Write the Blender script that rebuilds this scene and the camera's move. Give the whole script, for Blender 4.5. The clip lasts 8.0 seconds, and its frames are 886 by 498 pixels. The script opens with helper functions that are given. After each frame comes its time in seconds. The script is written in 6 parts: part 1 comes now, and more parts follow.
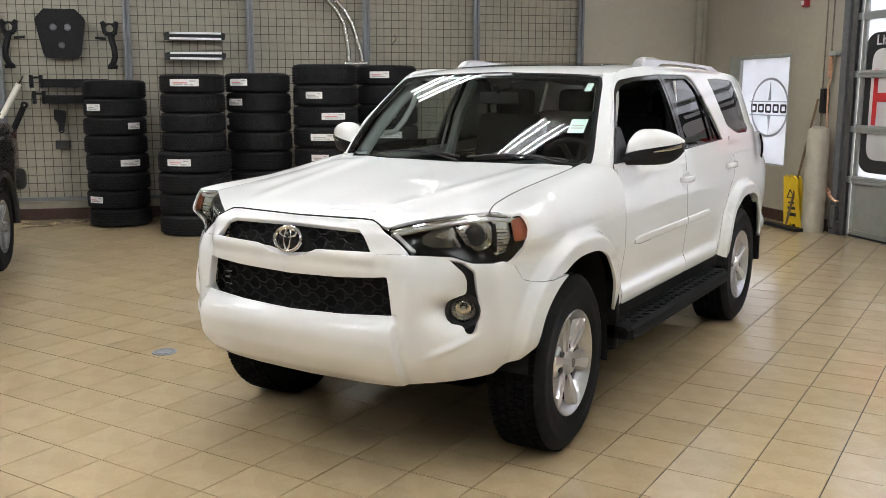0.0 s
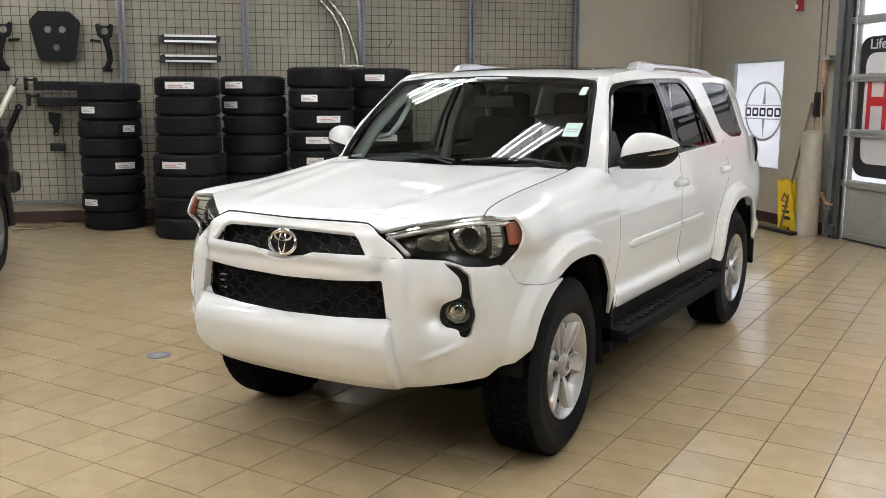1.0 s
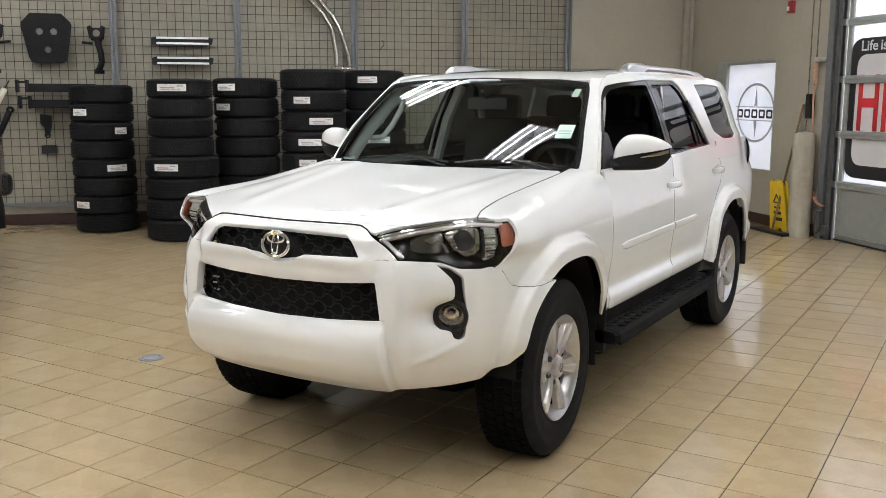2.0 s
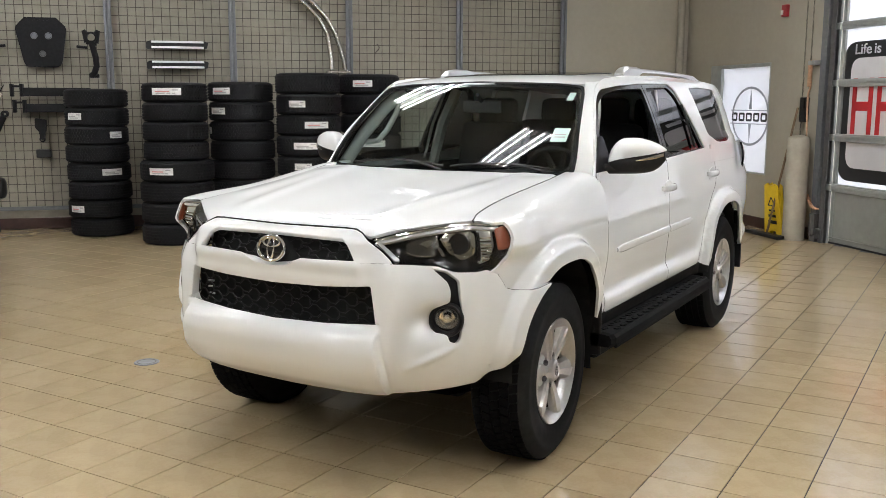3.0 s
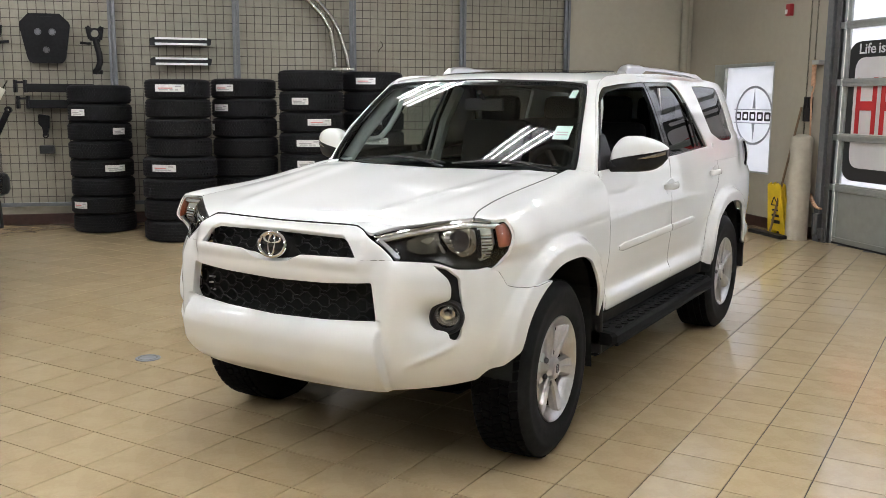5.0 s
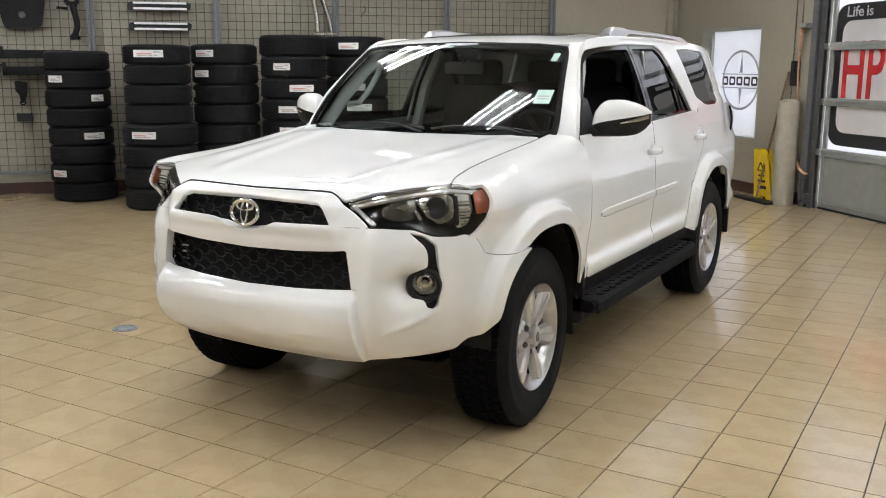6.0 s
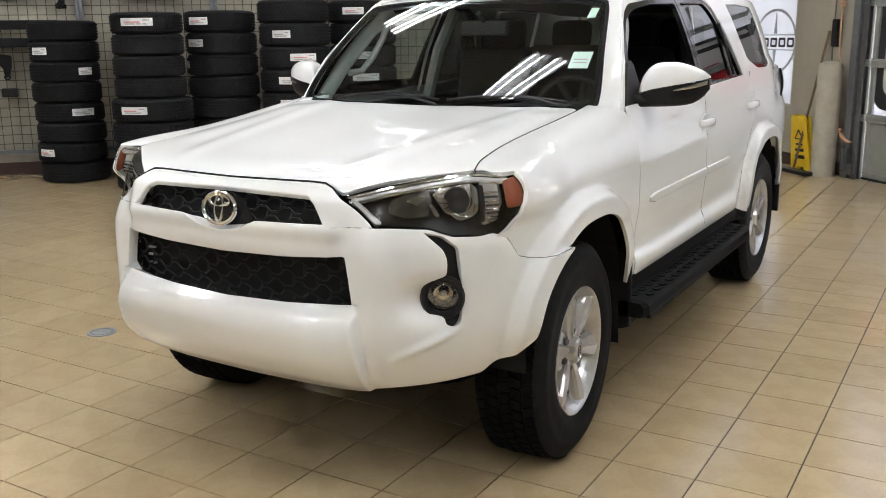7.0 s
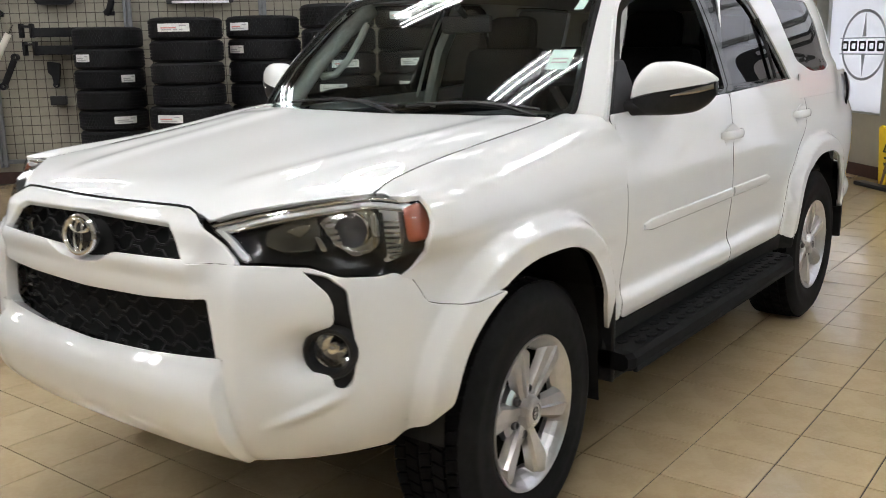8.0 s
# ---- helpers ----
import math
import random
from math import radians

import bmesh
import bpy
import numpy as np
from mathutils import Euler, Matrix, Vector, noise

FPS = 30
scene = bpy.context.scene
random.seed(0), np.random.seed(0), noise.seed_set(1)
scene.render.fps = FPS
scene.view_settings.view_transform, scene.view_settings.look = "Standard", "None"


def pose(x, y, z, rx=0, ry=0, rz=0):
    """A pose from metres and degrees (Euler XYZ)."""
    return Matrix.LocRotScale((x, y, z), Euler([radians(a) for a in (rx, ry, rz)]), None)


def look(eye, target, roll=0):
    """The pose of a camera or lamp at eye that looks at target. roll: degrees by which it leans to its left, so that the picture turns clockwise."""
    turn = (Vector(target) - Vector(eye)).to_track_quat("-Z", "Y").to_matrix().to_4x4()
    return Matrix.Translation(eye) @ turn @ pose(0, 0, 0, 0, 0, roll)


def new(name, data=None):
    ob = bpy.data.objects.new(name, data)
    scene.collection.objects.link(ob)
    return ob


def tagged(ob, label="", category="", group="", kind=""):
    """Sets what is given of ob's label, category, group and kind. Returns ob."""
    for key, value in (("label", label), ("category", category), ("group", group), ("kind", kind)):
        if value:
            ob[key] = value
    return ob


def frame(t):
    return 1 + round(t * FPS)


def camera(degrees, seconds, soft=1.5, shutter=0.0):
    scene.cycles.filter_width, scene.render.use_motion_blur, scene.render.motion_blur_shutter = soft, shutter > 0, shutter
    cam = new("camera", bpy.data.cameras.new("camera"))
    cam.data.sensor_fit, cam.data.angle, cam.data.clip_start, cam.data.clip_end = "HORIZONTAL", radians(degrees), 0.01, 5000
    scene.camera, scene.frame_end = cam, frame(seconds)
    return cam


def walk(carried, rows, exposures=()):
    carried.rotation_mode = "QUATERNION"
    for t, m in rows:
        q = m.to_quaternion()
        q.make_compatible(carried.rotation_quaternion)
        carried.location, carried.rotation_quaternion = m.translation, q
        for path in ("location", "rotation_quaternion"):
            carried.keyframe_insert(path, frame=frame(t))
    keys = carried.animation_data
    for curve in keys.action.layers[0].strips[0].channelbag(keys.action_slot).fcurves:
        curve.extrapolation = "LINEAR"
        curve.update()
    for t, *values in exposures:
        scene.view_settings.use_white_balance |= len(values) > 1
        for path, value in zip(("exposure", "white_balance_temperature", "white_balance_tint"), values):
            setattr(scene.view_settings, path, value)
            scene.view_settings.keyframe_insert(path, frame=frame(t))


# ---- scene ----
cam = camera(51.4, 8.0, soft=0.6, shutter=0.3)
PATH = [
    (0, (0.033, 0.208, 1.56), (-1.007, 1.883, 1.226), 0.1),
    (0.5, (0.035, 0.205, 1.563), (-1.001, 1.884, 1.236), 0.2),
    (1, (0.036, 0.206, 1.563), (-0.996, 1.888, 1.235), 0.2),
    (1.5, (0.035, 0.207, 1.563), (-0.99, 1.892, 1.235), 0.2),
    (3, (0.036, 0.203, 1.563), (-0.975, 1.899, 1.247), 0.1),
    (3.5, (0.035, 0.206, 1.559), (-0.979, 1.9, 1.239), 0.3),
    (4, (0.035, 0.208, 1.559), (-0.98, 1.902, 1.242), 0.4),
    (5.5, (0.044, 0.215, 1.553), (-0.973, 1.906, 1.227), 0.3),
    (6, (0.043, 0.297, 1.543), (-0.946, 1.991, 1.154), 0.2),
    (6.5, (-0.159, 0.559, 1.522), (-1.122, 2.262, 1.106), -0.3),
    (7, (-0.337, 0.883, 1.507), (-1.341, 2.552, 1.054), -0.7),
    (7.5, (-0.312, 1.261, 1.518), (-1.421, 2.871, 1.095), -1.7),
    (8, (-0.217, 1.649, 1.453), (-1.397, 3.206, 1.022), -1.0),
]
walk(cam, [(t, look(eye, target, roll)) for t, eye, target, roll in PATH], [(0.0, 0.68), (6.9, 0.66), (7.5, 0.46), (8.0, 0.56)])


# ---- world and light ----
R2 = math.sqrt(0.5)
ROOM = Matrix(((R2, -R2, 0, 0), (R2, R2, 0, 0), (0, 0, 1, 0), (0, 0, 0, 1)))   # room axes u, v stand at 45 degrees to the tiles
CAR = Matrix.Translation((-2.407, 3.86, 0.0))                                   # car axes: X to its left, Y rearward, from the front axle
WALL_V, WALL_U, LEFT_U, BACK_V, CEIL = 12.33, 6.85, -8.5, -7.0, 5.1

world = bpy.data.worlds.new("world")
world.use_nodes = True
scene.world = world
world.node_tree.nodes["Background"].inputs[0].default_value = (0.55, 0.6, 0.7, 1)
world.node_tree.nodes["Background"].inputs[1].default_value = 0.3


# ---- materials ----
class Mat:
    """A principled material with a few nodes round it."""

    def __init__(self, name, base=(0.5, 0.5, 0.5), rough=0.5, metal=0.0, coat=0.0, spec=0.5):
        self.m = bpy.data.materials.new(name)
        self.m.use_nodes = True
        self.t = self.m.node_tree
        self.b = self.t.nodes["Principled BSDF"]
        self.b.inputs["Base Color"].default_value = (*base, 1)
        self.b.inputs["Roughness"].default_value = rough
        self.b.inputs["Metallic"].default_value = metal
        self.b.inputs["Coat Weight"].default_value = coat
        self.b.inputs["Coat Roughness"].default_value = 0.03
        self.b.inputs["Specular IOR Level"].default_value = spec
        self.base = base

    def node(self, kind, **kw):
        n = self.t.nodes.new(kind)
        for k, v in kw.items():
            n.inputs[k].default_value = v
        return n

    def noise(self, scale, detail=4.0, rough=0.55, stretch=(1, 1, 1)):
        c = self.node("ShaderNodeTexCoord")
        mp = self.node("ShaderNodeMapping")
        mp.inputs["Scale"].default_value = stretch
        self.t.links.new(c.outputs["Object"], mp.inputs["Vector"])
        n = self.node("ShaderNodeTexNoise", Scale=scale, Detail=detail, Roughness=rough)
        self.t.links.new(mp.outputs["Vector"], n.inputs["Vector"])
        return n.outputs["Fac"]

    def ramp(self, fac, stops):
        r = self.node("ShaderNodeValToRGB")
        el = r.color_ramp.elements
        while len(el) < len(stops):
            el.new(0.5)
        for e, (p, c) in zip(el, stops):
            e.position, e.color = p, (*c, 1)
        self.t.links.new(fac, r.inputs["Fac"])
        return r.outputs["Color"]

    def mix(self, a, b, fac, mode="MIX"):
        n = self.node("ShaderNodeMix")
        n.data_type, n.blend_type = "RGBA", mode
        for sock, v in ((n.inputs[0], fac), (n.inputs[6], a), (n.inputs[7], b)):
            if isinstance(v, (int, float, tuple)):
                sock.default_value = v if not isinstance(v, tuple) else (*v, 1)
            else:
                self.t.links.new(v, sock)
        return n.outputs[2]

    def colour(self, out):
        self.t.links.new(out, self.b.inputs["Base Color"])
        return self

    def vary(self, scale, amount, big=0.0, big_scale=1.2):
        lo, hi = tuple(c * (1 - amount) for c in self.base), tuple(min(1, c * (1 + amount)) for c in self.base)
        out = self.ramp(self.noise(scale), [(0.3, lo), (0.7, hi)])
        if big:
            g = self.ramp(self.noise(big_scale, 3), [(0.3, (1 - big,) * 3), (0.7, (1, 1, 1))])
            out = self.mix(out, g, 1.0, "MULTIPLY")
        return self.colour(out)

    def rougher(self, scale, lo, hi):
        n = self.node("ShaderNodeMapRange")
        n.inputs["From Min"].default_value, n.inputs["From Max"].default_value = 0.3, 0.7
        n.inputs["To Min"].default_value, n.inputs["To Max"].default_value = lo, hi
        self.t.links.new(self.noise(scale), n.inputs["Value"])
        self.t.links.new(n.outputs["Result"], self.b.inputs["Roughness"])
        return self

    def bump(self, scale, strength, distance=0.002, detail=4.0):
        n = self.node("ShaderNodeBump", Strength=strength, Distance=distance)
        self.t.links.new(self.noise(scale, detail), n.inputs["Height"])
        self.t.links.new(n.outputs["Normal"], self.b.inputs["Normal"])
        return self


def glass(name, tint, ior=1.5):
    """A pane: tinted see-through with a real mirror gloss on it."""
    m = bpy.data.materials.new(name)
    m.use_nodes = True
    t = m.node_tree
    t.nodes.remove(t.nodes["Principled BSDF"])
    tr, gl, mx, lw, pw, ma = (t.nodes.new(k) for k in ("ShaderNodeBsdfTransparent", "ShaderNodeBsdfGlossy", "ShaderNodeMixShader", "ShaderNodeLayerWeight", "ShaderNodeMath", "ShaderNodeMath"))
    tr.inputs[0].default_value = (*tint, 1)
    gl.inputs["Roughness"].default_value = 0.0
    lw.inputs["Blend"].default_value = 0.5
    f0 = ((ior - 1) / (ior + 1)) ** 2
    pw.operation, ma.operation = "POWER", "MULTIPLY_ADD"
    pw.inputs[1].default_value = 5.0
    ma.inputs[1].default_value, ma.inputs[2].default_value = 1 - f0, f0
    for a, b in ((lw.outputs["Facing"], pw.inputs[0]), (pw.outputs[0], ma.inputs[0]), (ma.outputs[0], mx.inputs[0]), (tr.outputs[0], mx.inputs[1]), (gl.outputs[0], mx.inputs[2]), (mx.outputs[0], t.nodes["Material Output"].inputs[0])):
        t.links.new(a, b)
    return m


def glow(name, colour, strength):
    m = bpy.data.materials.new(name)
    m.use_nodes = True
    b = m.node_tree.nodes["Principled BSDF"]
    b.inputs["Base Color"].default_value = (*colour, 1)
    b.inputs["Emission Color"].default_value = (*colour, 1)
    b.inputs["Emission Strength"].default_value = strength
    return m


_w = Mat("white_paint", (0.875, 0.888, 0.895), 0.5, coat=1.0, spec=0.25).vary(3.0, 0.008, 0.02)
_w.b.inputs["Coat Roughness"].default_value, _w.b.inputs["Coat IOR"].default_value = 0.008, 1.6
white_paint = _w.m
grille_black = Mat("grille_black", (0.014, 0.014, 0.0145), 0.6, spec=0.2).m
bezel_silver = Mat("bezel_silver", (0.56, 0.56, 0.51), 0.12, 1.0).vary(30, 0.2).m
lamp_bowl = Mat("lamp_bowl", (0.30, 0.30, 0.275), 0.18, 0.95).vary(25, 0.3).m
black_plastic = Mat("black_plastic", (0.013, 0.013, 0.014), 0.45, spec=0.25).vary(60, 0.2).bump(900, 0.15, 0.0005).m
gloss_black = Mat("gloss_black", (0.013, 0.013, 0.014), 0.12).m
liner_black = Mat("liner_black", (0.014, 0.014, 0.014), 0.9, spec=0.2).vary(8, 0.3).m
board_black = Mat("board_black", (0.0055, 0.0055, 0.006), 0.75, spec=0.12).vary(30, 0.3).m
rubber = Mat("rubber", (0.0115, 0.0115, 0.0125), 0.75, spec=0.14).vary(30, 0.25, 0.2, 4).bump(400, 0.2, 0.0006).m
# rubber of the car tread, darkened in colour for the shade under the arches
shaded_tread = Mat("shaded_tread", (0.008, 0.008, 0.0085), 0.9, spec=0.05).vary(30, 0.2).m
tyre_rubber = Mat("tyre_rubber", (0.0095, 0.0095, 0.011), 0.75, spec=0.22).vary(18, 0.25, 0.25, 3).bump(300, 0.3, 0.001).m
chrome = Mat("chrome", (0.82, 0.82, 0.83), 0.06, 1.0).m
alloy = Mat("alloy", (0.56, 0.56, 0.57), 0.30, 0.95, coat=0.2).vary(40, 0.05).m
alloy_dark = Mat("alloy_dark", (0.22, 0.22, 0.23), 0.3, 0.85).m
silver = Mat("silver", (0.58, 0.58, 0.59), 0.3, 0.8).vary(20, 0.05).m
lamp_dark = Mat("lamp_dark", (0.009, 0.009, 0.009), 0.18).m
amber = Mat("amber", (0.27, 0.060, 0.022), 0.3, coat=0.3).bump(150, 0.3, 0.002).m
red_lens = Mat("red_lens", (0.12, 0.008, 0.010), 0.2, coat=0.5).m
cloth = Mat("cloth", (0.014, 0.014, 0.016), 0.9, spec=0.2).vary(120, 0.3).bump(600, 0.3, 0.001).m
dash = Mat("dash", (0.010, 0.010, 0.011), 0.6, spec=0.3).vary(40, 0.15).m
liner_grey = Mat("liner_grey", (0.30, 0.30, 0.28), 0.9).vary(80, 0.08).m
trim_grey = Mat("trim_grey", (0.40, 0.42, 0.39), 0.6).vary(80, 0.08).m
clear_glass = glass("clear_glass", (0.68, 0.77, 0.755), 1.7)
side_glass = glass("side_glass", (0.86, 0.90, 0.88))
dark_glass = glass("dark_glass", (0.10, 0.105, 0.11), 1.65)
projector_glass = glass("projector_glass", (0.35, 0.36, 0.37), 1.6)
lens_glass = glass("lens_glass", (0.95, 0.96, 0.96))
label_teal = Mat("label_teal", (0.55, 0.74, 0.68), 0.5).m
bright_trim = Mat("bright_trim", (0.86, 0.86, 0.87), 0.3, 0.25).m
label_white = Mat("label_white", (0.74, 0.73, 0.72), 0.5).vary(40, 0.1).m
ink_grey = Mat("ink_grey", (0.42, 0.41, 0.41), 0.6).m
ink_red = Mat("ink_red", (0.66, 0.26, 0.26), 0.6).m

grout = Mat("grout", (0.028, 0.019, 0.011), 0.65, spec=0.3).vary(30, 0.25).m
_t = Mat("floor_tile", (0.50, 0.42, 0.30), 0.16, spec=0.75)
_info = _t.node("ShaderNodeObjectInfo")
_geo = _t.node("ShaderNodeNewGeometry")
_sum = _t.node("ShaderNodeMath")
_t.t.links.new(_info.outputs["Random"], _sum.inputs[0])
_t.t.links.new(_geo.outputs["Random Per Island"], _sum.inputs[1])
_fr = _t.node("ShaderNodeMath")
_fr.operation = "FRACT"
_t.t.links.new(_sum.outputs[0], _fr.inputs[0])
_tone = _t.ramp(_fr.outputs[0], [(0.0, (0.470, 0.366, 0.223)), (1.0, (0.525, 0.412, 0.257))])
_cloud = _t.ramp(_t.noise(5.0, 6, 0.65), [(0.28, (0.88, 0.87, 0.845)), (0.72, (1.0, 1.0, 1.0))])
_vein = _t.ramp(_t.noise(9.0, 8, 0.7, (1.0, 0.8, 1.0)), [(0.40, (1.0, 1.0, 1.0)), (0.47, (0.955, 0.945, 0.925)), (0.54, (1.0, 1.0, 1.0))])
_cloud = _t.mix(_cloud, _vein, 1.0, "MULTIPLY")
_fine = _t.ramp(_t.noise(60.0, 4, 0.6), [(0.3, (0.94, 0.93, 0.92)), (0.7, (1, 1, 1))])
_t.colour(_t.mix(_t.mix(_tone, _cloud, 1.0, "MULTIPLY"), _fine, 1.0, "MULTIPLY")).rougher(2.2, 0.06, 0.15).bump(5.0, 0.05, 0.004)
floor_tile = _t.m

wall_paint = Mat("wall_paint", (0.345, 0.315, 0.254), 0.7).vary(14, 0.03, 0.08, 0.8).bump(180, 0.25, 0.002).m
wall_paint_light = Mat("wall_paint_light", (0.285, 0.262, 0.212), 0.75).vary(9, 0.10, 0.12, 1.6).bump(120, 0.4, 0.003).m
ceiling_paint = Mat("ceiling_paint", (0.52, 0.515, 0.50), 0.9).vary(5, 0.04).m
skirting_brown = Mat("skirting_brown", (0.045, 0.018, 0.014), 0.5).vary(20, 0.2).m
post_grey = Mat("post_grey", (0.135, 0.14, 0.15), 0.45, 0.3).vary(25, 0.12).m
wire_dark = Mat("wire_dark", (0.045, 0.036, 0.025), 0.6, 0.1).m
door_grey = Mat("door_grey", (0.25, 0.255, 0.237), 0.45).vary(12, 0.06, 0.1, 1.5).m
rail_grey = Mat("rail_grey", (0.36, 0.375, 0.365), 0.4, 0.4).vary(15, 0.08).m
jamb_grey = Mat("jamb_grey", (0.10, 0.10, 0.10), 0.5, 0.4).vary(15, 0.15).m
_b = Mat("banner_white", (0.80, 0.80, 0.82), 0.35).vary(4, 0.02)
_tl, _mx = _b.node("ShaderNodeBsdfTranslucent"), _b.node("ShaderNodeMixShader")
_tl.inputs[0].default_value = (0.8, 0.8, 0.84, 1)
_mx.inputs[0].default_value = 0.35
_b.t.links.new(_b.b.outputs[0], _mx.inputs[1])
_b.t.links.new(_tl.outputs[0], _mx.inputs[2])
_b.t.links.new(_mx.outputs[0], _b.t.nodes["Material Output"].inputs[0])
banner_white = _b.m
banner_grey = Mat("banner_grey", (0.62, 0.60, 0.62), 0.4).vary(3, 0.05).m
banner_black = Mat("banner_black", (0.02, 0.02, 0.022), 0.4).m
banner_red = Mat("banner_red", (0.50, 0.022, 0.028), 0.4).m
poster_grey = Mat("poster_grey", (0.34, 0.35, 0.38), 0.4).m
concrete = Mat("concrete", (0.38, 0.345, 0.28), 0.75).vary(10, 0.1, 0.15, 2).bump(90, 0.3, 0.002).m
yellow_plastic = Mat("yellow_plastic", (0.72, 0.50, 0.02), 0.4).vary(10, 0.1).m
wood_brown = Mat("wood_brown", (0.16, 0.10, 0.055), 0.6).vary(30, 0.2).m
cord_orange = Mat("cord_orange", (0.50, 0.29, 0.18), 0.5).vary(60, 0.15).m
alarm_red = Mat("alarm_red", (0.27, 0.012, 0.018), 0.35).m
black_steel = Mat("black_steel", (0.007, 0.007, 0.008), 0.6, spec=0.15).vary(30, 0.3).m
exhaust_steel = Mat("exhaust_steel", (0.52, 0.50, 0.47), 0.25, 1.0).vary(12, 0.15).m
cream_paint = Mat("cream_paint", (0.70, 0.67, 0.58), 0.4).m
drain_grey = Mat("drain_grey", (0.16, 0.17, 0.20), 0.4, 0.6).vary(30, 0.2).m
black_paint = Mat("black_paint", (0.008, 0.008, 0.009), 0.25, coat=0.4, spec=0.3).m
tube_light = glow("tube_light", (0.97, 0.98, 1.0), 35.0)
lamp_white = Mat("lamp_white", (0.75, 0.75, 0.73), 0.4).m
daylight = glow("daylight", (0.93, 0.96, 1.0), 3.2)


# ---- mesh helpers ----
def part(name, bm, material, parent=None, label="", smooth=False, at=None):
    """One mesh object out of a bmesh, under a thing or a part."""
    me = bpy.data.meshes.new(name)
    bmesh.ops.recalc_face_normals(bm, faces=bm.faces)
    bm.to_mesh(me)
    bm.free()
    me.materials.append(material)
    if smooth:
        me.shade_smooth()
        me.set_sharp_from_angle(angle=radians(38))
    ob = new(name, me)
    if parent:
        ob.parent = parent
    if at is not None:
        ob.matrix_basis = at
    if label:
        ob["label"] = label
    return ob


def thing(name, label, category, group="", at=None):
    ob = tagged(new(name), label, category, group)
    if at is not None:
        ob.matrix_basis = at
    return ob


def box(bm, c, s, r=0.0, rot=None):
    """A box of size s about c, with edges rounded by r."""
    g = bmesh.ops.create_cube(bm, size=1.0, matrix=Matrix.Translation(c) @ (rot or Matrix()) @ Matrix.Diagonal((*s, 1)))
    if r:
        es = list({e for v in g["verts"] for e in v.link_edges})
        bmesh.ops.bevel(bm, geom=es, offset=r, segments=2, profile=0.5, affect="EDGES")
    return bm


def along(a, b):
    a, b = Vector(a), Vector(b)
    return Matrix.Translation((a + b) / 2) @ (b - a).to_track_quat("Z", "Y").to_matrix().to_4x4(), (b - a).length


def rod(bm, a, b, r, n=12, r2=None):
    m, l = along(a, b)
    bmesh.ops.create_cone(bm, cap_ends=True, segments=n, radius1=r, radius2=r if r2 is None else r2, depth=l, matrix=m)
    return bm


def lathe(bm, profile, n=32, m=None, close=False):
    """Turns a profile of (radius, height) about z."""
    m = m or Matrix()
    rings = [[bm.verts.new(m @ Vector((r * math.cos(2 * math.pi * k / n), r * math.sin(2 * math.pi * k / n), h))) for k in range(n)] for r, h in profile]
    pairs = list(zip(rings, rings[1:])) + ([(rings[-1], rings[0])] if close else [])
    for a, b in pairs:
        for k in range(n):
            bm.faces.new((a[k], a[(k + 1) % n], b[(k + 1) % n], b[k]))
    return bm


def tube(bm, pts, r, n=8, closed=False):
    """A round bar along points."""
    pts = [Vector(p) for p in pts]
    rings, side_way = [], None
    for i, p in enumerate(pts):
        if closed:
            d = (pts[(i + 1) % len(pts)] - pts[i - 1]).normalized()
        else:
            d = (pts[min(i + 1, len(pts) - 1)] - pts[max(i - 1, 0)]).normalized()
        if side_way is None:
            side_way = d.orthogonal().normalized()
        side_way = (side_way - d * side_way.dot(d)).normalized()
        up = d.cross(side_way)
        rings.append([bm.verts.new(p + side_way * r * math.cos(2 * math.pi * k / n) + up * r * math.sin(2 * math.pi * k / n)) for k in range(n)])
    pairs = list(zip(rings, rings[1:])) + ([(rings[-1], rings[0])] if closed else [])
    for a, b in pairs:
        for k in range(n):
            bm.faces.new((a[k], a[(k + 1) % n], b[(k + 1) % n], b[k]))
    if not closed:
        bm.faces.new(rings[0][::-1])
        bm.faces.new(rings[-1])
    return bm


def prism(bm, pts, h, m=None):
    """A flat outline, h thick, in the xy plane of m."""
    m = m or Matrix()
    lo = [bm.verts.new(m @ Vector((x, y, 0))) for x, y in pts]
    hi = [bm.verts.new(m @ Vector((x, y, h))) for x, y in pts]
    bm.faces.new(lo[::-1])
    bm.faces.new(hi)
    for i in range(len(pts)):
        j = (i + 1) % len(pts)
        bm.faces.new((lo[i], lo[j], hi[j], hi[i]))
    return bm


def soft_loop(pts, r=0.02, seg=4, step=0.0):
    """A closed outline with rounded corners; a point may bring its own radius."""
    out = []
    n = len(pts)
    for i in range(n):
        p = Vector(pts[i][:2])
        a, b = Vector(pts[i - 1][:2]) - p, Vector(pts[(i + 1) % n][:2]) - p
        rr = pts[i][2] if len(pts[i]) > 2 else r
        rr = min(rr, a.length * 0.45, b.length * 0.45)
        if rr < 1e-4:
            out.append(p)
            continue
        s, e = p + a.normalized() * rr, p + b.normalized() * rr
        for k in range(seg + 1):
            t = k / seg
            out.append(s * (1 - t) ** 2 + p * 2 * t * (1 - t) + e * t * t)
    if step:
        fine = []
        for i, p in enumerate(out):
            q = out[(i + 1) % len(out)]
            k = max(1, int((q - p).length / step))
            fine += [p.lerp(q, j / k) for j in range(k)]
        out = fine
    return [(p.x, p.y) for p in out]


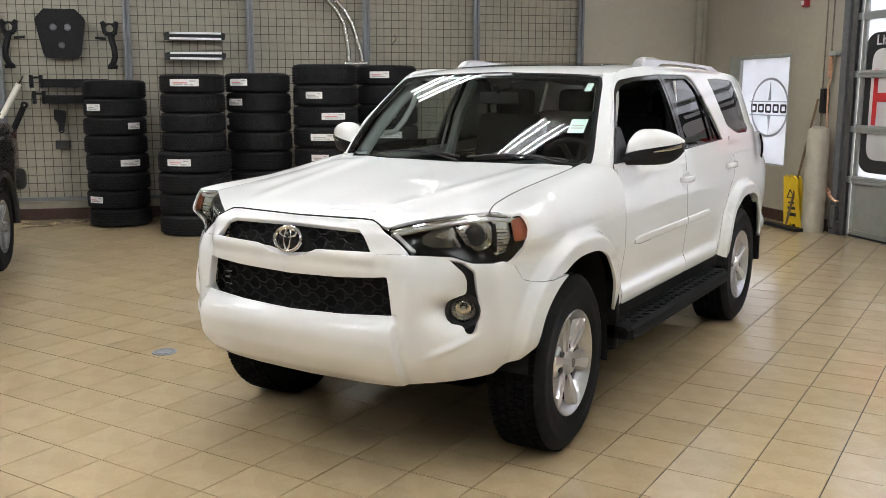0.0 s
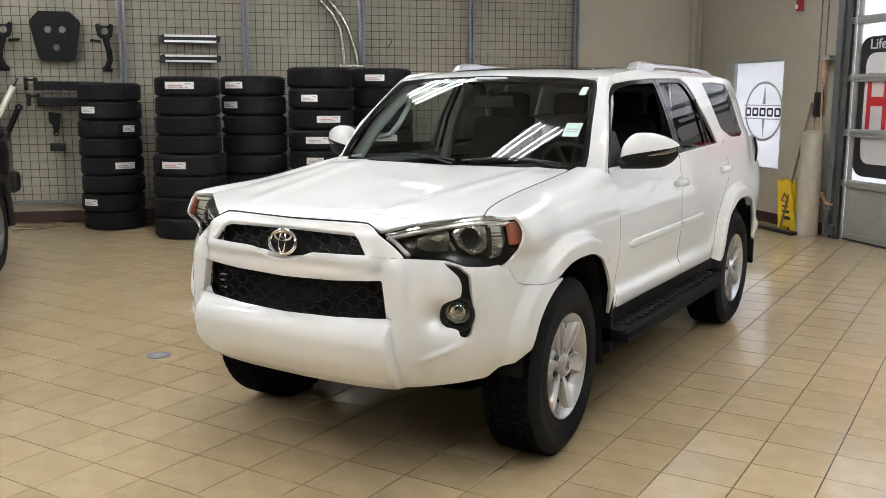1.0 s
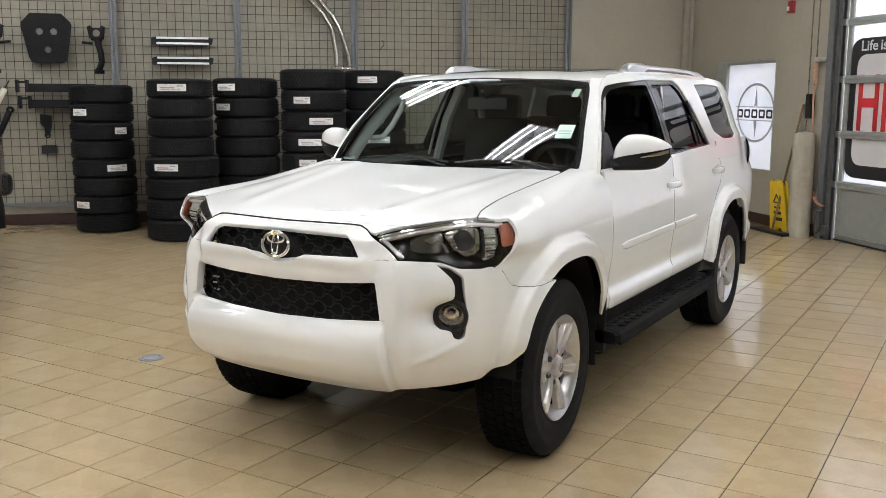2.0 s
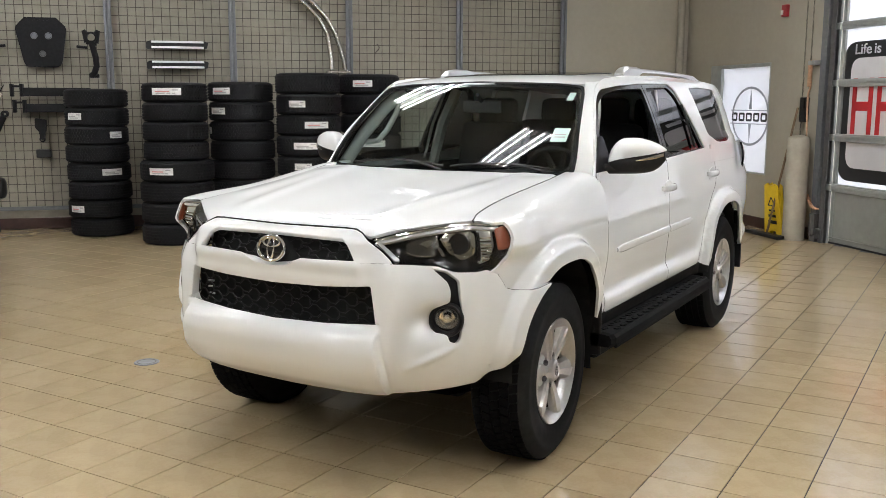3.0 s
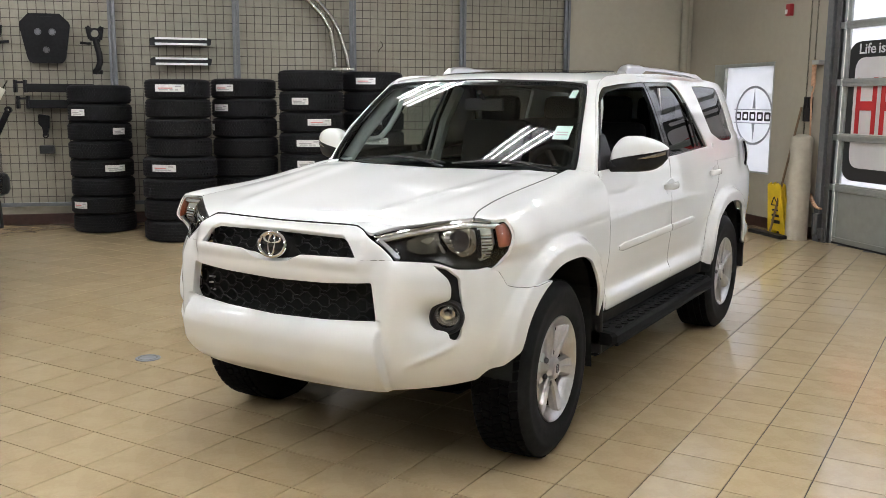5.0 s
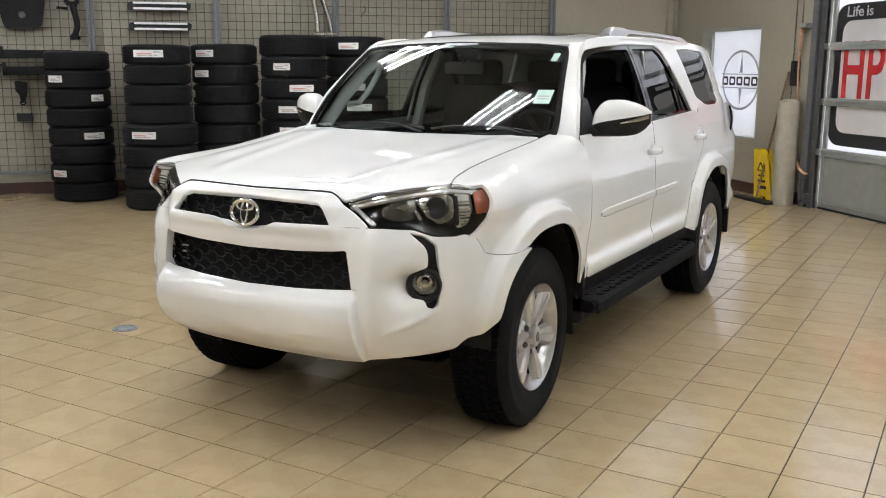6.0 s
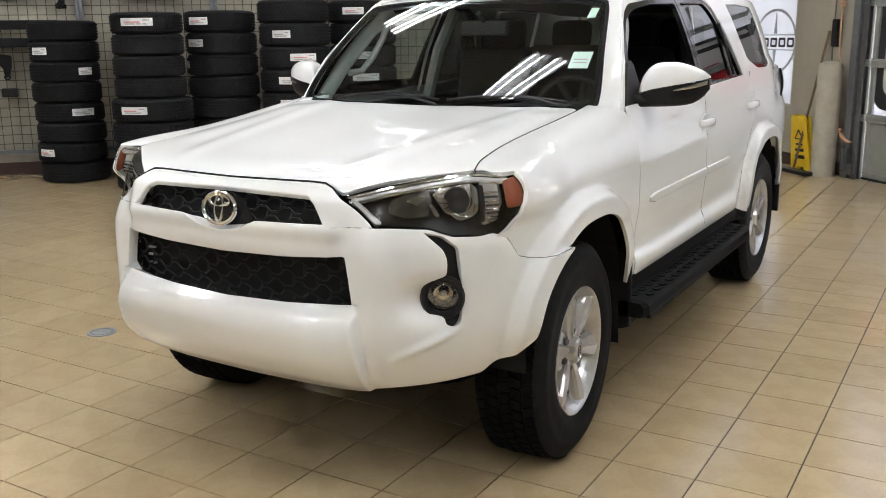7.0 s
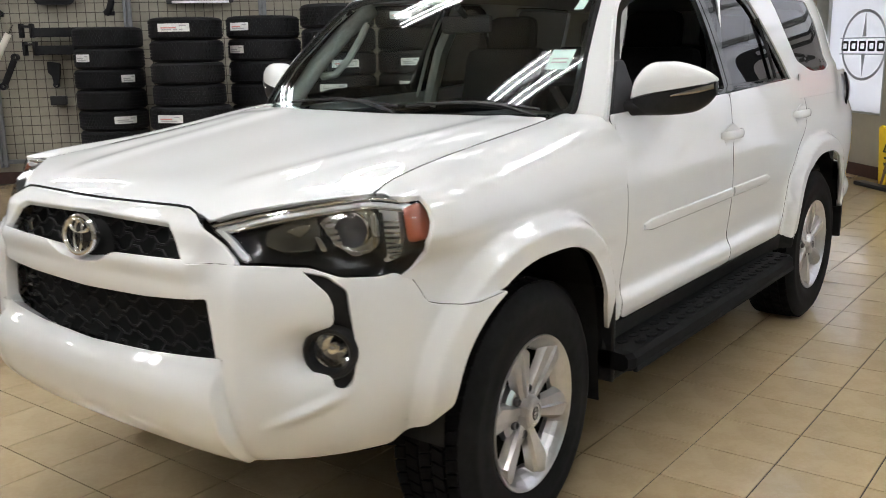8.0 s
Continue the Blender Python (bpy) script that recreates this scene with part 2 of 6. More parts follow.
def text_ob(name, words, size, m, material, parent, depth=0.002, width=None, bold=0.0):
    """Raised lettering as a mesh, in the xy plane of m."""
    cu = bpy.data.curves.new(name, "FONT")
    cu.body, cu.size, cu.extrude, cu.offset = words, size, depth, bold
    tmp = bpy.data.objects.new(name, cu)
    me = bpy.data.meshes.new_from_object(tmp)
    bpy.data.objects.remove(tmp)
    if width:
        xs = [v.co.x for v in me.vertices]
        k = width / (max(xs) - min(xs))
        lo = min(xs)
        for v in me.vertices:
            v.co.x = (v.co.x - lo) * k
    me.materials.clear()
    me.materials.append(material)
    ob = new(name, me)
    ob.parent = parent
    ob.matrix_basis = m
    return ob


# ---- the room ----
def slab(name, material, lo, hi, label, category="wall"):
    bm = bmesh.new()
    box(bm, [(a + b) / 2 for a, b in zip(lo, hi)], [b - a for a, b in zip(lo, hi)])
    ob = part(name, bm, material, at=ROOM)
    return tagged(ob, label, category, kind="structure")


MESH_END = 4.95
slab("wall_north", wall_paint_light, (LEFT_U - 0.2, WALL_V, 0), (MESH_END, WALL_V + 0.2, CEIL), "pale beige painted block wall behind wire mesh")
slab("wall_north_end", wall_paint, (MESH_END, WALL_V - 0.03, 0), (WALL_U + 0.2, WALL_V + 0.2, CEIL), "plain beige painted wall beside the wire mesh")
slab("wall_south", wall_paint, (LEFT_U - 0.2, BACK_V - 0.2, 0), (WALL_U + 0.2, BACK_V, CEIL), "plain beige painted wall closing the showroom")
slab("wall_west", wall_paint, (LEFT_U - 0.2, BACK_V, 0), (LEFT_U, WALL_V, CEIL), "plain beige painted wall at the far side")
slab("ceiling", ceiling_paint, (LEFT_U - 0.2, BACK_V - 0.2, CEIL), (WALL_U + 0.4, WALL_V + 0.2, CEIL + 0.1), "dull grey ceiling with fluorescent lamps", "ceiling")

# the east wall has a window hole and the big sectional door
WIN_V0, WIN_V1, WIN_Z0, WIN_Z1 = 10.22, 11.62, 0.665, 2.045
DOOR_V0, DOOR_V1, DOOR_Z = 3.4, 9.12, 3.6
SIDE_V0, SIDE_V1, SIDE_Z0, SIDE_Z1 = 0.75, 1.85, 0.85, 2.0


def east_wall():
    bm = bmesh.new()
    x0, x1 = WALL_U, WALL_U + 0.2
    for v0, v1, z0, z1 in ((WIN_V1, WALL_V, 0, CEIL), (WIN_V0, WIN_V1, 0, WIN_Z0), (WIN_V0, WIN_V1, WIN_Z1, CEIL), (DOOR_V1, WIN_V0, 0, CEIL),
                           (DOOR_V0, DOOR_V1, DOOR_Z, CEIL), (SIDE_V1, DOOR_V0, 0, CEIL), (SIDE_V0, SIDE_V1, 0, SIDE_Z0), (SIDE_V0, SIDE_V1, SIDE_Z1, CEIL), (BACK_V, SIDE_V0, 0, CEIL)):
        box(bm, ((x0 + x1) / 2, (v0 + v1) / 2, (z0 + z1) / 2), (x1 - x0, v1 - v0, z1 - z0))
    tagged(part("wall_east", bm, wall_paint, at=ROOM), "beige painted wall with a posted window and a sectional door", "wall", kind="structure")
    bm = bmesh.new()
    box(bm, (WALL_U + 0.35, 7, 2), (0.02, 13, 5))
    tagged(part("backdrop", bm, daylight, at=ROOM), "plain pale daylight outside the door and window", "backdrop", kind="structure")


east_wall()


def side_window():
    w = tagged(new("window_2"), "plain clear window in a grey frame", "window", kind="structure")
    w.matrix_basis = ROOM
    x, t = WALL_U + 0.09, 0.05
    for v0, v1, z0, z1 in ((SIDE_V0, SIDE_V0 + t, SIDE_Z0, SIDE_Z1), (SIDE_V1 - t, SIDE_V1, SIDE_Z0, SIDE_Z1), (SIDE_V0 + t, SIDE_V1 - t, SIDE_Z0, SIDE_Z0 + t), (SIDE_V0 + t, SIDE_V1 - t, SIDE_Z1 - t, SIDE_Z1)):
        bm = bmesh.new()
        box(bm, (x, (v0 + v1) / 2, (z0 + z1) / 2), (0.08, v1 - v0, z1 - z0), 0.003)
        part("window_frame", bm, rail_grey, w)
    bm = bmesh.new()
    box(bm, (x, (SIDE_V0 + SIDE_V1) / 2, (SIDE_Z0 + SIDE_Z1) / 2), (0.006, SIDE_V1 - SIDE_V0 - 2 * t, SIDE_Z1 - SIDE_Z0 - 2 * t))
    part("pane", bm, clear_glass, w)


side_window()


def skirting(name, lo, hi):
    bm = bmesh.new()
    box(bm, [(a + b) / 2 for a, b in zip(lo, hi)], [b - a for a, b in zip(lo, hi)], 0.006)
    tagged(part(name, bm, skirting_brown, at=ROOM), "dark brown rubber skirting along the wall foot", "skirting", kind="structure")


skirting("baseboard", (LEFT_U, WALL_V - 0.014, 0.0), (MESH_END, WALL_V - 0.002, 0.135))
skirting("baseboard", (MESH_END, WALL_V - 0.044, 0.0), (WALL_U - 0.02, WALL_V - 0.032, 0.135))
skirting("baseboard", (WALL_U - 0.014, DOOR_V1 + 0.16, 0.0), (WALL_U - 0.002, WALL_V - 0.05, 0.135))

# a painted conduit pipe stands in the far corner
bm = bmesh.new()
rod(bm, (6.70, WALL_V - 0.10, 0), (6.70, WALL_V - 0.10, CEIL), 0.055, 20)
tagged(part("corner_pipe", bm, wall_paint_light, smooth=True, at=ROOM), "beige painted round pipe rising in the wall corner", "pipe", kind="structure")


# wire mesh display wall
def mesh_wall():
    wall = thing("wire_mesh_wall", "dark wire mesh display panels on grey steel posts", "display wall", at=ROOM)
    posts = [-8.366 + 1.4740 * k for k in range(10)]
    for u in posts:
        bm = bmesh.new()
        box(bm, (u, WALL_V - 0.10, (CEIL + 0.2) / 2), (0.032, 0.045, CEIL - 0.2), 0.004)
        box(bm, (u + 0.055, WALL_V - 0.10, (CEIL + 0.2) / 2), (0.032, 0.045, CEIL - 0.2), 0.004)
        box(bm, (u + 0.027, WALL_V - 0.085, (CEIL + 0.2) / 2), (0.03, 0.015, CEIL - 0.2))
        part("post", bm, post_grey, wall)
    for z in (0.262, CEIL - 0.12):
        bm = bmesh.new()
        box(bm, ((posts[0] + posts[-1]) / 2, WALL_V - 0.095, z), (posts[-1] - posts[0] + 0.08, 0.04, 0.045), 0.003)
        part("bottom_rail" if z < 1 else "top_rail", bm, post_grey, wall)
    for a, b in zip(posts, posts[1:]):
        bm = bmesh.new()
        n = 14
        for k in range(1, n):
            u = a + 0.06 + (b - a - 0.08) * k / n
            rod(bm, (u, WALL_V - 0.085, 0.27), (u, WALL_V - 0.085, CEIL - 0.12), 0.0042, 5)
        z = 0.355
        while z < CEIL - 0.15:
            rod(bm, (a + 0.05, WALL_V - 0.091, z), (b, WALL_V - 0.092, z), 0.0042, 5)
            z += 0.1016
        part("wire_panel", bm, wire_dark, wall)


mesh_wall()


# east wall window with its poster
def window_poster():
    w = tagged(new("window_1"), "window in a grey frame covered by a white poster", "window", kind="structure")
    w.matrix_basis = ROOM
    bm = bmesh.new()
    x = WALL_U + 0.05
    for v0, v1, z0, z1 in ((WIN_V0, WIN_V0 + 0.03, WIN_Z0, WIN_Z1), (WIN_V1 - 0.26, WIN_V1, WIN_Z0, WIN_Z1), (WIN_V0 + 0.03, WIN_V1 - 0.26, WIN_Z1 - 0.045, WIN_Z1), (WIN_V0 + 0.03, WIN_V1 - 0.26, WIN_Z0, WIN_Z0 + 0.02)):
        box(bm, (x, (v0 + v1) / 2, (z0 + z1) / 2), (0.096, v1 - v0, z1 - z0), 0.003)
    part("window_frame", bm, rail_grey, w)
    bm = bmesh.new()
    box(bm, (WALL_U + 0.08, (WIN_V0 + WIN_V1) / 2, (WIN_Z0 + WIN_Z1) / 2), (0.006, WIN_V1 - WIN_V0 - 0.06, WIN_Z1 - WIN_Z0 - 0.06))
    part("pane", bm, lens_glass, w)
    p = thing("window_poster", "white poster with a grey ring emblem hung in a window", "poster", at=ROOM)
    bm = bmesh.new()
    box(bm, (WALL_U + 0.045, 10.80, 1.338), (0.004, 1.14, 1.33))
    part("sheet", bm, banner_white, p)
    face = Matrix.Translation((WALL_U + 0.042, 10.69, 1.385)) @ Matrix(((0, 0, -1, 0), (-1, 0, 0, 0), (0, 1, 0, 0), (0, 0, 0, 1)))
    bm = bmesh.new()
    for k in range(48):
        a0, a1 = 2 * math.pi * k / 48, 2 * math.pi * (k + 1) / 48
        q = [bm.verts.new(face @ Vector((r * math.cos(a) * 1.12, r * math.sin(a), 0.002))) for r, a in ((0.345, a0), (0.375, a0), (0.375, a1), (0.345, a1))]
        bm.faces.new(q)
    part("ring", bm, poster_grey, p)
    for s in (1, -1):
        bm = bmesh.new()
        prism(bm, [(-0.035, 0.09 * s), (0.035, 0.09 * s), (0.018, 0.22 * s), (0.0, 0.34 * s), (-0.012, 0.22 * s)][::s], 0.002, face)
        part("emblem_blade", bm, poster_grey, p)
    for z in (0.075, -0.095):
        bm = bmesh.new()
        box(bm, face @ Vector((-0.02, z, 0.002)), (0.002, 0.86, 0.012))
        part("emblem_rule", bm, poster_grey, p)
    # brand lettering stands as plain bars
    for k in range(5):
        x0 = -0.42 + 0.165 * k
        bar = soft_loop([(x0, -0.065), (x0 + 0.135, -0.065), (x0 + 0.135, 0.045), (x0, 0.045)], 0.025)
        slot = soft_loop([(x0 + 0.032, -0.038), (x0 + 0.103, -0.038), (x0 + 0.103, 0.018), (x0 + 0.032, 0.018)], 0.012)
        bm = bmesh.new()
        va, vb = [bm.verts.new(face @ Vector((*p, 0.002))) for p in bar], [bm.verts.new(face @ Vector((*p, 0.002))) for p in slot]
        for q in range(len(va)):
            bm.faces.new((va[q], va[(q + 1) % len(va)], vb[(q + 1) % len(va)], vb[q]))
        part("emblem_bar", bm, banner_black, p)


window_poster()


# the sectional door with banners behind its glass
def sectional_door():
    d = tagged(new("door_1"), "grey sectional garage door with white banners in its panels", "garage door", kind="structure")
    d.matrix_basis = ROOM
    v0, v1 = DOOR_V0 + 0.02, DOOR_V1 - 0.16
    x = WALL_U + 0.03
    rails = [0.63, 1.18, 1.77, 2.38, 2.98, 3.58]
    for z in rails:
        bm = bmesh.new()
        box(bm, (x - 0.01, (v0 + v1) / 2, z), (0.05, v1 - v0, 0.085), 0.008)
        box(bm, (x - 0.037, (v0 + v1) / 2, z + 0.012), (0.012, v1 - v0, 0.03), 0.004)
        part("rail", bm, rail_grey, d)
        bm = bmesh.new()
        box(bm, (x - 0.045, v1 + 0.03, z), (0.03, 0.10, 0.07), 0.006)
        rod(bm, (x - 0.05, v1 + 0.02, z), (x - 0.05, v1 + 0.13, z), 0.012, 10)
        part("hinge", bm, rail_grey, d)
    for v in (v1 - 0.03, (v0 + v1) / 2, v0 + 0.03):
        bm = bmesh.new()
        box(bm, (x - 0.002, v, 1.80), (0.03, 0.06, 3.5), 0.004)
        part("stile", bm, rail_grey, d)
    bm = bmesh.new()
    box(bm, (x, (v0 + v1) / 2, 0.305), (0.03, v1 - v0, 0.56), 0.004)
    box(bm, (x - 0.02, (v0 + v1) / 2, 0.075), (0.012, v1 - v0, 0.012))
    part("bottom_panel", bm, door_grey, d)
    bm = bmesh.new()
    box(bm, (x, (v0 + v1) / 2, 0.014), (0.05, v1 - v0, 0.022), 0.008)
    part("weather_seal", bm, black_plastic, d)
    for z0, z1 in zip(rails, rails[1:]):
        bm = bmesh.new()
        box(bm, (x + 0.012, (v0 + v1) / 2, (z0 + z1) / 2), (0.004, v1 - v0 - 0.06, z1 - z0 - 0.07))
        part("panel", bm, banner_white, d)
    # the printed picture: a black rounded frame with words
    b = thing("door_banner", "white printed banner with a black rounded frame and red letters", "banner", at=ROOM)
    face = Matrix.Translation((x + 0.007, 8.92, 0)) @ Matrix(((0, 0, -1, 0), (-1, 0, 0, 0), (0, 1, 0, 0), (0, 0, 0, 1)))
    outer = soft_loop([(0.0, 0.72), (1.75, 0.72), (1.75, 2.20), (0.0, 2.20)], 0.2, 8)
    inner = soft_loop([(0.12, 0.86), (1.63, 0.86), (1.63, 2.03), (0.12, 2.03)], 0.15, 8)
    bm = bmesh.new()
    n = len(outer)
    vo, vi = [bm.verts.new(face @ Vector((*p, 0.002))) for p in outer], [bm.verts.new(face @ Vector((*p, 0.002))) for p in inner]
    for k in range(n):
        bm.faces.new((vo[k], vo[(k + 1) % n], vi[(k + 1) % n], vi[k]))
    part("printed_frame", bm, banner_black, b)
    bm = bmesh.new()
    prism(bm, inner, 0.001, face)
    part("printed_field", bm, banner_grey, b)
    text_ob("caption", "Life", 0.15, face @ Matrix.Translation((0.17, 2.07, 0.004)), banner_white, b, 0.001, 0.25, 0.002)
    text_ob("caption", "is", 0.15, face @ Matrix.Translation((0.465, 2.07, 0.004)), banner_white, b, 0.001, 0.095, 0.002)
    text_ob("large_letters", "HP", 0.83, face @ Matrix.Translation((0.17, 1.24, 0.004)), banner_red, b, 0.001, 0.62, 0.012)
    for u0, w in ((0.86, 0.3), (1.22, 0.3)):
        bm = bmesh.new()
        prism(bm, soft_loop([(u0, 1.24), (u0 + w, 1.24), (u0 + w, 1.83), (u0, 1.83)], 0.1), 0.002, face)
        part("large_bar", bm, banner_red, b)
    bm = bmesh.new()
    prism(bm, soft_loop([(0.75, 2.09), (1.5, 2.09), (1.5, 2.15), (0.75, 2.15)], 0.02), 0.004, face)
    part("caption_bar", bm, banner_white, b)
    # jamb, track and frame
    j = tagged(new("door_jamb"), "grey steel door jamb with a roller track", "door frame", kind="structure")
    j.matrix_basis = ROOM
    bm = bmesh.new()
    box(bm, (WALL_U - 0.02, DOOR_V1 + 0.02, 1.85), (0.10, 0.10, 3.7), 0.005)
    part("frame", bm, post_grey, j)
    bm = bmesh.new()
    box(bm, (WALL_U - 0.03, DOOR_V1 - 0.085, 1.9), (0.06, 0.03, 3.8), 0.003)
    box(bm, (WALL_U - 0.055, DOOR_V1 - 0.115, 1.9), (0.012, 0.06, 3.8), 0.003)
    part("track", bm, jamb_grey, j)
    bm = bmesh.new()
    box(bm, (WALL_U + 0.01, DOOR_V1 - 0.06, 1.9), (0.03, 0.16, 3.8))
    part("backing", bm, jamb_grey, j)
    bm = bmesh.new()
    box(bm, (WALL_U - 0.05, DOOR_V1 + 0.01, 0.20), (0.10, 0.10, 0.24), 0.008)
    box(bm, (WALL_U - 0.05, DOOR_V1 - 0.08, 0.10), (0.08, 0.08, 0.12), 0.01)
    rod(bm, (WALL_U - 0.09, DOOR_V1 + 0.02, 0.06), (WALL_U - 0.09, DOOR_V1 + 0.02, 0.30), 0.02)
    part("foot_bracket", bm, jamb_grey, j)


sectional_door()


# bollard, wet-floor sign, mop, chain hoist, cable, alarm box
def corner_things():
    bm = bmesh.new()
    lathe(bm, [(0.0001, 1.20), (0.06, 1.195), (0.11, 1.17), (0.122, 1.14), (0.122, 0.0), (0.0001, 0.0)], 28, Matrix.Translation((6.66, 9.32, 0)))
    tagged(part("bollard", bm, concrete, smooth=True, at=ROOM), "beige painted steel bollard with a domed top", "bollard")

    sign = thing("wet_floor_sign", "folded yellow plastic caution floor sign leaning at the wall", "floor sign", at=ROOM @ pose(6.68, 9.68, 0, 0, 0, 8))
    for s, lean in ((0, -5), (1, -8)):
        bm = bmesh.new()
        m = pose(-0.035 * s, 0, 0, 0, lean, 0) @ Matrix(((0, 0, 1, 0), (-1, 0, 0, 0), (0, 1, 0, 0), (0, 0, 0, 1)))
        prism(bm, soft_loop([(-0.15, 0.0), (-0.06, 0.0), (-0.05, 0.05), (0.05, 0.05), (0.06, 0.0), (0.15, 0.0), (0.105, 0.60), (0.05, 0.63), (0.05, 0.60), (-0.05, 0.60), (-0.05, 0.63), (-0.105, 0.60)], 0.012), 0.018, m)
        leaf = part("leaf", bm, yellow_plastic, sign)
        if s:
            for z0, z1, w in ((0.14, 0.18, 0.07), (0.22, 0.25, 0.06), (0.29, 0.31, 0.05)):
                bm = bmesh.new()
                prism(bm, [(-w, z0), (w, z0), (w, z1), (-w, z1)], 0.003, m @ Matrix.Translation((0, 0, -0.004)))
                part("printed_bar", bm, banner_black, leaf)
            bm = bmesh.new()
            tri = [Vector((-0.055, 0.36)), Vector((0.055, 0.36)), Vector((0.0, 0.46))]
            for k in range(3):
                rod(bm, m @ Vector((*tri[k], -0.004)), m @ Vector((*tri[(k + 1) % 3], -0.004)), 0.006, 6)
            part("printed_triangle", bm, banner_black, leaf)
    mop = thing("dust_mop", "wide black dust mop with a brown wooden handle", "mop", at=ROOM)
    bm = bmesh.new()
    rod(bm, (6.52, 9.62, 0.05), (6.82, 9.60, 1.50), 0.013, 12)
    part("handle", bm, wood_brown, mop, smooth=True)
    bm = bmesh.new()
    box(bm, (6.50, 9.64, 0.022), (0.12, 0.66, 0.04), 0.012)
    part("head", bm, black_plastic, mop)

    hoist = thing("chain_hoist", "steel door chain with a black wall holder", "chain hoist", at=ROOM)
    for v in (9.50, 9.385):
        bm = bmesh.new()
        for k in range(96):
            z = 1.15 + 0.036 * k
            o = 0.006 if k % 2 else 0.0
            pts = [(WALL_U - 0.05 + (0.007 * math.cos(a) if k % 2 else 0), v + (0.007 * math.cos(a) if not k % 2 else 0), z + 0.021 * math.sin(a)) for a in [2 * math.pi * i / 6 for i in range(6)]]
            tube(bm, pts, 0.0028, 4, True)
        part("chain", bm, wire_dark, hoist)
    bm = bmesh.new()
    box(bm, (WALL_U - 0.03, 9.48, 1.48), (0.05, 0.12, 0.28), 0.01)
    box(bm, (WALL_U - 0.06, 9.44, 1.55), (0.03, 0.02, 0.12), 0.005)
    part("holder", bm, black_plastic, hoist)

    cable = thing("coiled_cable", "orange coiled cable hanging from a grey wall bracket", "cable", at=ROOM)
    bm = bmesh.new()
    pts = []
    for k in range(140):
        z = 2.02 - 0.28 * k / 140
        pts.append((WALL_U - 0.07 + 0.016 * math.cos(k * 0.9), 9.36 + 0.016 * math.sin(k * 0.9), z))
    for k in range(1, 15):
        t = k / 14
        pts.append((WALL_U - 0.08, 9.36 - 0.08 * t ** 1.6, 1.74 - 1.20 * t))
    for k in range(1, 80):
        t = k / 80
        pts.append((WALL_U - 0.08 + 0.016 * math.cos(k * 0.9), 9.28 - 0.22 * t + 0.016 * math.sin(k * 0.9), 0.54 - 0.16 * t - 0.05 * math.sin(t * 3.1)))
    tube(bm, pts, 0.011, 6)
    part("cord", bm, cord_orange, cable, smooth=True)
    bm = bmesh.new()
    box(bm, (WALL_U - 0.05, 9.31, 2.00), (0.10, 0.12, 0.05), 0.008)
    part("bracket", bm, rail_grey, cable)

    alarm = thing("fire_alarm", "small red fire alarm box high on the wall", "fire alarm", at=ROOM)
    bm = bmesh.new()
    box(bm, (WALL_U - 0.025, 9.96, 2.63), (0.05, 0.095, 0.14), 0.008)
    part("case", bm, alarm_red, alarm)
    bm = bmesh.new()
    box(bm, (WALL_U - 0.054, 9.985, 2.61), (0.012, 0.04, 0.05), 0.004)
    part("lever", bm, label_white, alarm)


corner_things()


# floor drain
drain = thing("floor_drain", "round grey metal drain cover set in the floor tiles", "drain", at=Matrix.Translation((-4.272, 3.924, 0.0)))
bm = bmesh.new()
lathe(bm, [(0.0001, 0.004), (0.064, 0.004), (0.070, 0.005), (0.075, 0.002), (0.075, -0.002)], 32)
part("cover", bm, drain_grey, drain, smooth=True)
bm = bmesh.new()
lathe(bm, [(0.050, 0.0045), (0.052, 0.006), (0.056, 0.006), (0.058, 0.0045)], 32)
part("ring", bm, jamb_grey, drain, smooth=True)


# parts hung on the wire mesh
def hung(name, label, category):
    return thing(name, label, category, at=ROOM)


WV = WALL_V - 0.13
FACE = Matrix.Translation((0, WV, 0)) @ Matrix(((1, 0, 0, 0), (0, 0, -1, 0), (0, 1, 0, 0), (0, 0, 0, 1)))   # x: u, y: up, z: towards the room


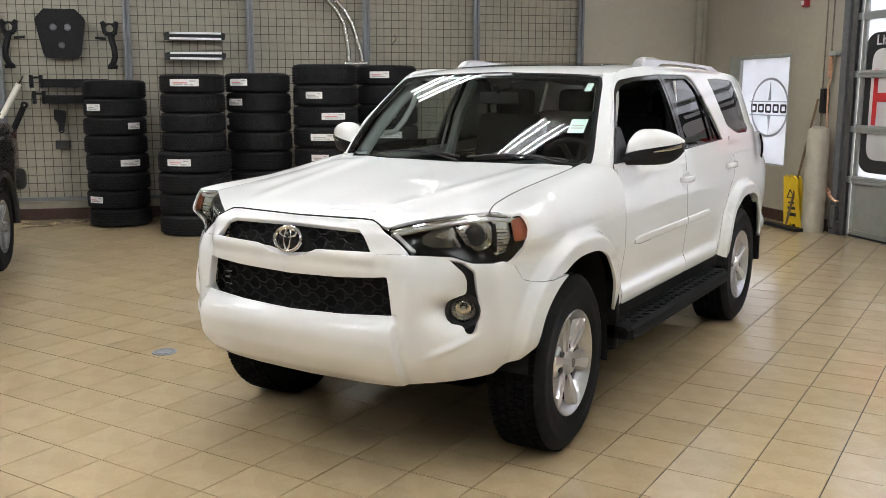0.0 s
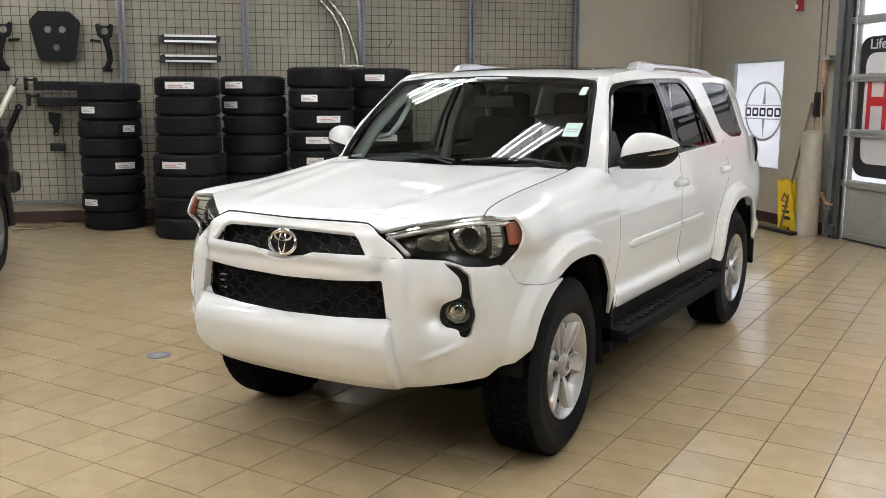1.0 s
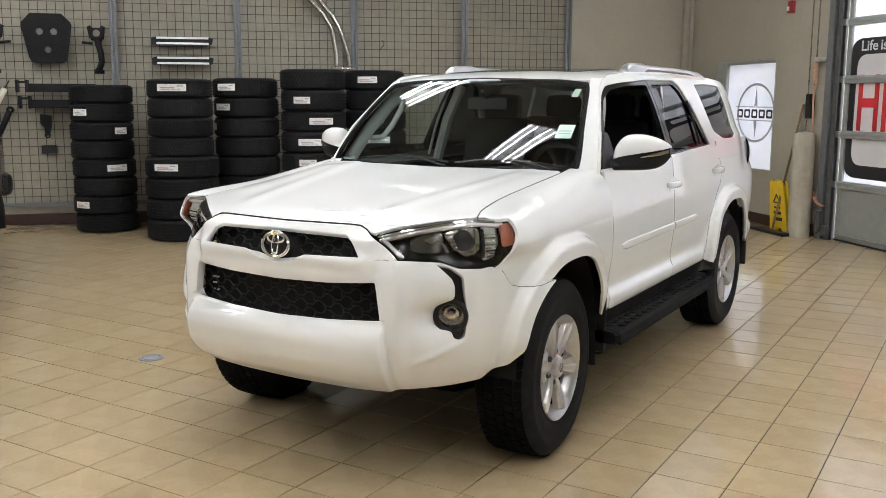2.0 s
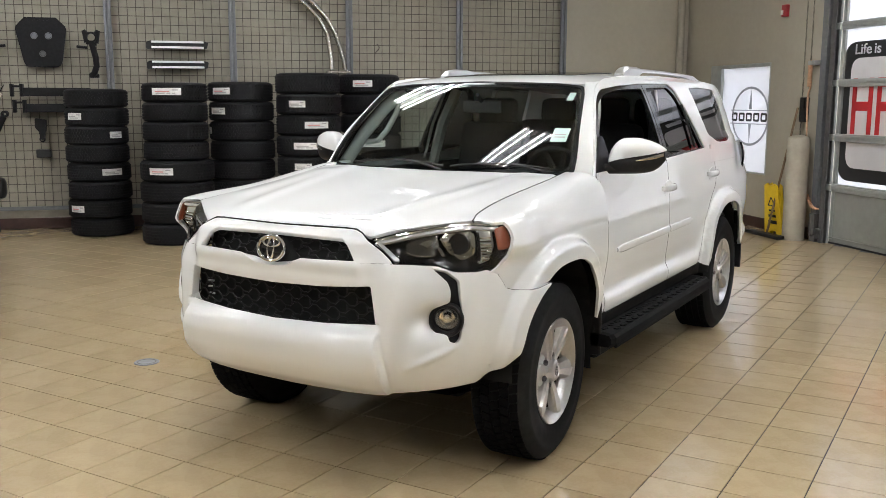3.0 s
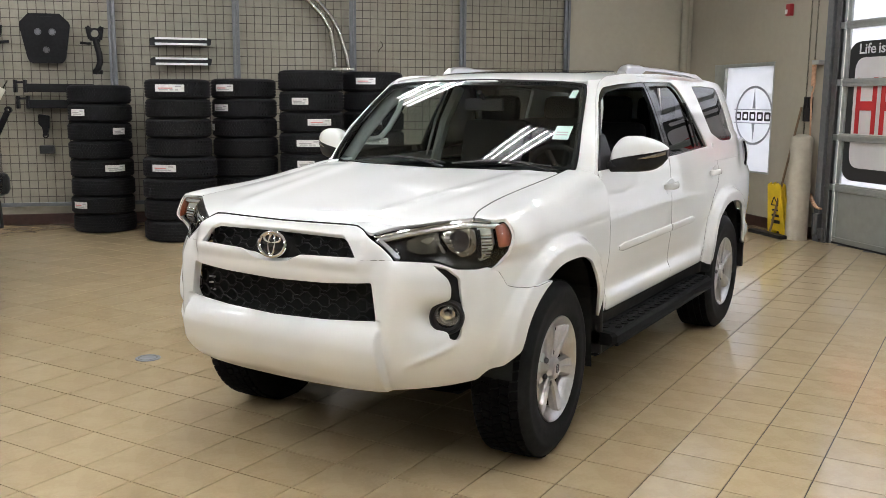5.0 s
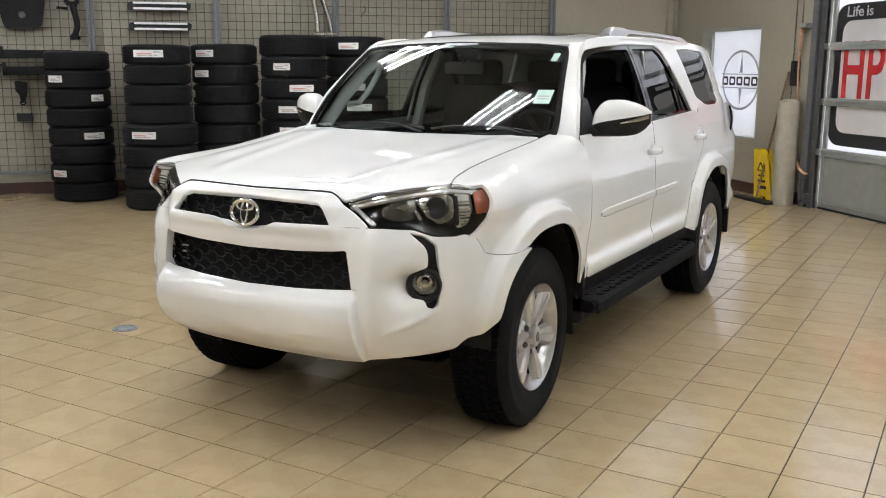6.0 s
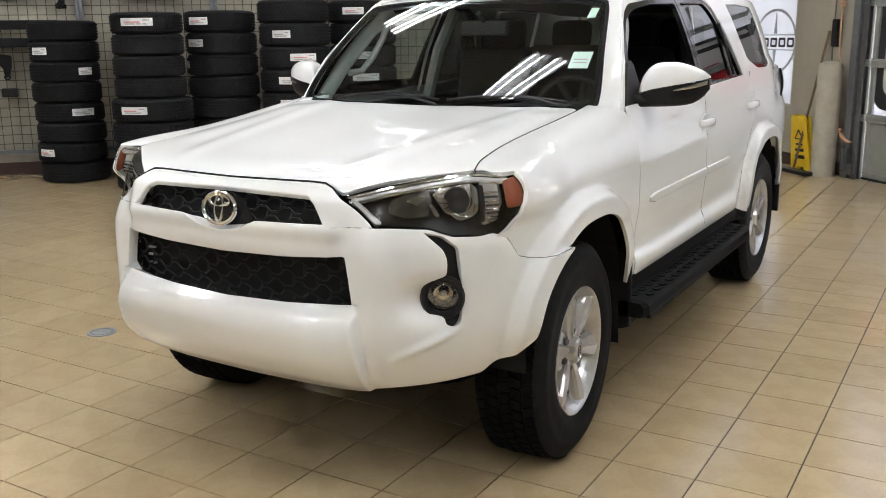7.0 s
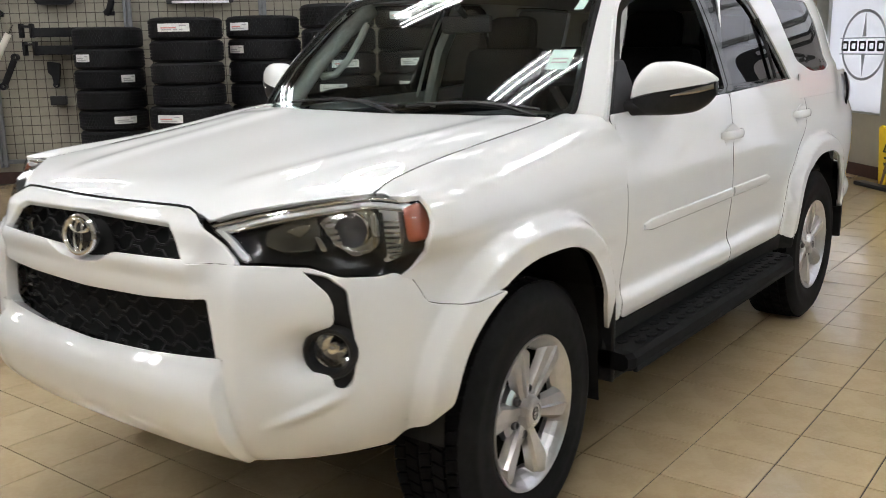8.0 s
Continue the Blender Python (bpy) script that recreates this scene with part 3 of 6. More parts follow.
def hung_parts():
    skid = hung("skid_plate", "black steel skid plate hung on wire mesh", "skid plate")
    bm = bmesh.new()
    prism(bm, soft_loop([(-2.01, 2.43), (-1.90, 2.49), (-1.56, 2.49), (-1.435, 2.43), (-1.50, 2.02), (-1.54, 1.965), (-1.90, 1.965), (-1.93, 2.02)], 0.03), 0.03, FACE)
    bmesh.ops.bevel(bm, geom=[e for e in bm.edges if e.calc_length() < 0.4], offset=0.004, segments=2, affect="EDGES")
    plate = part("plate", bm, black_steel, skid)
    bm = bmesh.new()
    prism(bm, [(-2.0, 2.44), (-1.445, 2.44), (-1.55, 2.545), (-1.90, 2.545)], 0.02, FACE)
    for k in range(4):
        box(bm, FACE @ Vector((-1.80 + 0.05 * k, 2.515, 0.022)), (0.035, 0.006, 0.012))
    part("top_flange", bm, black_steel, plate)
    for u, z, r in ((-1.80, 2.33, 0.03), (-1.64, 2.33, 0.03), (-1.715, 2.12, 0.028)):
        bm = bmesh.new()
        m = FACE @ Matrix.Translation((u, z, 0.0))
        lathe(bm, [(r, 0.025), (r + 0.006, 0.034), (r + 0.01, 0.030)], 20, m)
        lathe(bm, [(0.0001, 0.0315), (r, 0.0315)], 20, m)
        part("hole", bm, jamb_grey if z < 2.2 else post_grey, plate, smooth=True)

    def knuckle(u, flip):
        k = hung("steering_knuckle", "black cast steering knuckle hung on wire mesh", "steering knuckle")
        bm = bmesh.new()
        p = lambda a, b, c=0.04: FACE @ Vector((u + flip * a, b, c))
        lathe(bm, [(0.045, 0.01), (0.045, 0.07), (0.065, 0.07), (0.065, 0.01)], 20, FACE @ Matrix.Translation((u, 2.32, 0)), True)
        for a, b in (((-0.085, 2.40), (-0.06, 2.26)), ((0.085, 2.40), (0.06, 2.25)), ((-0.085, 2.40), (-0.04, 2.36)), ((0.085, 2.40), (0.04, 2.36)), ((-0.06, 2.26), (0.06, 2.24))):
            rod(bm, p(*a), p(*b), 0.022, 10)
        tube(bm, [p(0, 2.26), p(0.02, 2.18, 0.06), p(0.045, 2.08, 0.08), p(0.05, 1.98, 0.08), p(0.02, 1.90, 0.07), p(-0.02, 1.86, 0.06)], 0.036, 10)
        rod(bm, p(-0.05, 2.20), p(-0.17, 2.21), 0.016, 8)
        rod(bm, p(0.07, 1.865), p(-0.04, 1.865), 0.024, 10)
        part("casting", bm, black_steel, k, smooth=True)

    knuckle(-1.16, 1)
    knuckle(-2.29, -1)

    for z in (2.25, 2.01):
        bar = hung("running_light_bar", "silver and black running board trim hung on wire mesh", "trim bar")
        bm = bmesh.new()
        prism(bm, soft_loop([(-0.53, z - 0.055), (0.19, z - 0.045), (0.205, z + 0.03), (0.15, z + 0.045), (-0.49, z + 0.045), (-0.53, z + 0.03)], 0.015), 0.05, FACE)
        body = part("body", bm, black_plastic, bar)
        for dz, hgt in ((0.032, 0.024), (-0.034, 0.026)):
            bm = bmesh.new()
            box(bm, FACE @ Vector((-0.16, z + dz, 0.055)), (0.62, 0.02, hgt), 0.004)
            part("bright_strip", bm, bright_trim, body)

    pipes = hung("exhaust_headers", "pair of bent stainless exhaust pipes hung on wire mesh", "exhaust pipe")
    for o in (0.0, 0.13):
        bm = bmesh.new()
        ctrl = [(1.05 + o, 2.98), (1.25 + o, 2.90), (1.42 + o * 0.9, 2.77), (1.58 + o * 0.8, 2.60), (1.68 + o * 0.8, 2.42), (1.71 + o, 2.25), (1.73 + o * 1.2, 2.10), (1.735 + o * 1.3, 1.97)]
        tube(bm, [FACE @ Vector((a, b, 0.06)) for a, b in ctrl], 0.03, 14)
        pipe = part("pipe", bm, exhaust_steel, pipes, smooth=True)
        for k in (2, 4):
            bm = bmesh.new()
            a, b = Vector(ctrl[k]), Vector(ctrl[k + 1])
            d = (b - a).normalized()
            rod(bm, FACE @ Vector((*(a + d * 0.05), 0.06)), FACE @ Vector((*(a + d * 0.075), 0.06)), 0.037, 14)
            part("clamp", bm, exhaust_steel, pipe)
    bm = bmesh.new()
    prism(bm, soft_loop([(1.67, 1.925), (1.97, 1.925), (1.97, 1.95), (1.67, 1.95)], 0.008), 0.12, FACE)
    part("flange", bm, exhaust_steel, pipes)

    for z, u0 in ((1.69, -2.10), (1.50, -2.08)):
        h = hung("receiver_hitch", "black steel towing hitch bar hung on wire mesh", "hitch")
        bm = bmesh.new()
        box(bm, FACE @ Vector(((u0 + 0.12 - 1.20) / 2, z - 0.02, 0.05)), (abs(u0 + 0.12 + 1.20), 0.09, 0.10), 0.008)
        tubes = part("crossbar", bm, black_steel, h)
        for a in (0.02, 0.13):
            bm = bmesh.new()
            box(bm, FACE @ Vector((u0 + a, z, 0.06)), (0.03, 0.12, 0.15), 0.006)
            part("side_plate", bm, black_steel, tubes)
        bm = bmesh.new()
        box(bm, FACE @ Vector((u0 + 0.075, z + 0.045, 0.06)), (0.10, 0.10, 0.025), 0.004)
        part("tie_plate", bm, black_steel, tubes)

    for u in (-1.78, -1.28):
        ball = hung("ball_mount", "black steel ball mount bracket hung on wire mesh", "hitch mount")
        bm = bmesh.new()
        prism(bm, soft_loop([(u - 0.07, 1.36), (u + 0.06, 1.34), (u + 0.05, 1.22), (u + 0.02, 1.10), (u - 0.02, 1.10), (u - 0.03, 1.2), (u - 0.07, 1.24)], 0.02), 0.07, FACE)
        part("bracket", bm, black_steel, ball)
        bm = bmesh.new()
        lathe(bm, [(0.02, 0.02), (0.02, 0.05), (0.034, 0.05), (0.034, 0.02)], 16, FACE @ Matrix.Translation((u, 1.105, 0)), True)
        part("eye", bm, black_steel, ball, smooth=True)
        blk = hung("hitch_cover", "small black square hitch cover hung on wire mesh", "hitch cover")
        bm = bmesh.new()
        box(bm, FACE @ Vector((u + 0.01, 0.935, 0.04)), (0.17, 0.08, 0.10), 0.01)
        part("cover", bm, black_plastic, blk)

    shock = hung("shock_absorber", "cream painted shock absorber hung on wire mesh", "shock absorber")
    bm = bmesh.new()
    a, b = FACE @ Vector((-2.42, 1.30, 0.06)), FACE @ Vector((-2.22, 1.66, 0.06))
    rod(bm, a, b, 0.035, 16)
    body = part("body", bm, cream_paint, shock, smooth=True)
    bm = bmesh.new()
    d = (b - a).normalized()
    rod(bm, b, b + d * 0.11, 0.010, 10)
    part("rod", bm, chrome, body)
    bm = bmesh.new()
    rod(bm, a - d * 0.05, a, 0.022, 12)
    part("eye", bm, cream_paint, body)

    arm = hung("suspension_link", "short black suspension link hung on wire mesh", "suspension arm")
    bm = bmesh.new()
    rod(bm, FACE @ Vector((-2.31, 1.13, 0.06)), FACE @ Vector((-2.19, 1.38, 0.06)), 0.035, 12)
    for u, z in ((-2.33, 1.10), (-2.175, 1.41)):
        lathe(bm, [(0.016, 0.02), (0.016, 0.09), (0.04, 0.09), (0.04, 0.02)], 16, FACE @ Matrix.Translation((u, z, 0)), True)
    part("link", bm, black_steel, arm, smooth=True)
    hook = hung("wire_hook", "small dark wire hook on the mesh", "hook")
    bm = bmesh.new()
    tube(bm, [FACE @ Vector((2.33 + 0.03 * math.sin(k * 0.7), 2.30 - 0.02 * k, 0.03)) for k in range(8)], 0.006, 6)
    part("wire", bm, wire_dark, hook)


hung_parts()


# ---- stacks of tyres ----
def tyre(radius, width, name="tyre", blocks=56, inner=0.21):
    """A new tyre lying flat, with treads and hollow rim; height along z from 0."""
    bm = bmesh.new()
    h = width
    prof = [(inner, 0.16 * h), (inner, 0.03 * h), (inner + 0.02, 0.015 * h), (radius - 0.06, 0.0), (radius - 0.02, 0.05 * h), (radius - 0.006, 0.13 * h)]
    prof = prof + [(radius - 0.0105, 0.14 * h)] + [(r, h - z) for r, z in [(radius - 0.0105, 0.14 * h)] + prof[::-1]]
    lathe(bm, prof, blocks, None, True)
    # tread blocks in five rows, set off row by row
    for row in range(5):
        z0, z1 = h * (0.14 + 0.146 * row), h * (0.14 + 0.146 * row + 0.118)
        for k in range(blocks):
            a = 2 * math.pi * (k + (0.5 if row % 2 else 0.0)) / blocks
            w = 2 * math.pi / blocks * 0.40
            sk = 0.35 * w * (1 if row % 2 else -1)
            q = []
            for r in (radius - 0.0105, radius):
                for aa, zz in ((a - w - sk, z0), (a + w - sk, z0), (a + w + sk, z1), (a - w + sk, z1)):
                    q.append(bm.verts.new((r * math.cos(aa), r * math.sin(aa), zz)))
            for f in ((4, 5, 6, 7), (0, 1, 5, 4), (1, 2, 6, 5), (2, 3, 7, 6), (3, 0, 4, 7)):
                bm.faces.new([q[i] for i in f])
    me = bpy.data.meshes.new(name)
    bmesh.ops.recalc_face_normals(bm, faces=bm.faces)
    bm.to_mesh(me)
    bm.free()
    me.materials.append(tyre_rubber)
    return me


def stack(u, v, sizes, stickers):
    """Tyres piled up from the floor; stickers: which tyre, angle, length, red print."""
    z = 0.0
    for k, (r, w) in enumerate(sizes):
        key = (r, w)
        if key not in TYRES:
            TYRES[key] = tyre(r, w)
        ob = new("tyre", TYRES[key])
        ju, jv = random.uniform(-0.012, 0.012), random.uniform(-0.012, 0.012)
        ob.matrix_basis = ROOM @ pose(u + ju, v + jv, z + 0.002, 0, 0, random.uniform(0, 360))
        tagged(ob, "new black all-terrain tyre stacked flat on others", "tyre", "stacked tyres")
        for kk, ang, ln, red in stickers:
            if kk != k:
                continue
            bm = bmesh.new()
            rr = r + 0.003
            n = 6
            rows = []
            for i in range(n + 1):
                a = radians(ang) + (i / n - 0.5) * ln / rr
                rows.append([bm.verts.new(Vector((rr * math.cos(a), rr * math.sin(a), w * f))) for f in (0.36, 0.36 + 0.075 / w)])
            for a, b in zip(rows, rows[1:]):
                bm.faces.new((a[0], b[0], b[1], a[1]))
            turn = ob.matrix_basis.to_euler().z - radians(45)
            st = part("paper_label", bm, label_white, ob, "white paper label", at=pose(0, 0, 0, 0, 0, -math.degrees(turn)))
            for f0, i0, i1, mat in ((0.03, 0.12, 0.62, ink_red if red else ink_grey), (0.012, 0.15, 0.8, ink_grey), (0.048, 0.7, 0.9, ink_grey)):
                bm = bmesh.new()
                rows = []
                for i in range(4):
                    a = radians(ang) + (i0 + (i1 - i0) * i / 3 - 0.5) * ln / rr
                    rows.append([bm.verts.new(Vector(((rr + 0.001) * math.cos(a), (rr + 0.001) * math.sin(a), w * 0.36 + dz))) for dz in (f0, f0 + 0.012)])
                for a, b in zip(rows, rows[1:]):
                    bm.faces.new((a[0], b[0], b[1], a[1]))
                part("printed_bar", bm, mat, st)
        z += w


TYRES = {}
stack(-1.10, 11.68, [(0.355, 0.2125)] * 8, [(6, -128, 0.2, False), (5, -48, 0.16, False), (3, -60, 0.24, False), (1, -130, 0.2, True)])
stack(-0.187, 10.83, [(0.40, 0.23)] * 4 + [(0.352, 0.21)] * 4, [(7, -103, 0.32, True), (3, -115, 0.28, True)])
stack(0.55, 11.25, [(0.372, 0.2225)] * 8, [(7, -128, 0.24, True), (6, -138, 0.22, False), (5, -165, 0.1, False)])
stack(1.30, 11.0, [(0.375, 0.235)] * 8, [(6, -117, 0.2, False), (5, -82, 0.28, True), (4, -102, 0.28, False), (3, -108, 0.2, False)])
stack(2.10, 11.4, [(0.37, 0.2355)] * 8, [(7, -112, 0.24, True), (5, -100, 0.2, False), (4, -96, 0.3, False), (3, -90, 0.3, False)])


# ---- the white car ----
def curve(*pts, soft=0.0):
    """A smooth curve through points, with no overshoot; soft rounds off its kinks over that length."""
    X, Y = np.array([p[0] for p in pts], float), np.array([p[1] for p in pts], float)
    h = np.diff(X)
    d = np.diff(Y) / h
    m = np.empty(len(X))
    m[0], m[-1] = d[0], d[-1]
    for i in range(1, len(X) - 1):
        m[i] = 0 if d[i - 1] * d[i] <= 0 else 2 * d[i - 1] * d[i] / (d[i - 1] + d[i])

    def f(x):
        if x <= X[0]:
            return float(Y[0] + m[0] * (x - X[0]))
        if x >= X[-1]:
            return float(Y[-1] + m[-1] * (x - X[-1]))
        i = int(np.searchsorted(X, x, side="right")) - 1
        t = (x - X[i]) / h[i]
        return float((1 + 2 * t) * (1 - t) ** 2 * Y[i] + t * (1 - t) ** 2 * h[i] * m[i] + t * t * (3 - 2 * t) * Y[i + 1] + t * t * (t - 1) * h[i] * m[i + 1])

    if not soft:
        return f
    st = soft / 4
    lo, n = X[0] - 4 * soft, int((X[-1] - X[0] + 8 * soft) / st) + 4
    raw = np.array([f(lo + st * i) for i in range(-12, n + 12)])
    k = np.exp(-0.5 * (np.arange(-12, 13) / 4.0) ** 2)
    tab = np.convolve(raw, k / k.sum(), "valid").tolist()

    def g(x):
        u = (x - lo) / st
        if u < 1 or u >= n - 3:
            return f(x)
        i = int(u)
        t = u - i
        a, b, c, d = tab[i - 1:i + 3]
        return b + 0.5 * t * (c - a + t * (2 * a - 5 * b + 4 * c - d + t * (3 * (b - c) + d - a)))

    return g


def ease(a, b, x):
    t = min(1.0, max(0.0, (x - a) / (b - a)))
    return t * t * t * (t * (6 * t - 15) + 10)


WHEELBASE, HUB_Z, TYRE_R = 2.79, 0.389, 0.398
ARCHES = (-0.055, 2.735)
half_width = curve((-0.6, 0.765), (-0.46, 0.848), (-0.32, 0.890), (-0.1, 0.895), (0.2, 0.885), (0.6, 0.878), (2.2, 0.878), (2.9, 0.882), (3.3, 0.868), (3.6, 0.835), (3.85, 0.76), soft=0.08)
tuck = curve((0.40, -0.06), (0.53, -0.014), (0.57, 0.004), (0.612, 0.006), (0.632, -0.010), (0.66, -0.017), (0.74, -0.009), (0.85, 0.0), (1.0, -0.003), (1.06, -0.008), (1.1, -0.012), (1.2, -0.024), (1.30, -0.044), soft=0.012)


def arch_at(y, z):
    """1 on the wheel opening's edge, more outside it."""
    return min(((abs(y - yc) / 0.40) ** 2.6 + (max(z - 0.45, 0) / 0.445) ** 2.6) ** (1 / 2.6) for yc in ARCHES)


def flare(y, z):
    low = 0.35 + 0.65 * ease(0.48, 0.74, z) if -0.055 < y < 1.3 else 1.0
    return 0.048 * low * ease(1.23, 1.115, arch_at(y, z))


def side(y, z):
    k = ease(1.55, 1.25, arch_at(y, z)) * ease(0.86, 0.80, z)
    t = tuck(z) * (1 - k) - k * (0.006 + 0.018 * ease(0.70, 0.40, z))
    t -= 0.03 * ease(2.95, 3.4, y) * ease(0.98, 1.18, z)
    return (half_width(y) + t + flare(y, z) - 0.03 * ease(0.95, 1.2, z) * ease(1.5, 0.25, y), y, z)


seam_front = curve((-0.62, 0.735), (-0.555, 0.733), (-0.49, 0.708), (-0.39, 0.688), (-0.3, 0.679), soft=0.02)


def seam_x(y):
    """Half width of the bonnet seam."""
    w = ease(-0.50, -0.36, y)
    return (1 - w) * seam_front(min(y, -0.3)) + w * (0.6736 + y * (0.0472 + y * (0.1522 + y * (-0.3349 - 0.2913 * y))))


def seam_z(y):
    """Height of the bonnet seam."""
    y = min(0.6, max(-0.84, y))
    return 1.1774 + y * (0.1211 + y * (0.0427 + y * (-0.0075 - 0.1775 * y)))


def corner(y, z):
    """How far the front corner swells out round the headlamp."""
    k = ease(-0.64, -0.46, y) * (1 - ease(-0.42, -0.12, y)) * (0.35 * ease(0.45, 0.65, z) + 0.65 * ease(0.92, 1.03, z))
    return 0.076 * k, -0.11 * k


def fender(y, s):
    """Front wing: upright up to s = 1, then rolling over to the bonnet seam at s = 1.3."""
    dx, dy = corner(y, s)
    dx *= 0.86 - 0.2 * ease(-0.52, -0.36, y)
    if s <= 1.0:
        p = side(y, s)
        return (p[0] + dx, p[1] + dy, p[2])
    k = 1 - ease(1.18, 1.3, s)
    dx, dy = dx * k, dy * k
    t = (s - 1.0) / 0.3 * math.pi / 2
    x1 = side(y, 1.0)[0]
    xs, zs = seam_x(y), seam_z(y)
    x = xs + (x1 - xs) * math.cos(t) ** 0.64 if t < math.pi / 2 - 1e-6 else xs
    return (x + dx, y + dy, 1.0 + (zs - 1.0) * math.sin(t) ** 0.92)


bonnet_mid = curve((-0.84, 1.035), (-0.80, 1.068), (-0.76, 1.090), (-0.68, 1.112), (-0.5, 1.137), (-0.2, 1.170), (0.1, 1.200), (0.36, 1.226), soft=0.03)


def bonnet(x, y):
    a = abs(x)
    zc, zs, xs = bonnet_mid(y), seam_z(y), seam_x(max(y, -0.58))
    z = zc + (zs - zc) * min(1.3, a / xs) ** 2.4
    ridge = 0.34 + 0.19 * (y + 0.78) / 1.2
    k = ease(-0.80, -0.55, y) * (1 - 0.3 * ease(0.0, 0.4, y))
    z += k * (0.006 * math.exp(-((a - ridge) / 0.05) ** 2) - 0.005 * math.exp(-(a / 0.22) ** 2))
    z += 0.008 * math.exp(-((a - 0.575 - 0.02 * y) / 0.085) ** 2) * ease(-0.60, -0.30, y) * (1 - ease(0.15, 0.36, y))
    return (x, y, z)


plan_x = (0, 0.25, 0.42, 0.5, 0.6, 0.7, 0.78, 0.85, 0.9)
plan_y = (-0.895, -0.89, -0.878, -0.862, -0.81, -0.718, -0.605, -0.465, -0.32)
plan_q = np.concatenate([[0], np.cumsum(np.hypot(np.diff(plan_x), np.diff(plan_y)))])
nose_x, nose_y = curve((-plan_q[1], -0.25), *zip(plan_q, plan_x), soft=0.03), curve((-plan_q[1], -0.89), *zip(plan_q, plan_y), soft=0.03)
nose_d = curve((0.38, -0.15), (0.42, -0.105), (0.46, -0.065), (0.55, -0.018), (0.65, 0.0), (0.75, 0.0), (0.88, -0.005), (0.96, -0.03), (1.06, -0.06), (1.1, -0.08), soft=0.008)
chin = curve((0.36, 0.0), (0.41, 0.014), (0.47, 0.034), (0.55, 0.048), (0.61, 0.048), (0.66, 0.038), (0.69, 0.018), (0.705, -0.004), (0.73, -0.014), soft=0.006)
bar = curve((0.84, 0.0), (0.87, 0.012), (0.92, 0.018), (0.955, 0.010), (0.98, 0.0), soft=0.01)


def nose(q, z, sunk=0.0):
    """The front end: q runs round the nose from the middle to the wheel opening."""
    s, a = (-1 if q < 0 else 1), abs(q)
    x, y = nose_x(a), nose_y(a)
    tx, ty = nose_x(a + 0.01) - nose_x(a - 0.01), nose_y(a + 0.01) - nose_y(a - 0.01)
    l = math.hypot(tx, ty)
    nx, ny = ty / l, -tx / l
    d = nose_d(z) + flare(y, z) - sunk
    inner = 1 - ease(0.482, 0.511, a - 0.02 * ease(0.7, 0.45, z))
    if z < 0.73:
        d += max(chin(z), -0.012) * inner
    d += bar(min(max(z, 0.84), 0.98)) * (1 - ease(0.40, 0.47, a))
    # the middle of the grille frame stands forward
    d += 0.034 * ease(0.89, 0.97, z) * (1 - 0.75 * ease(1.025, 1.075, z)) * (1 - ease(0.39, 0.53, a))
    d += 0.016 * math.exp(-((a - 0.545) / 0.045) ** 2) * (1 - ease(0.93, 1.02, z)) * ease(0.40, 0.50, z)
    # dish round the fog lamp and the flute below it
    d -= 0.056 * math.exp(-((((a - 0.715) / 0.088) ** 2 + ((z - 0.737) / 0.056) ** 2) ** 1.15)) * (1 - ease(0.80, 0.86, a))
    t = (a - 0.58) / 0.25
    if 0 < t < 1:
        d += 0.016 * math.sin(math.pi * t) * math.exp(-((z - (0.545 + 0.10 * t)) / 0.018) ** 2)
    dx, dy = corner(y, z)
    return (s * (x + nx * d + dx), y + ny * d + dy, z)


roof_mid = curve((0.74, 1.640), (0.82, 1.664), (0.92, 1.688), (1.15, 1.716), (1.6, 1.738), (2.2, 1.742), (2.8, 1.728), (3.3, 1.695), (3.62, 1.66), soft=0.05)


def roof(x, y):
    return (x, y, roof_mid(y) - 0.032 * (abs(x) / 0.69) ** 2.6)


green = curve((1.15, 0.868), (1.2, 0.858), (1.3, 0.833), (1.45, 0.790), (1.6, 0.735), (1.66, 0.706), (1.72, 0.668), soft=0.02)


def upper(y, z):
    """Side of the cabin, over the belt line."""
    back = max(0.0, y - 2.8)
    x = green(z) - 0.22 * back * back - 0.050 * ease(1.4, 0.45, y) - 0.17 * max(0.0, min(z, 1.62) - 1.38) * ease(1.3, 0.7, y)
    k = ease(1.38, 1.285, z) * ease(2.30, 2.5, y) * ease(3.46, 3.25, y)
    x -= 0.02 * ease(1.27, 1.235, z) * ease(0.75, 0.95, y) * ease(2.5, 2.28, y)
    return (x + (side(y, min(z, 1.30))[0] + 0.0008 - x) * k if k else x, y, z)


def screen(x, z):
    """Windscreen."""
    return (x, 0.343 + (z - 1.2) * 0.655 + 0.83 * (z - 1.2) ** 2 + 0.14 * x * x, z)


def core(p):
    """A point on the car's spine, level with p: skins face away from it."""
    return Vector((0, min(max(p.y, -0.3), 3.3), 0.75))


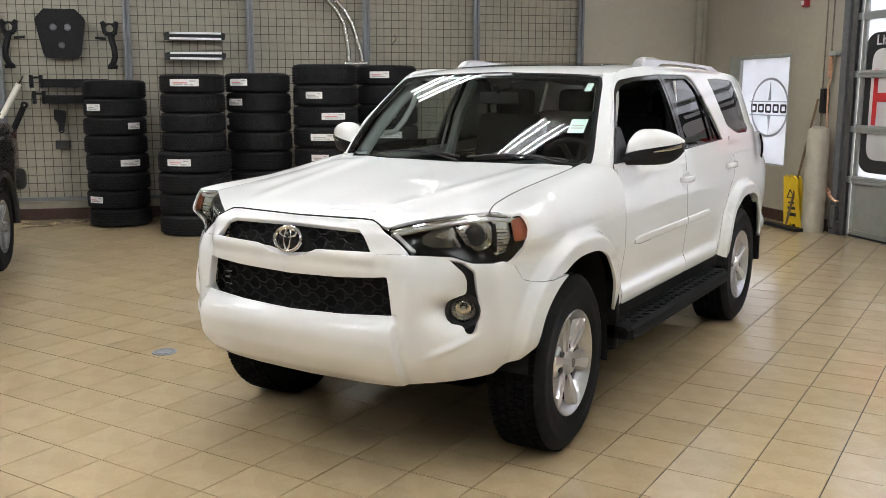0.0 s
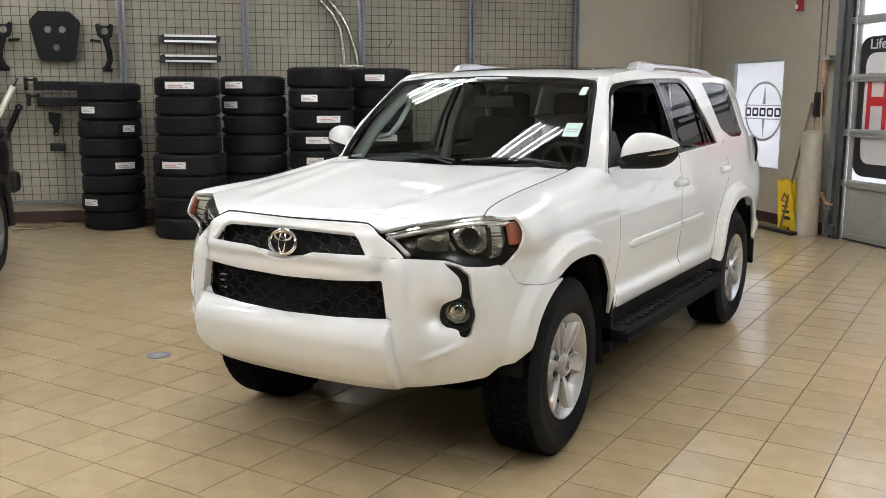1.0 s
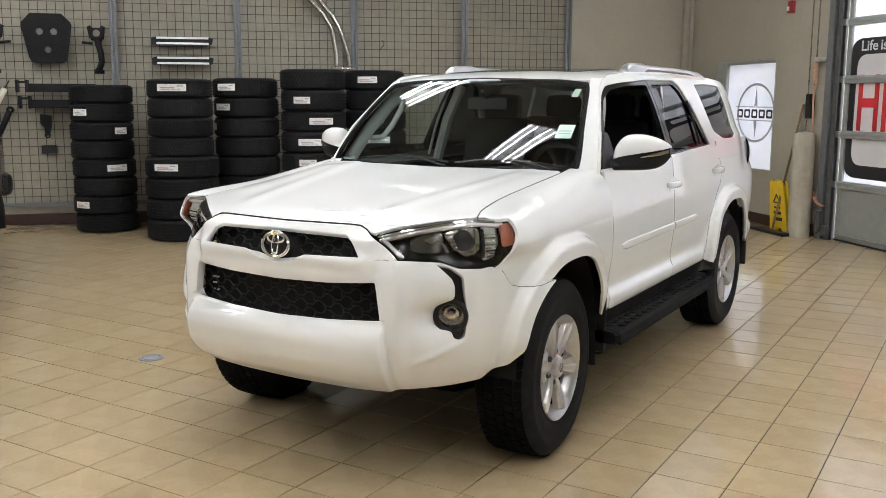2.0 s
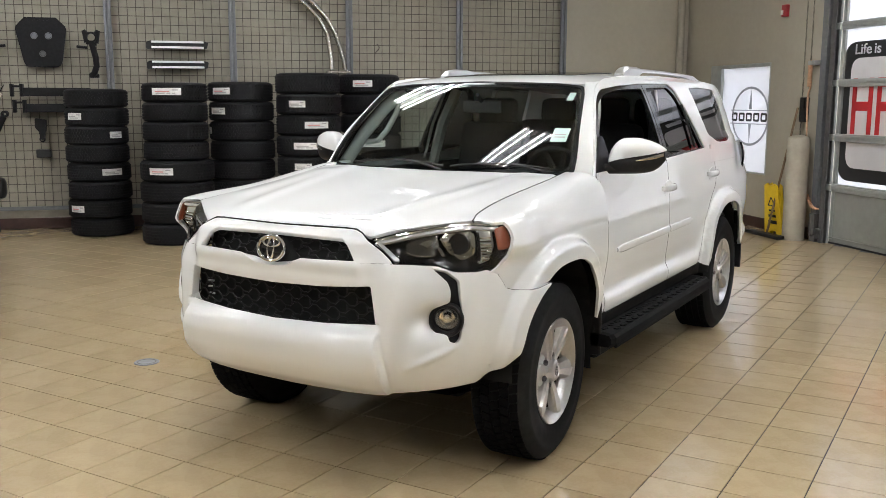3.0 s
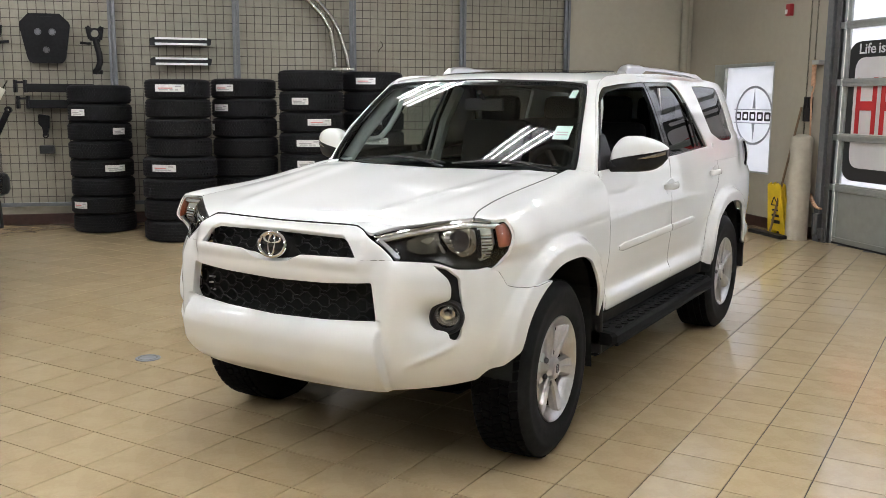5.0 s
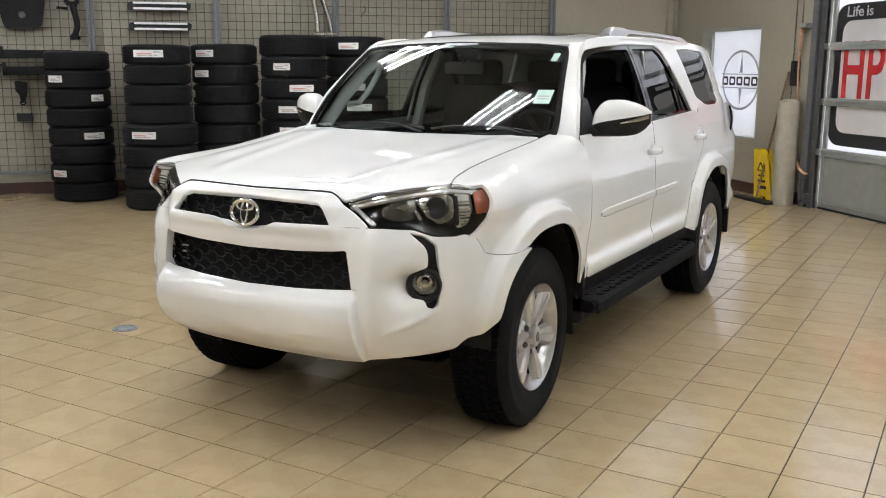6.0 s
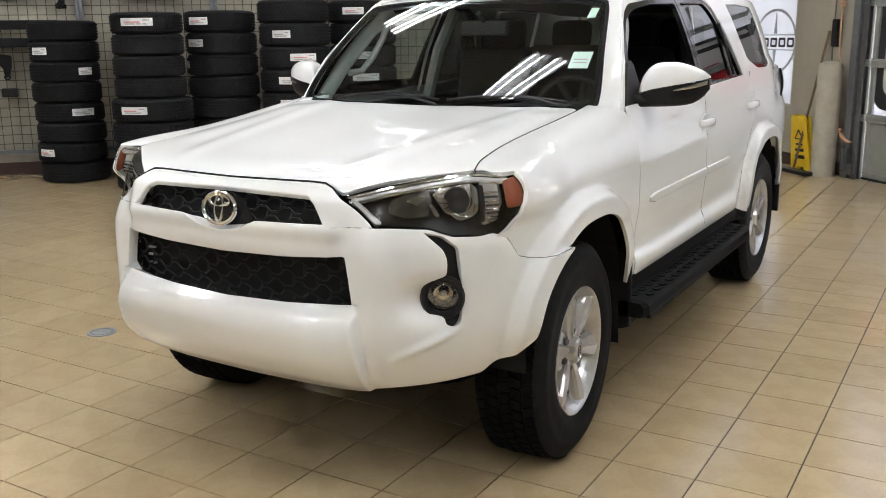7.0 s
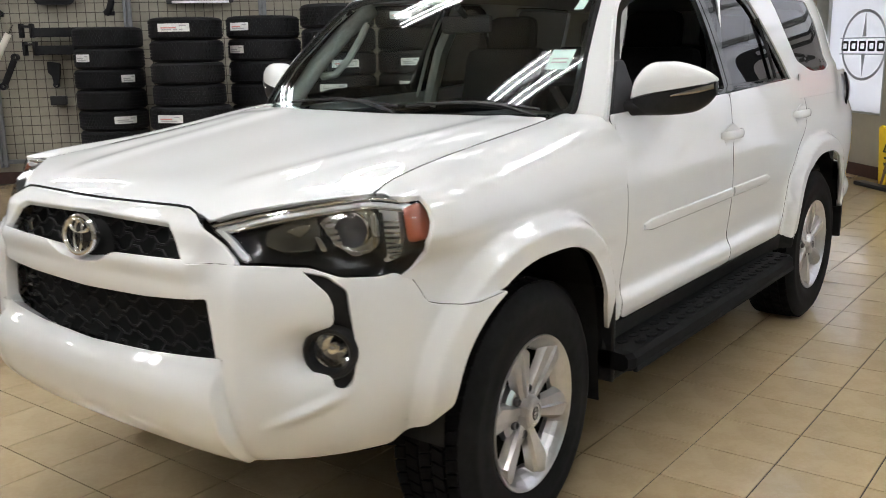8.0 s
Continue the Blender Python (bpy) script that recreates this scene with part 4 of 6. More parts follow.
def panel(name, loops, fn, material, parent, label="", step=0.035, step2=None, depth=0.014, r=0.003, mirror=False, rim=True):
    """A sheet of bodywork: the first loop is its outline, the others holes, laid on the surface fn, with rounded, turned-in edges."""
    bm = bmesh.new()
    edges = []
    for lp in loops:
        vs = [bm.verts.new((a, b, 0)) for a, b in lp]
        edges += [bm.edges.new((vs[i], vs[(i + 1) % len(vs)])) for i in range(len(vs))]
    bmesh.ops.triangle_fill(bm, use_beauty=True, use_dissolve=False, edges=edges)
    for axis in (0, 1):
        vals = [v.co[axis] for v in bm.verts]
        st = step2 if axis and step2 else step
        k = math.floor(min(vals) / st) + 1
        while k * st < max(vals) - 1e-4:
            co, no = [0, 0, 0], [0, 0, 0]
            co[axis], no[axis] = k * st + 1e-5, 1
            bmesh.ops.bisect_plane(bm, geom=list(bm.verts) + list(bm.edges) + list(bm.faces), plane_co=co, plane_no=no)
            k += 1
    bmesh.ops.triangulate(bm, faces=[f for f in bm.faces if len(f.verts) > 4])
    verts, normals, faces, index = [], [], [], {}
    sx = -1 if mirror else 1
    e = 0.004
    for i, v in enumerate(bm.verts):
        a, b = v.co.x, v.co.y
        p = Vector(fn(a, b))
        da, db = Vector(fn(a + e, b)) - Vector(fn(a - e, b)), Vector(fn(a, b + e)) - Vector(fn(a, b - e))
        n = da.cross(db).normalized()
        if n.dot(p - core(p)) < 0:
            n = -n
        index[v] = i
        verts.append(p)
        normals.append(n)
    for f in bm.faces:
        ids = [index[v] for v in f.verts]
        fn_ = (verts[ids[1]] - verts[ids[0]]).cross(verts[ids[2]] - verts[ids[1]])
        if fn_.dot(normals[ids[0]]) < 0:
            ids = ids[::-1]
        faces.append(ids)
    if rim:
        rows = {}

        def rim_rows(v, out):
            key = index[v]
            if key not in rows:
                rows[key] = [Vector(), None]
            rows[key][0] += out

        border = []
        for ed in bm.edges:
            if len(ed.link_faces) == 1:
                v0, v1 = ed.verts
                i0, i1 = index[v0], index[v1]
                mid_f = sum((verts[index[v]] for v in ed.link_faces[0].verts), Vector()) / len(ed.link_faces[0].verts)
                way = verts[i1] - verts[i0]
                out = way.cross(normals[i0]).normalized() if way.length > 1e-9 else Vector()
                if out.dot(verts[i0] - mid_f) < 0:
                    out = -out
                rim_rows(v0, out)
                rim_rows(v1, out)
                border.append((i0, i1, out))
        for key, row in rows.items():
            o, n, p = row[0].normalized(), normals[key], verts[key]
            base = len(verts)
            for q, nn in ((p + o * r * 0.7 - n * r * 0.3, (o + n).normalized()), (p + o * r - n * r, o), (p + o * r - n * depth, o)):
                verts.append(q)
                normals.append(nn)
            row[1] = (key, base, base + 1, base + 2)
        for i0, i1, out in border:
            A, B = rows[i0][1], rows[i1][1]
            for k in range(3):
                ids = [A[k], B[k], B[k + 1], A[k + 1]]
                g = (verts[ids[1]] - verts[ids[0]]).cross(verts[ids[3]] - verts[ids[0]])
                faces.append(ids if g.dot(normals[A[k]] + out) > 0 else ids[::-1])
    bm.free()
    if mirror:
        faces = [f[::-1] for f in faces]
    me = bpy.data.meshes.new(name)
    me.from_pydata([(sx * v.x, v.y, v.z) for v in verts], [], faces)
    me.shade_smooth()
    me.normals_split_custom_set_from_vertices([(sx * n.x, n.y, n.z) for n in normals])
    me.materials.append(material)
    ob = new(name, me)
    ob.parent = parent
    if label:
        ob["label"] = label
    return ob


def both(name, loops, fn, material, parent, label="", **kw):
    return [panel(name, loops, fn, material, parent, label, mirror=m, **kw) for m in (False, True)]


def arch_edge(yc, a0, a1, n=22, grow=1.0):
    """Points along the wheel opening from angle a0 to a1, in degrees from the rear."""
    out = []
    for k in range(n + 1):
        t = radians(a0 + (a1 - a0) * k / n)
        c, s = math.cos(t), math.sin(t)
        out.append((yc + 0.40 * grow * math.copysign(abs(c) ** (2 / 2.6), c), 0.45 + 0.445 * grow * max(0, s) ** (2 / 2.6)))
    return out


car = thing("suv", "white mid-size sport utility vehicle parked on tiled floor", "car", at=CAR)
SILL = 0.53


def q_at(y):
    lo, hi = 0.0, 1.3
    for _ in range(40):
        m = (lo + hi) / 2
        lo, hi = (m, hi) if nose_y(m) < y else (lo, m)
    return lo


def bodywork():
    # bonnet
    half = [(0.0, -0.800), (0.325, -0.790), (0.385, -0.796), (0.415, -0.806), (0.432, -0.803), (0.52, -0.735), (0.63, -0.638), (0.715, -0.562)]
    half += [(seam_x(y) - 0.009, y) for y in (-0.545, -0.52, -0.48, -0.43, -0.37, -0.3, -0.15, 0.0, 0.15, 0.27, 0.335)] + [(0.655, 0.362), (0.4, 0.338), (0.0, 0.330)]
    lp = half + [(-a, b) for a, b in half[::-1] if a > 0]
    panel("hood", [soft_loop(lp, 0.02, 3, 0.05)], bonnet, white_paint, car, step=0.03)
    # front wings
    lp = [(-0.34, 0.843), (-0.40, 0.833), (-0.47, 0.833), (-0.525, 0.861), (-0.549, 0.907), (-0.505, 0.935), (-0.468, 0.970), (-0.442, 1.020), (-0.426, 1.077), (-0.422, 1.147), (-0.422, 1.198), (-0.476, 1.218), (-0.522, 1.243), (-0.548, 1.30), (-0.50, 1.30), (-0.45, 1.30), (-0.4, 1.30), (-0.3, 1.30), (0.0, 1.30), (0.25, 1.30), (0.40, 1.30), (0.54, 1.30), (0.545, 1.24), (0.522, 1.20),
          (0.525, 1.10), (0.530, 0.96), (0.525, 0.81), (0.505, 0.64), (0.50, SILL + 0.02), (0.39, SILL + 0.02)] + arch_edge(ARCHES[0], 20, 118.5)
    both("fender", [soft_loop(lp, 0.004, 2, 0.05)], fender, white_paint, car, step=0.014, step2=0.012)
    # front door, rear door
    lp = [(0.523, 1.225, 0.01), (0.531, 1.10), (0.537, 0.96), (0.532, 0.81), (0.512, 0.64), (0.508, SILL + 0.02), (1.50, SILL + 0.02), (1.50, 1.245)]
    front = both("front_door", [soft_loop(lp, 0.03, 4, 0.06)], side, white_paint, car, step=0.06, step2=0.012)
    lp = [(1.51, 1.245), (1.51, SILL + 0.02), (2.20, SILL + 0.02), (2.22, 0.62), (2.25, 0.72), (2.30, 0.84), (2.40, 0.95), (2.50, 1.03), (2.53, 1.1), (2.46, 1.275)]
    rear = both("rear_door", [soft_loop(lp, 0.02, 4, 0.06)], side, white_paint, car, step=0.06, step2=0.012)
    # quarter panel with the rear wheel opening
    lp = [(2.47, 1.278), (2.54, 1.1), (2.51, 1.03), (2.41, 0.943), (2.312, 0.836), (2.262, 0.716), (2.232, 0.616), (2.212, SILL + 0.02), (2.30, SILL - 0.02)] + arch_edge(ARCHES[1], 172, 10, 26) + [(3.30, 0.50), (3.72, 0.52), (3.80, 0.8), (3.80, 1.28)]
    both("quarter_panel", [soft_loop(lp, 0.004, 2, 0.05)], side, white_paint, car, step=0.025, step2=0.016)
    # rocker below the doors
    lp = [(0.40, 0.47), (2.30, 0.47), (2.31, SILL + 0.01), (0.42, SILL + 0.01)]
    both("rocker_panel", [soft_loop(lp, 0.01, 2, 0.06)], side, liner_black, car, "black sill under the doors", step=0.05)
    # cabin side: pillars and roof rail
    door_hole = [(0.515, 1.197), (0.518, 1.205), (0.588, 1.317), (0.655, 1.41), (0.722, 1.478), (0.795, 1.552), (0.845, 1.592), (0.915, 1.632, 0.04), (1.09, 1.652), (1.4, 1.668), (1.93, 1.675), (2.02, 1.64, 0.03), (2.33, 1.272), (2.33, 1.25)]
    quarter = [(2.335, 1.655), (2.6, 1.662), (2.93, 1.652), (2.965, 1.55), (2.985, 1.40), (2.99, 1.325, 0.04), (2.93, 1.297, 0.03), (2.65, 1.295, 0.08), (2.47, 1.35), (2.395, 1.48)]
    outer = [(0.485, 1.17), (0.50, 1.205), (0.575, 1.32), (0.64, 1.415), (0.706, 1.478), (0.779, 1.552), (0.826, 1.592), (0.90, 1.652), (0.985, 1.683), (1.2, 1.703), (1.8, 1.716), (2.6, 1.708), (3.2, 1.68), (3.45, 1.64), (3.56, 1.45), (3.60, 1.18)]
    holes = [soft_loop(door_hole, 0.02, 3, 0.06), soft_loop(quarter, 0.03, 4, 0.06)]
    both("cabin_side", [soft_loop(outer, 0.03, 3, 0.06)] + holes, upper, white_paint, car, step=0.04, depth=0.03)
    both("quarter_window", [soft_loop(quarter, 0.03, 4, 0.06)], lambda y, z: tuple(Vector(upper(y, z)) - Vector((0.006, 0, 0))), dark_glass, car, "dark tinted fixed glass", rim=False)
    # roof
    half = [(0.0, 0.818), (0.35, 0.840), (0.53, 0.868), (0.575, 0.878), (0.612, 0.915), (0.652, 1.05), (0.685, 1.4), (0.69, 1.7), (0.69, 2.6), (0.672, 2.9), (0.63, 3.2), (0.57, 3.45), (0.4, 3.56), (0.0, 3.60)]
    lp = half + [(-a, b) for a, b in half[::-1] if a > 0]
    panel("roof", [soft_loop(lp, 0.02, 3, 0.06)], roof, white_paint, car, step=0.05, depth=0.02)
    lp = [(-0.42, 1.13), (0.42, 1.13), (0.42, 1.75), (-0.42, 1.75)]
    panel("sunroof", [soft_loop(lp, 0.05, 4)], lambda x, y: (x, y, roof(x, y)[2] + 0.004), dark_glass, car, "dark glass roof hatch", depth=0.008)
    # windscreen and its black surround
    half = [(0.0, 1.19), (0.45, 1.19), (0.68, 1.20), (0.716, 1.24), (0.710, 1.30), (0.694, 1.364), (0.652, 1.50), (0.616, 1.60), (0.592, 1.638), (0.45, 1.653), (0.0, 1.666)]
    lp = soft_loop(half + [(-a, b) for a, b in half[::-1] if a > 0], 0.015, 3, 0.05)
    pane = panel("windshield", [lp], screen, clear_glass, car, "clear windscreen glass", step=0.06, rim=False)
    pane.visible_shadow = False
    half = [(0.0, 1.226), (0.45, 1.226), (0.66, 1.232), (0.694, 1.25), (0.690, 1.30), (0.675, 1.364), (0.634, 1.50), (0.598, 1.59), (0.574, 1.618), (0.45, 1.634), (0.0, 1.646)]
    hole = soft_loop(half + [(-a, b) for a, b in half[::-1] if a > 0], 0.02, 3, 0.05)
    panel("windshield_band", [lp, hole], lambda x, z: tuple(Vector(screen(x, z)) + Vector((0, 0.006, -0.002))), gloss_black, car, "black printed edge of the windscreen", step=0.08, rim=False)
    panel("windshield_seal", [soft_loop([(p[0] * 1.014, 1.425 + (p[1] - 1.425) * 1.03) for p in lp], 0), lp], lambda x, z: tuple(Vector(screen(x, z)) + Vector((0, -0.003, 0))), rubber, car, step=0.1, depth=0.02)
    # white front faces of the windscreen pillars
    edge_x = curve((1.17, 0.722), (1.235, 0.722), (1.30, 0.716), (1.364, 0.700), (1.50, 0.657), (1.61, 0.618), (1.66, 0.600))
    edge_y = curve((1.17, 0.485), (1.205, 0.500), (1.32, 0.575), (1.415, 0.640), (1.478, 0.706), (1.552, 0.779), (1.592, 0.826), (1.652, 0.90), (1.69, 0.99))

    def pillar(t, z):
        e, f = Vector(screen(edge_x(z), z)), Vector(upper(edge_y(z) + 0.016, z)) + Vector((0.0015, 0, 0))
        c = (e + f) / 2 + Vector((0.004, -0.004, 0))
        p = e * (1 - t) ** 2 + c * 2 * t * (1 - t) + f * t * t
        return tuple(p)

    both("windshield_pillar", [soft_loop([(0.0, 1.18), (1.0, 1.18), (1.0, 1.665), (0.0, 1.665)], 0, 1, 0.12)], pillar, white_paint, car, "white windscreen pillar", step=0.1, depth=0.02, rim=False)
    # cowl between bonnet and glass
    half = [(0.0, 0.32), (0.645, 0.33), (0.66, 0.44), (0.65, 0.52), (0.0, 0.44)]
    lp = half + [(-a, b) for a, b in half[::-1] if a > 0]
    panel("cowl", [soft_loop(lp, 0.01, 2, 0.06)], lambda x, y: (x, y, 1.19), black_plastic, car, "black plastic cowl", step=0.1)
    # front bumper with grille openings and lamp slots
    mid = [(0.403, 0.966), (0.15, 0.958), (0.085, 0.925), (0.0, 0.915)]
    arch = [(q_at(y), z) for y, z in arch_edge(ARCHES[0], 120, 168, 12)]
    half = mid[::-1] + [(0.416, 0.957), (0.548, 0.957), (0.725, 0.945), (0.80, 0.918), (0.893, 0.912), (0.938, 0.921), (0.985, 0.90), (1.02, 0.846), (1.06, 0.834), (1.14, 0.836)] + arch + [(1.035, 0.562), (0.975, 0.512), (0.93, 0.455), (0.80, 0.445), (0.55, 0.435), (0.50, 0.425), (0.3, 0.408), (0.0, 0.40)]
    lp = half + [(-a, b) for a, b in half[::-1] if a > 0]
    gl = [(0.0, 0.850), (0.25, 0.858), (0.464, 0.876), (0.476, 0.80), (0.486, 0.722), (0.25, 0.708), (0.0, 0.702)]
    gl = gl + [(-a, b) for a, b in gl[::-1] if a > 0]
    slot = [(0.70, 0.943), (0.768, 0.928), (0.815, 0.890), (0.823, 0.80), (0.832, 0.728), (0.818, 0.655), (0.795, 0.645), (0.768, 0.652), (0.764, 0.680), (0.735, 0.690), (0.712, 0.725), (0.714, 0.762), (0.74, 0.795), (0.772, 0.806), (0.774, 0.853), (0.762, 0.885)]
    holes = [soft_loop(gl, 0.012, 3, 0.05), soft_loop(slot, 0.012, 3, 0.03), soft_loop([(-a, b) for a, b in slot[::-1]], 0.012, 3, 0.03)]
    panel("front_bumper", [soft_loop(lp, 0.012, 3, 0.04)] + holes, nose, white_paint, car, step=0.010, depth=0.035, r=0.003)
    # grille surround over it
    half = [(0.0, 1.070), (0.325, 1.074), (0.372, 1.073), (0.402, 1.062), (0.432, 1.044), (0.545, 0.961), (0.413, 0.961), (0.403, 0.968), (0.356, 1.030), (0.330, 1.048), (0.0, 1.052)]
    lp = half + [(-a, b) for a, b in half[1:-1][::-1]]
    panel("grille_surround", [soft_loop(lp, 0.012, 3, 0.04)], nose, white_paint, car, "white painted grille frame", step=0.025, depth=0.018, r=0.006)
    return front, rear


front_doors, rear_doors = bodywork()


def seams():
    """Dark tubes laid in the gaps between the panels, drawn for the shade there."""
    def seam(fn, pts, r=0.0035, sunk=0.0015, mirrors=(1, -1)):
        for sx in mirrors:
            bm = bmesh.new()
            out = []
            for (a0, b0), (a1, b1) in zip(pts, pts[1:]):
                k = max(1, int(math.hypot(a1 - a0, b1 - b0) / 0.03))
                out += [(a0 + (a1 - a0) * i / k, b0 + (b1 - b0) * i / k) for i in range(k)]
            out.append(pts[-1])
            q = []
            for a, b in out:
                p, e = Vector(fn(a, b)), 0.004
                n = (Vector(fn(a + e, b)) - Vector(fn(a - e, b))).cross(Vector(fn(a, b + e)) - Vector(fn(a, b - e))).normalized()
                if n.dot(p - core(p)) < 0:
                    n = -n
                p = p - n * sunk
                q.append((sx * p.x, p.y, p.z))
            tube(bm, q, r, 6)
            part("panel_seam", bm, rubber, car, "dark strip for the shade in a panel gap", smooth=True)

    seam(lambda y, o: (seam_x(y) - 0.0055, y, seam_z(y) - 0.0012), [(-0.55, 0), (-0.3, 0), (0, 0), (0.2, 0), (0.34, 0)], 0.0020, 0.0)
    seam(nose, [(-0.43, 1.052), (-0.40, 1.069), (-0.37, 1.081), (-0.325, 1.083), (0.0, 1.079), (0.325, 1.083), (0.37, 1.081), (0.40, 1.069), (0.43, 1.052)], 0.0035, 0.004, (1,))
    seam(nose, [(0.425, 0.959), (0.546, 0.959)], 0.0010)
    seam(nose, [(0.985, 0.906), (1.02, 0.850), (1.06, 0.839), (1.14, 0.840), (1.215, 0.850)], 0.001)
    seam(side, [(0.524, 1.20), (0.528, 1.10), (0.5335, 0.96), (0.5285, 0.81), (0.5085, 0.64), (0.504, 0.56)], 0.0012)
    seam(side, [(1.505, 1.24), (1.505, 0.56)], 0.0014)
    seam(side, [(2.465, 1.27), (2.535, 1.1), (2.505, 1.03), (2.405, 0.947), (2.306, 0.838), (2.256, 0.718), (2.226, 0.618), (2.206, 0.56)], 0.0013)


seams()


def nose_at(q, z, sunk=0.0):
    return Vector(nose(q, z, sunk))


def grilles():
    for name, lo, hi, half_w, rows, cell in (("upper_grille", 0.905, 1.042, 0.42, 5, 0.085), ("lower_grille", 0.69, 0.885, 0.50, 6, 0.085)):
        lp = [(-half_w - 0.05, lo - 0.01), (half_w + 0.05, lo - 0.01), (half_w + 0.05, hi + 0.014), (-half_w - 0.05, hi + 0.014)]
        g = panel(name, [soft_loop(lp, 0.01, 2)], lambda q, z: nose(q, z, 0.085), liner_black, car, "black mesh grille", step=0.06, rim=False)
        hgt = (hi - lo) / rows
        bm = bmesh.new()
        for k in range(rows + 1):
            pts = []
            n = int(2 * half_w / cell)
            for i in range(n * 4 + 1):
                q = -half_w + 2 * half_w * i / (n * 4)
                ph = (i + (2 if k % 2 else 0)) % 4
                off = (0.0, 1.0, 1.0, 0.0)[ph]
                pts.append(nose_at(q, lo + hgt * k + (off - 0.5) * hgt * 0.55, 0.05))
            tube(bm, pts, 0.0034, 5)
        part("mesh", bm, grille_black, g, smooth=True)
        bm = bmesh.new()
        n = int(2 * half_w / cell)
        for k in range(rows):
            for i in range(n * 2):
                if (i + k) % 2:
                    continue
                q = -half_w + 2 * half_w * (i + 0.25) / (n * 2)
                tube(bm, [nose_at(q, lo + hgt * (k + 0.15), 0.052), nose_at(q, lo + hgt * (k + 0.85), 0.052)], 0.0032, 5)
        tagged(part("mesh_tie", bm, grille_black, g, smooth=True), kind="stuff")
    # three bright fins behind the lower grille
    for z in (0.745, 0.775, 0.80):
        bm = bmesh.new()
        box(bm, nose_at(-0.42, z, 0.06), (0.03, 0.01, 0.006))
        part("cooler_fin", bm, alloy, car)
    # round emblem of bright ovals on a black shield
    em = panel("emblem_plate", [soft_loop([(0.085, 0.985), (0.12, 0.955), (0.08, 0.925), (0.0, 0.912), (-0.08, 0.925), (-0.12, 0.955), (-0.085, 0.985), (-0.05, 1.02), (0.05, 1.02)], 0.03, 4, 0.03)], lambda q, z: nose(q, z, 0.035), liner_black, car, "black emblem plate", rim=False)
    c = nose_at(0.004, 0.987, -0.010)
    m = Matrix.Translation(c) @ Matrix.Rotation(radians(-10), 4, "X")

    def oval(w, h, dx, dz, r):
        bm = bmesh.new()
        tube(bm, [m @ Vector((dx + w * math.cos(t), 0, dz + h * math.sin(t))) for t in [2 * math.pi * k / 40 for k in range(40)]], r, 8, True)
        part("emblem_oval", bm, chrome, em, "chrome", smooth=True)

    bm = bmesh.new()
    lathe(bm, [(0.0001, 0.006), (0.03, 0.004), (0.05, -0.002), (0.054, -0.02)], 32, m @ Matrix.Diagonal((1.15, 1, 0.85, 1)) @ Matrix.Rotation(radians(90), 4, "X"))
    part("emblem_face", bm, gloss_black, em, "glossy black", smooth=True)
    oval(0.067, 0.048, 0, 0, 0.0072)
    oval(0.042, 0.017, 0, 0.024, 0.0058)
    oval(0.0165, 0.042, 0, 0.0, 0.0058)


grilles()


